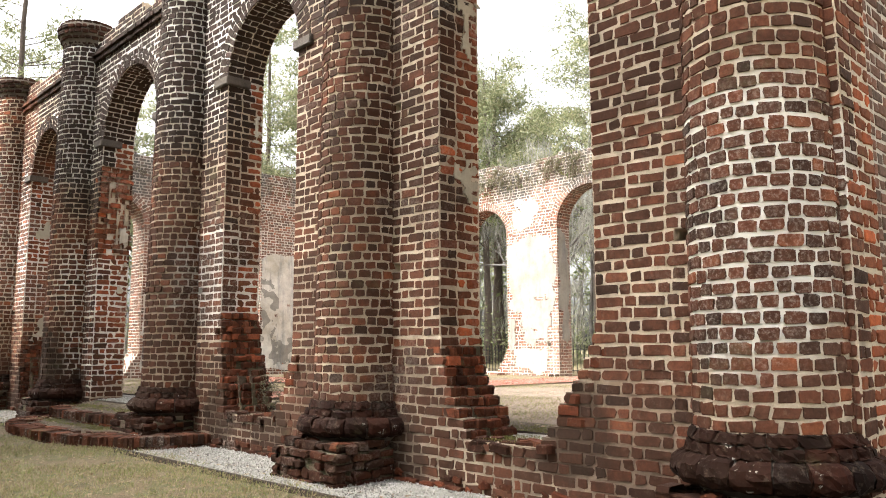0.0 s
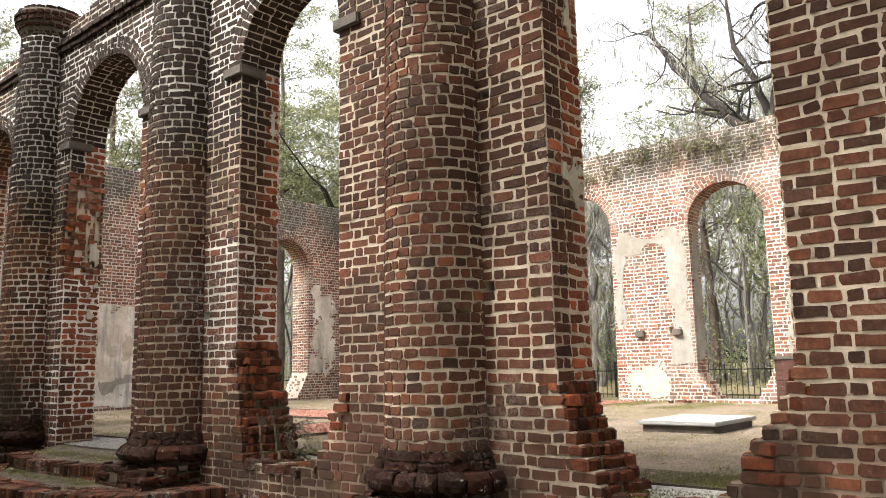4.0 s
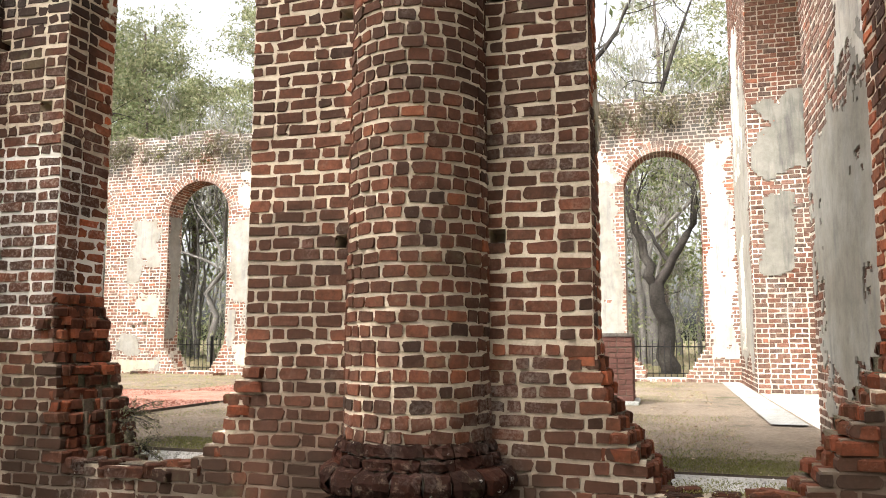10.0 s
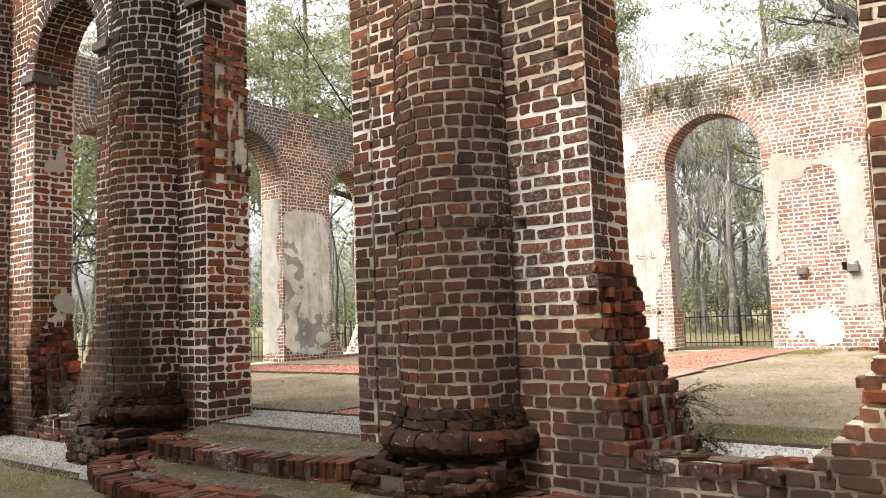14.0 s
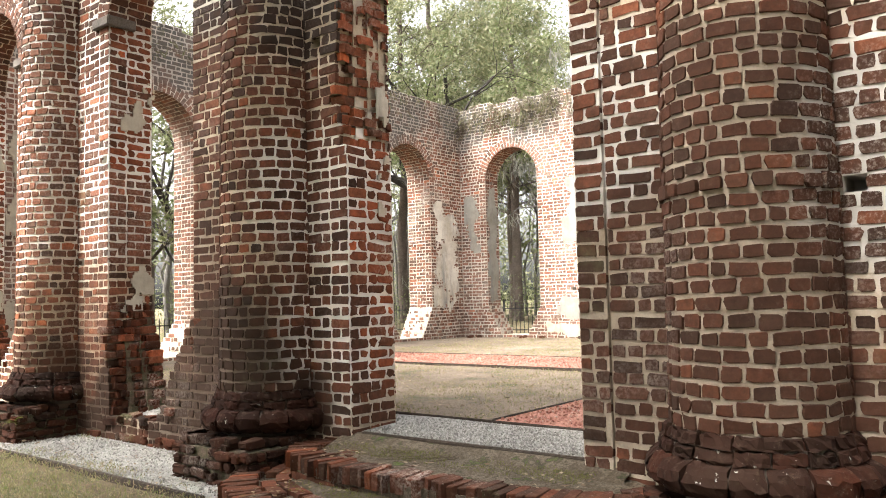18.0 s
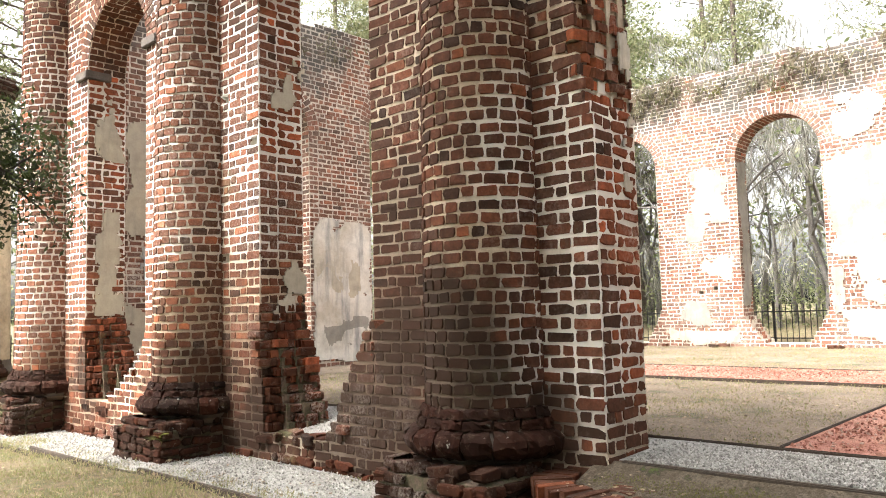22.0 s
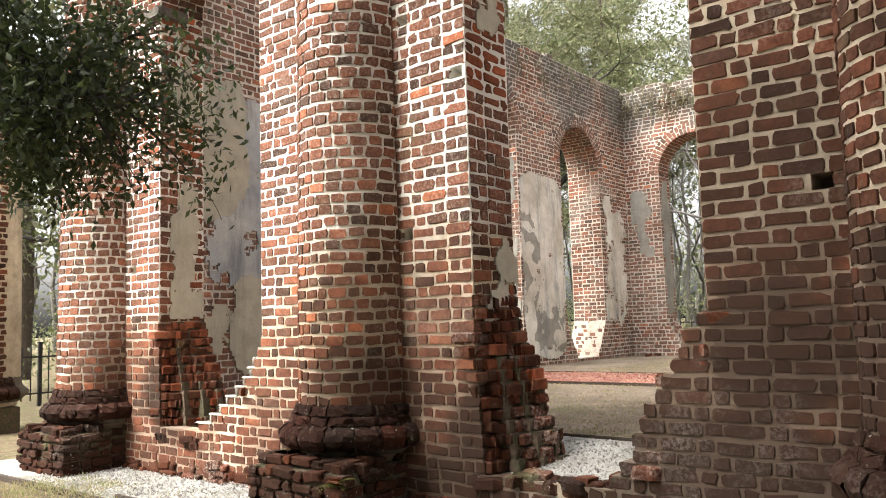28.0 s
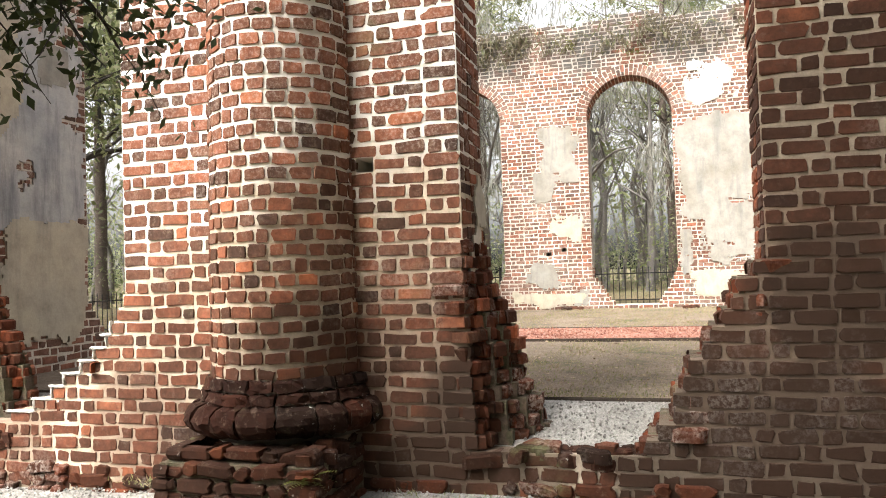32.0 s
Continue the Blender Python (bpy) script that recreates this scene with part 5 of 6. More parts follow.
def curved_step(cx, cy, rx, ry, z0, z1, power, seed, words, paved):
    step = thing("curved_step", (cx, cy, 0), words, "brick step", "curved steps at the doorway")

    def rim(t, k=1.0):
        s, c = math.sin(t), math.cos(t)
        return V3(-rx * k * abs(s) ** (2 / power), ry * k * math.copysign(abs(c) ** (2 / power), c), 0)

    fine = [rim(math.pi * i / 600) for i in range(601)]
    run = np.concatenate([[0], np.cumsum([np.linalg.norm(b - a) for a, b in zip(fine, fine[1:])])])

    def along(s):
        i = min(599, max(0, int(np.searchsorted(run, s)) - 1))
        d = fine[i + 1] - fine[i]
        d = d / (np.linalg.norm(d) + 1e-9)
        return fine[i] + d * (s - run[i]), d

    n = 60
    rings = ((0.985, -0.3), (0.985, z1 - 0.055), (0.80, z1 - 0.035), (0.72, z1 + 0.0), (0.0, z1 + 0.02))
    v, q = [], []
    for j, (k, z) in enumerate(rings):
        for i in range(n + 1):
            p = rim(math.pi * i / n, k)
            v.append((p[0], p[1], z + (0.014 * noise.noise((i * 0.5, j, seed)) if j > 1 else 0)))
    for j in range(len(rings) - 1):
        for i in range(n):
            q.append((j * (n + 1) + i, j * (n + 1) + i + 1, (j + 1) * (n + 1) + i + 1, (j + 1) * (n + 1) + i))
    child("step_fill", mesh_quads("step_fill", v, q, MOSS), step, "mossy earth fill")
    bag = Bag()
    m = int(run[-1] / 0.067)
    for i in range(m):
        p, tan = along((i + 0.5) * run[-1] / m)
        out = V3(-tan[1], tan[0], 0)
        if np.dot(out, p) < 0:
            out = -out
        w = RNG.uniform(0.20, 0.24)
        zt = z1 + RNG.uniform(-0.009, 0.006)
        bag.brick(p - out * (w / 2 - 0.004 + RNG.uniform(-0.012, 0.012)) + V3(0, 0, zt), tan * (run[-1] / m / 2 - 0.001), out * (w / 2), V3(RNG.normal(0, 0.04), RNG.normal(0, 0.04), 1), 0.11)
    # broken pavers set in moss behind the rim
    for inset in (0.30, 0.415):
        s = 0.2
        while s < run[-1] - 0.3:
            w = RNG.uniform(0.15, 0.24)
            p, tan = along(s + w / 2)
            out = V3(-tan[1], tan[0], 0)
            if np.dot(out, p) < 0:
                out = -out
            c = p - out * inset
            if RNG.rand() < paved and c[0] < -0.1:
                bag.brick(c + V3(0, 0, z1 + RNG.uniform(-0.006, 0.008)), tan * (w / 2 - 0.008), out * 0.05, V3(RNG.normal(0, 0.03), RNG.normal(0, 0.03), 1), 0.06)
            s += w
    rows = max(1, int(round((z1 - z0 - 0.1) / 0.075)) + 1)
    for r in range(rows):
        s = RNG.uniform(0.05, 0.15)
        while s < run[-1] - 0.1:
            w = RNG.uniform(0.1, 0.22)
            p, tan = along(s + w / 2)
            out = V3(-tan[1], tan[0], 0)
            if np.dot(out, p) < 0:
                out = -out
            bag.brick(p - out * RNG.uniform(0.0, 0.022) + V3(0, 0, z1 - 0.148 - 0.075 * r), tan * (w / 2 - 0.006), V3(0, 0, 0.033), out, 0.12)
            s += w
    SINGLE.append((bag.rows, step, V3(0, 0, 0), STEP_UNIT))


curved_step(X_OUT + 0.05, 11.30, 1.45, 2.35, -0.08, 0.065, 2.6, 1.0, "worn curved lower step of brick on the lawn", 0.8)
curved_step(X_OUT + 0.05, 11.75, 0.72, 1.62, 0.065, 0.215, 3.0, 2.0, "worn curved upper brick step with moss", 0.3)

# ---- walks of crushed brick inside ----
WALKS = ((5.50, 9.8, 10.65, 12.2), (11.6, 17.5, 10.8, 12.6), (9.8, 11.6, 10.66, 20.6))
for k, (x0, x1, y0, y1) in enumerate(WALKS):
    sheet("brick_walk", x0, x1, y0, y1, 0.330, CRUSHED, 0.1, 0.010, 14.0 + k, "walk of crushed red brick crossing the grass")
for x0, x1, y0, y1 in ((9.76, 9.8, 12.2, 20.6), (5.5, 9.8, 10.61, 10.65), (5.5, 9.8, 12.2, 12.24), (11.6, 11.64, 12.6, 20.6)):
    tagged(edging(x0 + 0.01, x1 - 0.01, y0 + 0.01, y1 - 0.01, 0.339), "dark edging beside the brick walk", "edging", "edging strips", "structure")
sheet("flagstones", 8.9, 17.5, 3.15, 3.52, 0.322, FLAG, 0.2, 0.006, 12.0, "pale worn flagstones along the end wall")


# ---- tombs and stones inside ----
def box_tomb(x, y, w, d, h):
    t = thing("box_tomb", (x, y, 0.30), "dark red-brown box tomb with a flat cap on a thin slab", "tomb")
    bm = bmesh.new()
    slab(bm, -w / 2 - 0.06, w / 2 + 0.06, -d / 2 - 0.07, d / 2 + 0.07, -0.05, 0.05, 0.012)
    part("foot_slab", bm, STONE, t, "pale stone foot slab")
    bag = Bag()
    for F, a, b in (((V3(-w / 2, 0, 0), V3(0, 1, 0), V3(-1, 0, 0)), -d / 2, d / 2), ((V3(w / 2, 0, 0), V3(0, 1, 0), V3(1, 0, 0)), -d / 2, d / 2),
                    ((V3(0, -d / 2, 0), V3(1, 0, 0), V3(0, -1, 0)), -w / 2, w / 2), ((V3(0, d / 2, 0), V3(1, 0, 0), V3(0, 1, 0)), -w / 2, w / 2)):
        for i in range(12):
            lay_face(bag, F, a, b, 0.05 + (i + 0.5) * (h - 0.1) / 12, i % 2, height=(h - 0.1) / 12, joint=0.007)
    bm = bmesh.new()
    slab(bm, -w / 2 + 0.005, w / 2 - 0.005, -d / 2 + 0.005, d / 2 - 0.005, 0.04, h - 0.04)
    body = part("body", bm, MORTAR_DARK, t)
    tagged(child("brickwork", bag.brick_mesh("brickwork", bag.rows, TOMB, 0.004, 0.0015), body), kind="stuff")
    bm = bmesh.new()
    slab(bm, -w / 2 - 0.015, w / 2 + 0.015, -d / 2 - 0.015, d / 2 + 0.015, h - 0.055, h, 0.008)
    part("cap", bm, STONE_DARK, t, "dark flat cap stone")


box_tomb(11.55, 5.28, 0.62, 0.52, 0.99)


def ledger(x0, x1, y0, y1, z0, z1):
    t = thing("ledger_stone", ((x0 + x1) / 2, (y0 + y1) / 2, z0), "pale grey marble grave slab lying on the grass", "grave slab")
    w, d = (x1 - x0) / 2, (y1 - y0) / 2
    part("kerb", slab(bmesh.new(), -w + 0.05, w - 0.05, -d + 0.05, d - 0.05, -0.03, z1 - z0 - 0.05, 0.01), STONE_DARK, t, "dark low kerb")
    part("slab", slab(bmesh.new(), -w, w, -d, d, z1 - z0 - 0.055, z1 - z0, 0.012), STONE, t, "pale marble top")


ledger(9.9, 11.4, 5.9, 7.0, 0.30, 0.45)


def headstone(x, y, z, w, h, words):
    bm = bmesh.new()
    prof = [(-w / 2, 0), (w / 2, 0), (w / 2, h * 0.75)] + [(w / 2 * math.cos(a), h * 0.75 + h * 0.25 * math.sin(a)) for a in np.linspace(0.3, math.pi - 0.3, 7)] + [(-w / 2, h * 0.75)]
    f = bm.faces.new([bm.verts.new((0, a, b - 0.05)) for a, b in prof])
    r = bmesh.ops.extrude_face_region(bm, geom=[f])
    for e in r["geom"]:
        if isinstance(e, bmesh.types.BMVert):
            e.co.x += 0.08
    ob = part("headstone", bm, STONE, None)
    ob.location = (x, y, z)
    return tagged(ob, words, "headstone", "headstones beyond the wall")


headstone(22.5, 24.6, 0.28, 0.5, 1.1, "white rounded headstone standing beyond the far wall")

# pedestals on the far wall's pier
for y in (10.69, 9.73):
    tagged(part("wall_bracket", slab(bmesh.new(), X_FAR - 0.12, X_FAR + 0.05, y - 0.11, y + 0.11, 1.86, 2.02, 0.02), STONE_DARK, None), "dark stone bracket let into the far wall", "bracket", "brackets on the far wall")


# ---- iron fences ----
def fence(points, z, h, words, pitch=0.145):
    f = thing("iron_fence", (points[0][0], points[0][1], z), words, "fence")
    bmp = bmesh.new()
    bmesh.ops.create_cone(bmp, cap_ends=True, segments=6, radius1=0.011, radius2=0.011, depth=h, matrix=Matrix.Translation((0, 0, h / 2)))
    bmesh.ops.create_cone(bmp, cap_ends=True, segments=6, radius1=0.018, radius2=0.001, depth=0.07, matrix=Matrix.Translation((0, 0, h + 0.03)))
    picket = bpy.data.meshes.new("picket")
    bmp.to_mesh(picket)
    bmp.free()
    picket.materials.append(IRON)
    bmp = bmesh.new()
    slab(bmp, -0.03, 0.03, -0.03, 0.03, -0.1, h + 0.1, 0.006)
    slab(bmp, -0.042, 0.042, -0.042, 0.042, h + 0.1, h + 0.13, 0.006)
    post = bpy.data.meshes.new("post")
    bmp.to_mesh(post)
    bmp.free()
    post.materials.append(IRON)
    o = Vector((points[0][0], points[0][1], 0))
    for (xa, ya), (xb, yb) in zip(points, points[1:]):
        a, b = Vector((xa, ya, 0)) - o, Vector((xb, yb, 0)) - o
        n = int((b - a).length / pitch)
        for i in range(n + 1):
            p = a.lerp(b, i / n)
            ob = new("post" if i % 16 == 0 else "picket", post if i % 16 == 0 else picket)
            ob.parent = f
            ob.location = p
        ang = math.atan2(b.y - a.y, b.x - a.x)
        for rz in (0.12, h - 0.12):
            bm = bmesh.new()
            slab(bm, 0, (b - a).length, -0.018, 0.018, rz - 0.014, rz + 0.014)
            r = part("rail", bm, IRON, f)
            r.matrix_basis = Matrix.Translation(a) @ Matrix.Rotation(ang, 4, "Z")
    return f


fence([(20.4, -1.0), (20.4, 27.2)], 0.25, 0.9, "black iron picket fence behind the far wall")
fence([(20.4, 27.2), (3.0, 27.2)], 0.1, 0.85, "black iron picket fence beyond the end wall")


# ---- trees ----
def limb(v, q, tips, p, d, length, r, level, rng, bend=0.25, lift=0.1, kids=3, sides=6):
    n = 5
    pts, rad = [p], [r]
    for i in range(n):
        d = d + rng.normal(0, bend, 3) * 0.5 + V3(0, 0, lift * 0.3)
        d /= np.linalg.norm(d)
        p = p + d * length / n
        pts.append(p)
        rad.append(r * (1 - 0.62 * (i + 1) / n))
    tube(v, q, pts, rad, sides if level > 0 else 3)
    if level == 0:
        tips.append(pts[-1])
        tips.append(pts[-3])
        return
    for k in range(kids):
        j = rng.randint(2, n + 1)
        dd = d + rng.normal(0, 0.75, 3)
        dd[2] += lift
        dd /= np.linalg.norm(dd)
        limb(v, q, tips, pts[j], dd, length * rng.uniform(0.5, 0.8), rad[j] * 0.72, level - 1, rng, bend, lift, kids, max(4, sides - 1))


def pine_meshes(seed, h):
    rng = np.random.RandomState(seed)
    v, q, lv, lq = [], [], [], []
    pts = [V3(0.25 * noise.noise((0, i * 0.4, seed)), 0.25 * noise.noise((5, i * 0.4, seed)), h * i / 9) for i in range(10)]
    tube(v, q, pts, [0.24 * (1 - 0.85 * i / 9) + 0.02 for i in range(10)], 8)
    for k in range(46):
        f = rng.uniform(0.38, 1.0)
        z = h * f
        a = rng.uniform(0, 2 * math.pi)
        ln = h * 0.17 * (1.15 - f) / 0.55 * rng.uniform(0.6, 1.2) + 0.7
        d = V3(math.cos(a), math.sin(a), rng.uniform(-0.05, 0.35))
        p0 = V3(pts[min(9, int(f * 9))][0], pts[min(9, int(f * 9))][1], z)
        br = [p0 + d * ln * t + V3(0, 0, 0.25 * ln * t * t) for t in (0, 0.35, 0.7, 1)]
        tube(v, q, br, [0.06 * (1.2 - f), 0.045 * (1.2 - f), 0.03 * (1.2 - f), 0.01], 4)
        for t in (0.4, 0.6, 0.8, 1.0):
            c = p0 + d * ln * t + V3(0, 0, 0.25 * ln * t * t)
            for _ in range(4):
                cc = c + rng.normal(0, 1, 3) * V3(0.38, 0.38, 0.14)
                leaves(lv, lq, cc, V3(0.2, 0.2, 0.10), 22, 0.23, rng, -0.3, 0.26)
    return mesh_quads("trunk", v, q, BARK_PINE, True), mesh_quads("crown", lv, lq, NEEDLE)


def oak_meshes(seed, h, spread, leaf, clumps, size, leaf_mat, bare=False, moss=0, first=0.35):
    rng = np.random.RandomState(seed)
    v, q, tips = [], [], []
    fork = h * first
    pts = [V3(0.12 * i * rng.uniform(-1, 1), 0.12 * i * rng.uniform(-1, 1), fork * i / 4) for i in range(5)]
    r0 = (0.012 if bare else 0.022) * h
    tube(v, q, pts, [r0 * (1.25 - 0.12 * i) for i in range(5)], 9)
    n = 5
    for k in range(n):
        a = 2 * math.pi * (k + rng.uniform(-0.3, 0.3)) / n
        d = V3(math.cos(a) * spread, math.sin(a) * spread, 0.75)
        limb(v, q, tips, pts[-1] - V3(0, 0, 0.1), d / np.linalg.norm(d), h * 0.42, r0 * 0.55, 3 if bare else 2, rng, 0.35, 0.12, 3)
    lv, lq = [], []
    if not bare:
        for t in tips:
            for _ in range(clumps):
                leaves(lv, lq, t + rng.normal(0, 0.35, 3), 0.22, leaf, size, rng, 0.2, 0.5)
    mv, mq = [], []
    for _ in range(moss):
        t = tips[rng.randint(len(tips))]
        leaves(mv, mq, t - V3(0, 0, 0.2), 0.18, 9, 0.5, rng, 3.0, 0.07)
    out = [("trunk", mesh_quads("trunk", v, q, BARK_PALE if bare else BARK, True))]
    if lv:
        out.append(("crown", mesh_quads("crown", lv, lq, leaf_mat)))
    if mv:
        out.append(("hanging_moss", mesh_quads("hanging_moss", mv, mq, SPANISH_MOSS)))
    return out


def plant_tree(name, meshes, x, y, z, rot, scale, words, group):
    t = thing(name, (x, y, z), words, "tree", group)
    t.rotation_euler = (0, 0, rot)
    t.scale = (scale,) * 3
    for n, me in meshes:
        tagged(child(n, me, t), kind="stuff" if n == "hanging_moss" else "")
    return t


rng = np.random.RandomState(11)
PINES = [[("trunk", a), ("crown", b)] for a, b in (pine_meshes(s, hh) for s, hh in ((1, 17.0), (2, 20.0), (3, 15.0)))]
OAKS = [oak_meshes(21, 9.0, 1.1, 20, 4, 0.17, LEAF_FAR), oak_meshes(22, 8.0, 1.2, 20, 4, 0.17, LEAF_FAR, moss=60)]
BARES = [oak_meshes(31, 11.0, 0.8, 0, 0, 0, LEAF_FAR, True, 520), oak_meshes(32, 12.0, 0.6, 0, 0, 0, LEAF_FAR, True, 480)]
for i in range(11):
    y = 1 + i * 3.9 + rng.uniform(-1, 1)
    plant_tree("pine_tree", PINES[i % 3], 33 + rng.uniform(0, 14), y, 0.25, rng.uniform(0, 6), rng.uniform(0.85, 1.15), "tall pine with a rough trunk and airy green crown", "pines behind the ruin")
for i in range(5):
    plant_tree("pine_tree", PINES[i % 3], 4 + i * 4.4 + rng.uniform(-1, 1), 31 + rng.uniform(0, 6), 0.1, rng.uniform(0, 6), rng.uniform(0.85, 1.1), "tall pine with a rough trunk and airy green crown", "pines behind the ruin")
for i, (x, y, s) in enumerate(((29, 34, 1.05), (24.5, 36, 1.0), (34.5, 31, 1.05), (32, 34.5, 1.1), (37, 33, 1.0), (31.5, 29, 0.95), (23, 32, 0.95))):
    plant_tree("pine_tree", PINES[(i + 1) % 3], x, y, 0.2, i * 1.3, s, "tall pine with a rough trunk and airy green crown", "pines behind the ruin")
for i, (x, y, s) in enumerate(((14, 29.5, 1.0), (9, 30.5, 1.0), (33, 9, 1.0))):
    plant_tree("oak_tree", OAKS[i % 2], x, y, 0.2, i * 1.7, s, "leafy evergreen oak behind the ruin", "oaks behind the ruin")
for i, (x, y, s) in enumerate(((34.5, 7.6, 1.0), (36, 19.5, 1.0), (30, 18.8, 1.0), (29, 5.0, 1.1), (28, 22.5, 1.0), (35, 14.2, 1.0), (38, 12.0, 0.9))):
    plant_tree("bare_tree", BARES[i % 2], x, y, 0.2, i * 2.1, s, "leafless grey tree hung with grey moss", "bare trees behind the ruin")
def grown_tree(stems, seed, twig, level, crown, moss, bark):
    """A tree from its main stems: each a list of (left, depth, height, radius), with boughs grown along it."""
    rng = np.random.RandomState(seed)
    v, q, tips = [], [], []
    for stem in stems:
        pts = [V3(d, l, z) for l, d, z, r in stem]
        way, rad = [], []
        for a, b, ra, rb in zip(pts, pts[1:], stem, stem[1:]):
            for t in (0.0, 0.33, 0.67):
                way.append(a + (b - a) * t + rng.normal(0, 0.25, 3) * min(ra[3], 0.2) * (t > 0))
                rad.append(ra[3] + (rb[3] - ra[3]) * t)
        way.append(pts[-1])
        rad.append(stem[-1][3])
        tube(v, q, way, rad, 9)
        for k in range(3, len(way)):
            if way[k][2] < twig:
                continue
            for _ in range(rng.randint(0, 3)):
                d = rng.normal(0, 0.8, 3) + V3(0, 0, 0.45)
                limb(v, q, tips, way[k], d / np.linalg.norm(d), rng.uniform(0.9, 2.2), max(0.02, rad[k] * 0.4), level, rng, 0.45, 0.08, 3)
    out = [("trunk", mesh_quads("trunk", v, q, bark, True))]
    lv, lq, mv, mq = [], [], [], []
    for t in tips:
        if crown and rng.rand() < crown:
            leaves(lv, lq, t, 0.3, 30, 0.15, rng, 0.1, 0.45)
        if rng.rand() < moss:
            leaves(mv, mq, t - V3(0, 0, 0.2), 0.12, 9, 0.5, rng, 3.0, 0.06)
    if lv:
        out.append(("crown", mesh_quads("crown", lv, lq, LEAF_FAR)))
    out.append(("hanging_moss", mesh_quads("hanging_moss", mv, mq, SPANISH_MOSS)))
    return out


plant_tree("oak_tree", oak_meshes(27, 15.5, 0.9, 30, 6, 0.17, LEAF_FAR), 27, 30.5, 0.2, 0.8, 1.0, "tall spreading evergreen oak beyond the corner", "oaks behind the ruin")
OAK_STEMS = [
    [(-0.3, 0, -0.2, 0.30), (-0.25, 0, 1.0, 0.24), (0.0, 0, 2.5, 0.21)],
    [(0.0, 0, 2.4, 0.17), (0.32, 0.1, 3.3, 0.13), (0.6, 0, 4.4, 0.11), (0.9, 0.3, 5.6, 0.07), (0.7, 0.2, 6.8, 0.03)],
    [(0.0, 0, 2.4, 0.16), (-0.45, 0, 3.2, 0.12), (-1.05, 0.1, 4.2, 0.10), (-1.2, 0, 5.6, 0.07), (-1.7, 0.2, 6.6, 0.03)],
    [(-0.40, 0, 3.1, 0.07), (0.0, 0.3, 3.7, 0.05), (0.25, 0.6, 4.3, 0.03)],
]
plant_tree("oak_tree", grown_tree(OAK_STEMS, 25, 4.1, 2, 0.45, 0.3, BARK), 22.6, 4.85, 0.25, 0.0, 1.0, "forked dark oak seen through the far window", "oaks behind the ruin")
GREAT_STEMS = [
    [(0.0, 0, -0.3, 0.45), (0.05, 0, 4.0, 0.36), (0.0, 0, 8.0, 0.30)],
    [(0.0, 0, 7.9, 0.27), (-0.25, 0, 9.2, 0.22), (-0.45, 0.1, 10.3, 0.19), (-0.1, 0, 11.8, 0.13), (-0.15, 0, 14.0, 0.06)],
    [(0.1, 0, 7.9, 0.22), (1.15, 0.1, 8.2, 0.18), (2.1, 0.2, 9.3, 0.14), (3.1, 0.2, 10.6, 0.11), (4.0, 0.3, 12.2, 0.06)],
    [(0.2, 0, 8.1, 0.13), (0.45, -0.2, 9.4, 0.10), (1.0, -0.2, 10.6, 0.08), (1.2, 0, 12.4, 0.04)],
    [(-0.2, 0.3, 8.4, 0.12), (-1.6, 0.6, 8.9, 0.09), (-2.9, 0.8, 10.6, 0.07), (-3.6, 0.8, 12.2, 0.03)],
    [(-2.9, 0.8, 7.2, 0.11), (-4.1, 0.8, 8.3, 0.09), (-4.6, 0.9, 9.9, 0.06), (-5.2, 0.9, 11.5, 0.03)],
]
plant_tree("bare_tree", grown_tree(GREAT_STEMS, 36, 8.0, 2, 0.0, 0.35, BARK), 23.2, 8.75, 0.2, 0.0, 1.0, "great leafless tree forking above the wall top", "bare trees behind the ruin")


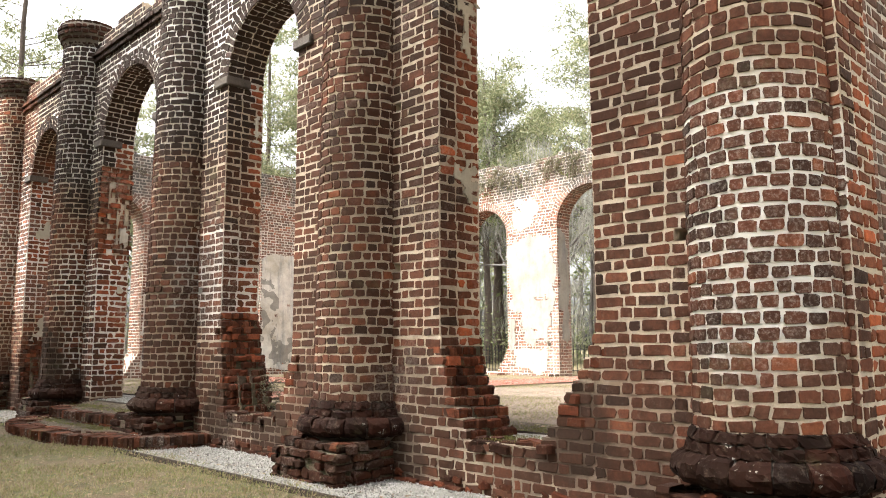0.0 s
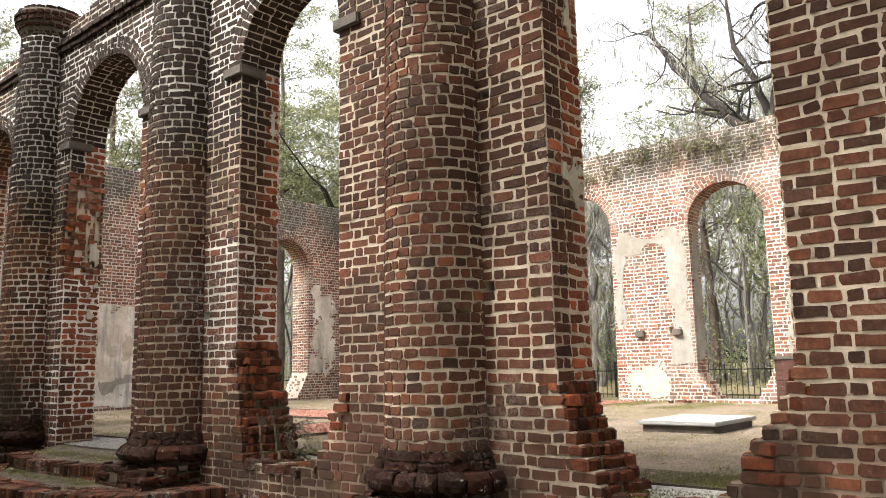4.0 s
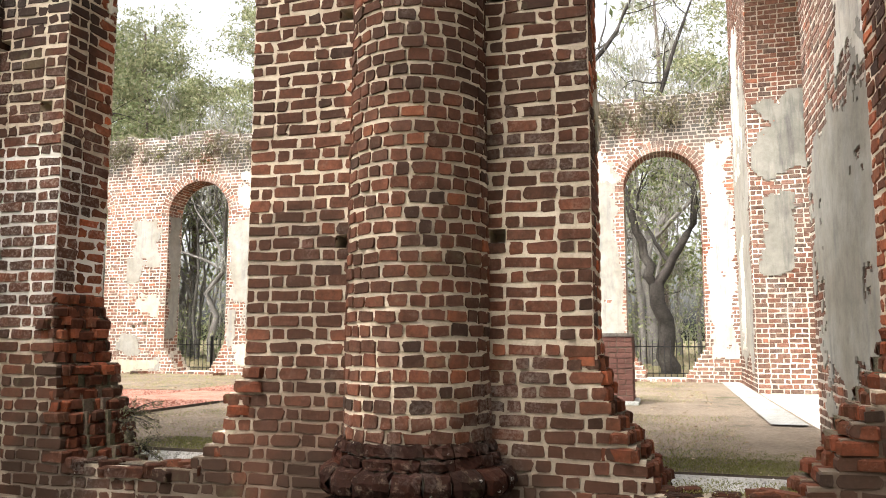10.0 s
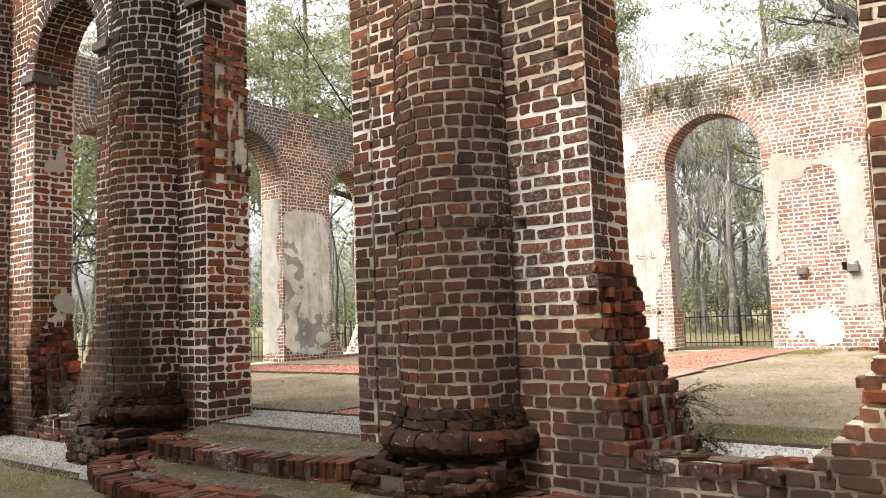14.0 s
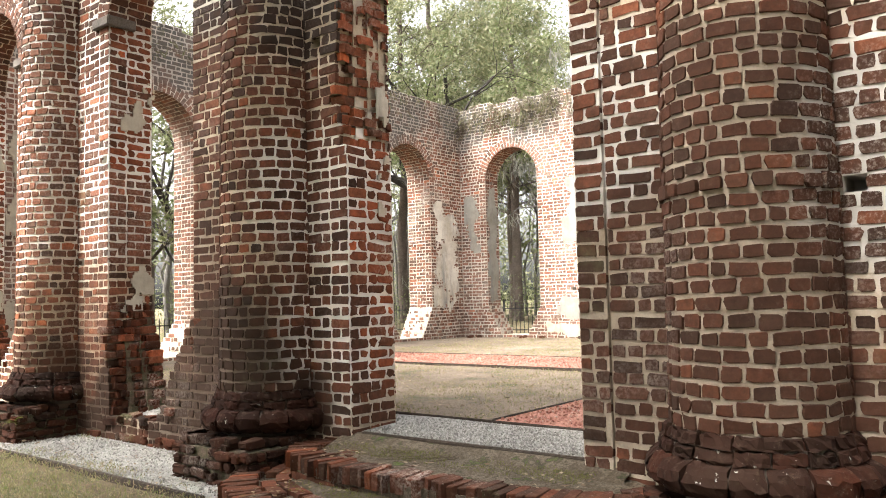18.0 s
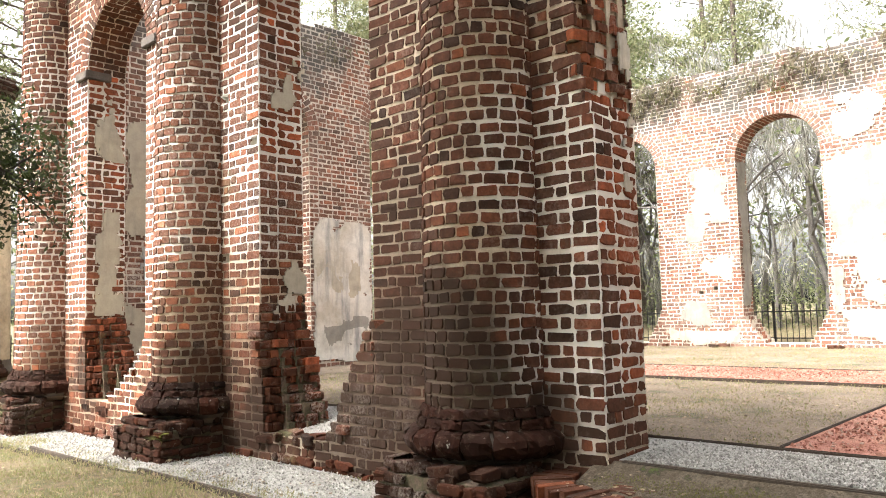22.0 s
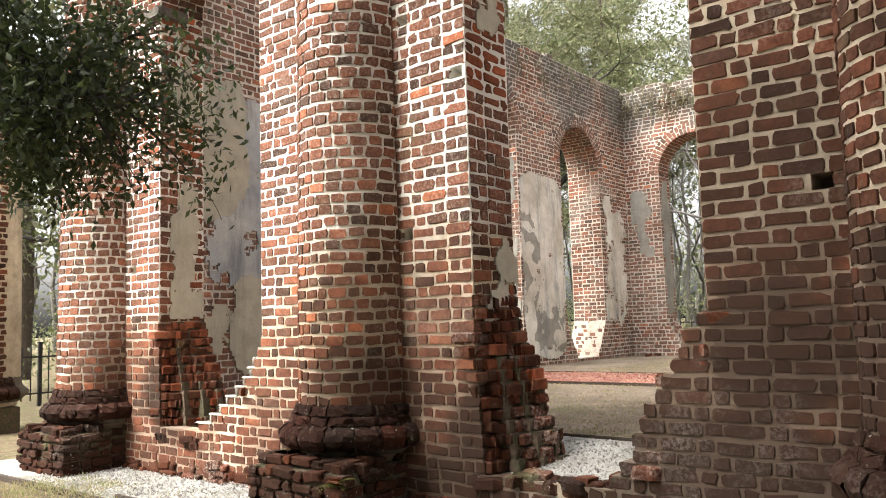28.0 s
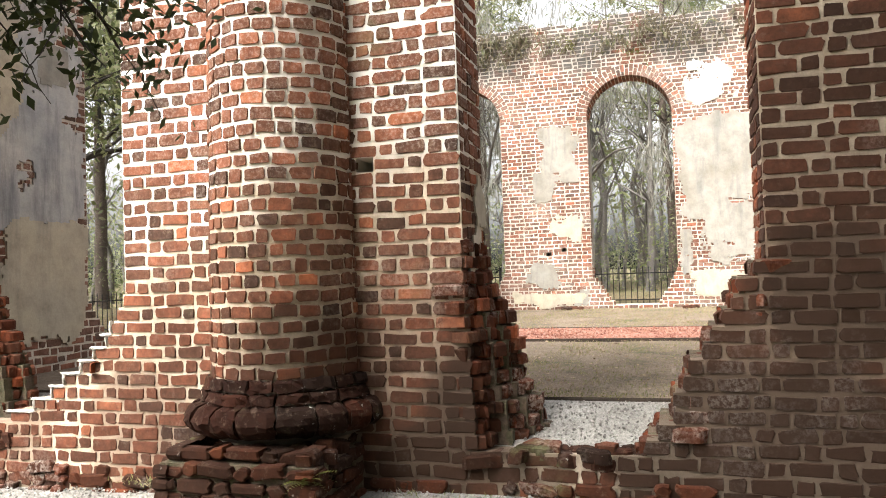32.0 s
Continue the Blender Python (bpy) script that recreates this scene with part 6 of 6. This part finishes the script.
def far_woods():
    """Thin trunks and undergrowth deep in the woods."""
    rng = np.random.RandomState(77)
    v, q, lv, lq = [], [], [], []
    for i in range(260):
        if i % 3:
            x, y = rng.uniform(30, 62), rng.uniform(-6, 52)
        else:
            x, y = rng.uniform(-6, 45), rng.uniform(36, 60)
        h = rng.uniform(7, 13)
        p = V3(x, y, 0)
        pts = [p + V3(rng.normal(0, 0.12) * i, rng.normal(0, 0.12) * i, h * i / 5) for i in range(6)]
        r = rng.uniform(0.06, 0.2)
        tube(v, q, pts, [r * (1.1 - 0.18 * i) for i in range(6)], 5)
        for k in range(7):
            a = rng.uniform(0, 6.28)
            b = pts[rng.randint(2, 6)]
            e = b + V3(math.cos(a) * 1.6, math.sin(a) * 1.6, rng.uniform(0.4, 2.2))
            tube(v, q, [b, (b + e) / 2 + rng.normal(0, 0.15, 3), e], [r * 0.35, r * 0.25, 0.012], 3)
            if rng.rand() < 0.3:
                leaves(lv, lq, e, 0.7, 26, 0.36, rng, 0.2, 0.4)
    for i in range(700):
        x, y = (rng.uniform(46, 74), rng.uniform(-15, 75)) if i % 3 else (rng.uniform(-20, 60), rng.uniform(52, 76))
        leaves(lv, lq, V3(x, y, rng.uniform(0.3, 11)), 1.2, 42, 0.42, rng, 0.0, 0.4)
    for i in range(1300):
        if i % 3:
            x, y = rng.uniform(24, 60), rng.uniform(-4, 50)
        else:
            x, y = rng.uniform(-6, 40), rng.uniform(30, 56)
        leaves(lv, lq, V3(x, y, rng.uniform(0.2, 1.6) ** 1.6 + 0.2), 0.7, 52, 0.14, rng, 0.0, 0.4)
    mv, mq = [], []
    for i in range(420):
        leaves(mv, mq, V3(rng.uniform(27, 55), rng.uniform(-2, 48), rng.uniform(1.5, 9)), 0.25, 10, 0.55, rng, 3.0, 0.07)
    w = tagged(new("far_woods", mesh_quads("far_woods", v, q, BARK_PALE, True)), "grey trunks of the winter woods around the ruin", "woods", "", "stuff")
    tagged(child("undergrowth", mesh_quads("undergrowth", lv, lq, LEAF_FAR), w, "green undergrowth and evergreen leaves"), kind="stuff")

    tagged(child("hanging_moss", mesh_quads("hanging_moss", mv, mq, SPANISH_MOSS), w), kind="stuff")


far_woods()


def woods_behind():
    """Woods across the lawn, never in view, added to cut the low sky light."""
    rng = np.random.RandomState(78)
    v, q, lv, lq = [], [], [], []
    for i in range(120):
        x, y = (rng.uniform(-30, -13), rng.uniform(-25, 45)) if i % 3 else (rng.uniform(-25, 30), rng.uniform(-34, -16))
        h = rng.uniform(10, 17)
        tube(v, q, [V3(x, y, 0), V3(x + rng.normal(0, 0.4), y, h / 2), V3(x, y + rng.normal(0, 0.6), h)], [0.22, 0.16, 0.05], 5)
        for k in range(9):
            leaves(lv, lq, V3(x, y, h * rng.uniform(0.25, 1.0)) + rng.normal(0, 1.1, 3), 0.9, 26, 0.75, rng, 0.1, 0.5)
        for k in range(3):
            leaves(lv, lq, V3(x, y, rng.uniform(0.5, 3)) + rng.normal(0, 1.2, 3), 0.8, 22, 0.6, rng, 0.1, 0.5)
    w = tagged(new("unseen_woods", mesh_quads("unseen_woods", v, q, BARK, True)), "unseen leafy woods across the lawn, added to cut sky light", "woods", "", "stuff")
    tagged(child("foliage", mesh_quads("foliage", lv, lq, LEAF_FAR), w), kind="stuff")


woods_behind()


# ---- the oaks over the walk: one bough in view, unseen crowns for shade ----
def great_oak(x, y, crown, low, seed, middle, reach):
    rng = np.random.RandomState(seed)
    t = thing("great_oak", (x, y, 0.0), "big evergreen oak over the walk, its unseen crown added for shade", "tree", "great oaks")
    v, q, tips = [], [], []
    tube(v, q, [V3(0, 0, -0.2), V3(0.1, 0, 1.0), V3(0.25, 0.1, 2.4), V3(0.3, 0.2, 3.6)], [0.75, 0.58, 0.52, 0.5], 12)
    for a, up, ln in ((-60, 2.6, 5.0), (-20, 2.8, 5), (20, 2.8, 5), (70, 2.4, 4.5), (150, 0.6, 6), (230, 0.7, 6), (-105, 0.9, 6.0), (110, 0.95, 5.5)):
        d = V3(math.cos(radians(a)), math.sin(radians(a)), up)
        limb(v, q, tips, V3(0.3, 0.2, 3.3), d / np.linalg.norm(d), ln, 0.24, 2, rng, 0.3, 0.06, 4)
    child("trunk", mesh_quads("trunk", v, q, BARK, True), t)
    lv, lq = [], []
    for p in tips:
        if p[0] + x > 0.6 or p[2] < 4.5:
            continue
        for _ in range(4):
            leaves(lv, lq, p + rng.normal(0, 0.5, 3), 0.3, 14, 0.17, rng, 0.2, 0.45)
    # leaf clumps above the view, placed to shade the wall
    for _ in range(crown):
        p = rng.normal(0, 1, 3)
        p = p / np.linalg.norm(p) * rng.uniform(0.25, 1.0) ** 0.4
        p = middle + p * reach
        if p[0] + x < 0.6 + max(0.0, p[2] - 6.5) * 0.9:
            leaves(lv, lq, p, 0.35, 13, 0.26, rng, 0.2, 0.5)
    if low:
        # a dense lower crown, kept out of view, added to block low sky light
        for _ in range(900):
            p = rng.normal(0, 1, 3)
            p = V3(0.9, 0.0, 5.4) + p / np.linalg.norm(p) * rng.uniform(0.2, 1.0) ** 0.4 * V3(2.4, 3.0, 2.0)
            if p[0] + x < 0.1:
                leaves(lv, lq, p, 0.35, 13, 0.24, rng, 0.2, 0.5)
    child("crown", mesh_quads("crown", lv, lq, LEAF), t)
    if not low:
        return
    # the bough that droops into view
    v, q, tips = [], [], []
    way = [V3(0.3, 0.2, 3.4), V3(2.7, 3.0, 4.7), V3(4.7, 4.5, 3.75), V3(5.4, 4.7, 2.9), V3(5.9, 4.3, 2.5)]
    tube(v, q, way, [0.22, 0.13, 0.07, 0.042, 0.015], 7)
    for k in range(50):
        s = rng.randint(2, 4) if k % 3 else 3
        b = way[s] + (way[min(s + 1, 4)] - way[s]) * rng.uniform(0, 1)
        d = V3(rng.uniform(-0.6, 0.7), rng.uniform(-0.9, 1.0), rng.uniform(-0.9, 0.8))
        limb(v, q, tips, b, d / np.linalg.norm(d), rng.uniform(0.35, 0.75), 0.016, 1, rng, 0.3, -0.1, 5, 5)
    bough = child("bough", mesh_quads("bough", v, q, BARK, True), t)
    lv, lq = [], []
    for p in tips:
        if p[2] > 1.98:
            leaves(lv, lq, p, 0.11, 24, 0.062, rng, 0.5, 0.42)
    child("leaf_spray", mesh_quads("leaf_spray", lv, lq, LEAF), bough, "dark glossy oak leaves")


great_oak(-3.2, 13.5, 750, True, 5, V3(2.9, 1.7, 8.2), V3(2.3, 3.6, 1.7))
# a second oak, never in view, added to shade the first piers
great_oak(-3.6, 4.6, 480, False, 6, V3(2.6, 0.6, 8.8), V3(3.0, 3.4, 2.0))

# ---- small growth and litter on the ground ----
def scatter(name, boxes, count, size, material, words, category, thin, up, spread=0.0, seed=1, gap=0.0):
    """Blades or leaves strewn in patches over boxes (x0, x1, y0, y1, z); up below 0: lying flat."""
    rng = np.random.RandomState(seed)
    area = np.array([(b[1] - b[0]) * (b[3] - b[2]) for b in boxes])
    pts = []
    for b, ar in zip(boxes, area):
        n = int(count * ar / area.sum())
        for x, y, lim in zip(rng.uniform(b[0], b[1], n), rng.uniform(b[2], b[3], n), rng.uniform(-0.5, 0.3, n)):
            if noise.noise((x * 0.9, y * 0.9, seed)) + 0.5 * noise.noise((x * 3.1, y * 3.1, seed)) > lim + gap:
                pts.append((x, y, b[4]))
    c = np.repeat(np.array(pts), 3, 0)
    m = len(c)
    c = c + rng.normal(0, 1, (m, 3)) * spread * V3(1, 1, 0.3)
    d = rng.normal(0, 1, (m, 3))
    d[:, 2] += up
    d /= np.linalg.norm(d, axis=1)[:, None]
    side = rng.normal(0, 1, (m, 3))
    if up < 0:
        d[:, 2] *= 0.12
        side = V3(0, 0, 1) + rng.normal(0, 0.25, (m, 3))
    else:
        d[:, 2] = np.abs(d[:, 2])
    s = np.cross(d, side)
    s /= np.linalg.norm(s, axis=1)[:, None] + 1e-9
    ln = size * rng.uniform(0.6, 1.3, (m, 1))
    v = np.stack([c, c + d * ln * 0.5 + s * ln * thin * 0.5, c + d * ln, c + d * ln * 0.5 - s * ln * thin * 0.5], 1).reshape(-1, 3)
    return tagged(new(name, mesh_quads(name, v, np.arange(m * 4).reshape(-1, 4), material)), words, category, "", "stuff")


scatter("lawn_grass", [(1.0, 3.6, 3.5, 11.5, -0.065), (1.0, 3.6, 13.2, 18.0, -0.065), (1.4, 3.6, 18.0, 21.0, -0.15)], 42000, 0.042, GRASS_BLADE, "short dry grass of the lawn", "grass", 0.12, 1.6, 0.02, 3)
scatter("inner_grass", [(5.5, 9.7, 3.9, 10.6, 0.305), (5.5, 9.7, 12.3, 20.0, 0.305), (11.7, 17.3, 4.0, 20.0, 0.305)], 52000, 0.026, GRASS_BLADE, "thin dry grass inside the ruin", "grass", 0.22, 1.4, 0.03, 4)
scatter("fallen_leaves", [(1.0, 3.6, 3.5, 18.0, -0.05), (3.65, 4.2, 4.0, 17.5, -0.07), (5.5, 17.4, 3.9, 21.0, 0.32), (4.05, 4.7, 10.7, 13.0, 0.25), (3.5, 4.0, 10.0, 12.9, 0.085)], 9000, 0.045, LITTER, "brown fallen leaves", "leaf litter", 0.5, -0.3, 0.03, 5)
scatter("step_moss", [(4.25, 4.62, 10.8, 12.9, 0.238), (3.75, 4.0, 10.2, 12.8, 0.072), (5.5, 6.2, 3.3, 8.8, 0.32), (4.7, 5.15, 3.6, 4.6, 0.34), (4.7, 5.15, 7.5, 8.5, 0.34)], 16000, 0.015, GREEN, "moss tufts on the steps and turf", "moss", 0.3, 1.4, 0.014, 6)

scatter("gravel_weeds", [(3.62, 3.95, 3.0, 9.2, -0.085), (3.62, 3.95, 13.5, 18.2, -0.09), (3.62, 4.1, 18.2, 21.5, -0.18), (4.5, 4.64, 15.0, 19.0, -0.1)], 5000, 0.04, GRASS_BLADE, "thin grass creeping into the gravel bed", "grass", 0.14, 1.3, 0.03, 13, 0.25)
scatter("green_turf", [(5.5, 6.6, 3.3, 4.6, 0.325), (5.5, 6.0, 7.4, 9.0, 0.325), (14.5, 17.3, 8.3, 9.2, 0.32), (15.0, 17.4, 10.0, 10.7, 0.32), (5.5, 5.9, 12.4, 13.6, 0.32), (5.5, 5.8, 14.0, 17.0, 0.32)], 9000, 0.022, GREEN, "fresh green turf in patches along the gravel", "grass", 0.2, 1.2, 0.03, 9)


def chips(name, boxes, count, words, seed, material, small=0.004, large=0.010):
    rng = np.random.RandomState(seed)
    area = [(b[1] - b[0]) * (b[3] - b[2]) for b in boxes]
    v, t = [], []
    for b, ar in zip(boxes, area):
        n = int(count * ar / sum(area))
        c = np.stack([rng.uniform(b[0], b[1], n), rng.uniform(b[2], b[3], n), b[4] + b[5] * 0 + rng.uniform(-0.004, 0.006, n)], 1)
        c[:, 2] += b[5] * (c[:, 0] - b[0]) / (b[1] - b[0])
        s = rng.uniform(small, large, (n, 1))
        for ax in (0, 1, 2):
            for sg in (1, -1):
                o = np.zeros((n, 3))
                o[:, ax] = sg
                v.append((c + (o + rng.normal(0, 0.3, (n, 3))) * s)[:, None])
    k = len(v) // 6
    out, tri, base = [], [], 0
    for j in range(k):
        p = np.concatenate(v[j * 6:(j + 1) * 6], 1)
        n = len(p)
        f = np.array([(0, 2, 4), (2, 1, 4), (1, 3, 4), (3, 0, 4), (2, 0, 5), (1, 2, 5), (3, 1, 5), (0, 3, 5)])
        tri.append((base + np.arange(n)[:, None, None] * 6 + f[None]).reshape(-1, 3))
        out.append(p.reshape(-1, 3))
        base += n * 6
    return tagged(new(name, mesh_quads(name, np.concatenate(out), np.concatenate(tri), material)), words, "gravel", "", "stuff")


chips("gravel_chips", [(4.74, 5.44, 10.95, 12.88, 0.295, 0.012), (3.66, 4.62, 2.0, 9.2, -0.08, 0.0), (3.66, 4.62, 13.4, 17.2, -0.08, 0.0), (3.66, 4.62, 19.4, 21.6, -0.19, 0.0), (3.66, 4.62, 17.2, 18.3, -0.11, 0.0), (3.66, 4.62, 18.3, 19.4, -0.165, 0.0), (4.80, 5.44, 3.2, 20.6, 0.162, 0.152)], 34000, "loose chips of pale crushed stone", 8, PEBBLE, 0.004, 0.010)
chips("gravel_chips", [(4.74, 5.44, 10.95, 12.88, 0.297, 0.012)], 7000, "loose chips of pale crushed stone in the doorway", 28, PEBBLE, 0.005, 0.010)
chips("brick_chips", [(5.5, 9.78, 10.67, 12.18, 0.331, 0.0), (11.62, 17.4, 10.85, 12.5, 0.331, 0.0), (9.85, 11.55, 12.3, 20.5, 0.331, 0.0)], 15000, "loose chips of crushed red brick on the walks", 18, BRICK_CHIP, 0.006, 0.015)


def fern(x, y, z, size, count, words, seed):
    rng = np.random.RandomState(seed)
    v, q = [], []
    for k in range(count):
        a, ln = rng.uniform(0, 6.28), size * rng.uniform(0.6, 1.2)
        d = V3(math.cos(a), math.sin(a), rng.uniform(0.3, 1.1))
        for t in np.linspace(0.15, 1, 9):
            c = d * ln * t - V3(0, 0, 0.5 * ln * t * t)
            for s in (-1, 1):
                side = V3(-math.sin(a), math.cos(a), -0.2) * s * ln * 0.22 * (1.15 - t)
                k0 = len(v)
                w = d * ln * 0.05
                v += [c - w, c + side - w * 0.2, c + side + w * 0.6, c + w]
                q.append((k0, k0 + 1, k0 + 2, k0 + 3))
    ob = new("fern", mesh_quads("fern", v, q, GREEN))
    ob.location = (x, y, z)
    return tagged(ob, words, "fern", "ferns on the masonry")


fern(4.0, 17.35, 0.12, 0.13, 16, "small green fern growing on the column base", 1)
fern(4.02, 18.0, -0.08, 0.1, 10, "small green fern growing beside the gravel", 2)
def weed(x, y, z, size, count, words, seed):
    """A straggling dry weed: thin arching stems with a few small leaves."""
    rng = np.random.RandomState(seed)
    w = thing("weed", (x, y, z), words, "weed")
    lv, lq = [], []
    for k in range(count):
        v, q = [], []
        a, ln = rng.uniform(3.4, 6.0), size * rng.uniform(0.5, 1.2)
        d = V3(math.cos(a) * 0.6, math.sin(a), rng.uniform(-0.1, 1.0))
        pts = [d * ln * t - V3(0, 0, 0.55 * ln * t * t) + rng.normal(0, 0.012, 3) * t for t in (0, 0.3, 0.6, 0.85, 1.0)]
        tube(v, q, pts, [0.003, 0.0025, 0.002, 0.0018, 0.001], 4)
        child("stem", mesh_quads("stem", v, q, BARK), w)
        for p in pts[1:]:
            leaves(lv, lq, p, 0.012, 5, 0.028, rng, 0.2, 0.4)
    tagged(child("foliage", mesh_quads("foliage", lv, lq, DEAD), w), kind="stuff")


weed(5.12, 8.52, 0.60, 0.30, 26, "straggling brown weed hanging from the broken pier foot", 3)
weed(5.10, 8.36, 0.38, 0.22, 16, "straggling brown weed hanging from the broken pier foot", 4)

# ---- white mortar on the steps of a broken edge ----
def mortar_caps(o, z0, z1, words, seed):
    """Thick pale mortar on the tread of each course of a stepped break."""
    rng = np.random.RandomState(seed)
    t = thing("mortar_bed", (X_OUT, o.a, 0), words, "mortar")
    k0, k1 = int((z0 - OPENINGS_BASE) / COURSE), int((z1 - OPENINGS_BASE) / COURSE)
    for k in range(k0, k1):
        zt = OPENINGS_BASE + (k + 1) * COURSE
        a, b = o.flare(o.fa, zt + COURSE / 2), o.flare(o.fa, zt - COURSE / 2)
        bm = bmesh.new()
        w = max(0.06, b - a) + 0.03
        bmesh.ops.create_icosphere(bm, subdivisions=3, radius=1.0)
        for q in bm.verts:
            n = 1 + 0.35 * noise.noise(q.co * 2.3 + Vector((k, seed, 0)))
            q.co = Vector((0.01 + q.co.x * 0.022 * n, a + w / 2 + max(-0.8, min(0.8, q.co.y)) * w * 0.62 * n, zt - 0.006 + q.co.z * 0.011 * n))
        part("mortar", bm, LIME_WHITE, t)
        bm = bmesh.new()
        bmesh.ops.create_icosphere(bm, subdivisions=3, radius=1.0)
        for q in bm.verts:
            n = 1 + 0.35 * noise.noise(q.co * 2.3 + Vector((k, seed, 5)))
            q.co = Vector((0.01 + q.co.x * 0.02 * n, a + 0.006 + q.co.y * 0.010 * n, zt + COURSE / 2 + max(-0.85, min(0.85, q.co.z)) * 0.046 * n))
        part("mortar", bm, LIME_WHITE, t)


OPENINGS_BASE = -0.1 - 2 * COURSE
LIME_WHITE = patch_material("white lime mortar", [(0.40, 0.37, 0.32), (0.58, 0.55, 0.50), (0.66, 0.63, 0.58)], 9.0, 0.95, 0.01, 70)
mortar_caps(OPENINGS[4], 0.28, 0.88, "thick white mortar clinging to the stepped break", 3)

# ---- weeds on the wall tops ----
rng = np.random.RandomState(17)
lv, lq = [], []
for i in range(430):
    y = rng.choice([4.2, 6.0, 8.6, 10.4, 13.0, 16.2, 19.0, 20.6]) + rng.normal(0, 0.7) if i % 3 else rng.uniform(3.2, 21.6)
    y = min(21.6, max(3.2, y))
    leaves(lv, lq, V3(X_FAR - 0.03, y, rng.uniform(6.0, 6.65)), 0.09, 14, 0.25, rng, 1.5, 0.12)
for i in range(90):
    leaves(lv, lq, V3(rng.uniform(5.3, 17.5), Y_NORTH - 0.02, rng.uniform(6.1, 6.75)), 0.08, 14, 0.18, rng, 1.2, 0.14)
tagged(new("wall_weeds", mesh_quads("wall_weeds", lv, lq, DEAD)), "dry ferns and moss hanging from the wall tops", "weeds", "", "stuff")

# ---- loose bricks lying on the broken sills ----
rng = np.random.RandomState(23)
for x, y, z, n in ((4.74, 4.1, 0.325, 3), (4.74, 8.0, 0.325, 3), (4.72, 15.9, 0.155, 3), (4.74, 19.9, 0.155, 4), (4.72, 16.25, 0.155, 2)):
    for k in range(n):
        ob = new("loose_brick", STEP_UNIT[rng.randint(16)])
        a = math.radians(90 + rng.normal(0, 14))
        sx, sy, sz = rng.choice([0.22, 0.13, 0.1]), 0.105, 0.065
        m = pose(x + rng.uniform(-0.015, 0.03), y + rng.uniform(-0.3, 0.3), z + sz - 0.02, rng.normal(0, 5), rng.normal(0, 5), math.degrees(a))
        ob.matrix_world = m @ Matrix.Diagonal((sx, sy, sz, 1))
        tagged(ob, "broken red brick lying on the sill", "brick", "loose bricks on the sills")

for k in range(22):
    y = (15.2, 17.5, 19.2, 9.5, 7.4, 5.5, 13.7, 20.9)[k % 8] + rng.uniform(-0.35, 0.35)
    ob = new("loose_brick", UNIT[rng.randint(16)])
    sx, sy, sz = rng.choice([0.21, 0.14, 0.1]), 0.105, 0.06
    m = pose(17.35 + rng.uniform(-0.3, 0.15), y, 0.31 + sz - 0.006, rng.normal(0, 6), rng.normal(0, 6), rng.uniform(0, 360))
    ob.matrix_world = m @ Matrix.Diagonal((sx, sy, sz, 1))
    tagged(ob, "broken brick lying at the foot of the far wall", "brick", "fallen bricks by the far wall")
lv, lq = [], []
for y, z in ((4.4, 6.2), (8.3, 6.0), (8.9, 6.3), (13.2, 6.2), (16.0, 5.9), (17.6, 6.1), (19.6, 6.0), (20.2, 6.2), (11.2, 6.3)):
    for _ in range(5):
        leaves(lv, lq, V3(X_FAR - 0.04, y, z) + rng.normal(0, 0.1, 3) * V3(0.2, 1.4, 1), 0.05, 16, 0.11, rng, 0.8, 0.2)
tagged(new("wall_ferns", mesh_quads("wall_ferns", lv, lq, GREEN)), "green ferns rooted in the joints under the wall top", "weeds", "", "stuff")

# ---- bricks that are objects of their own ----
for rows, parent, *more in SINGLE:
    loose_bricks(rows, parent, *more)
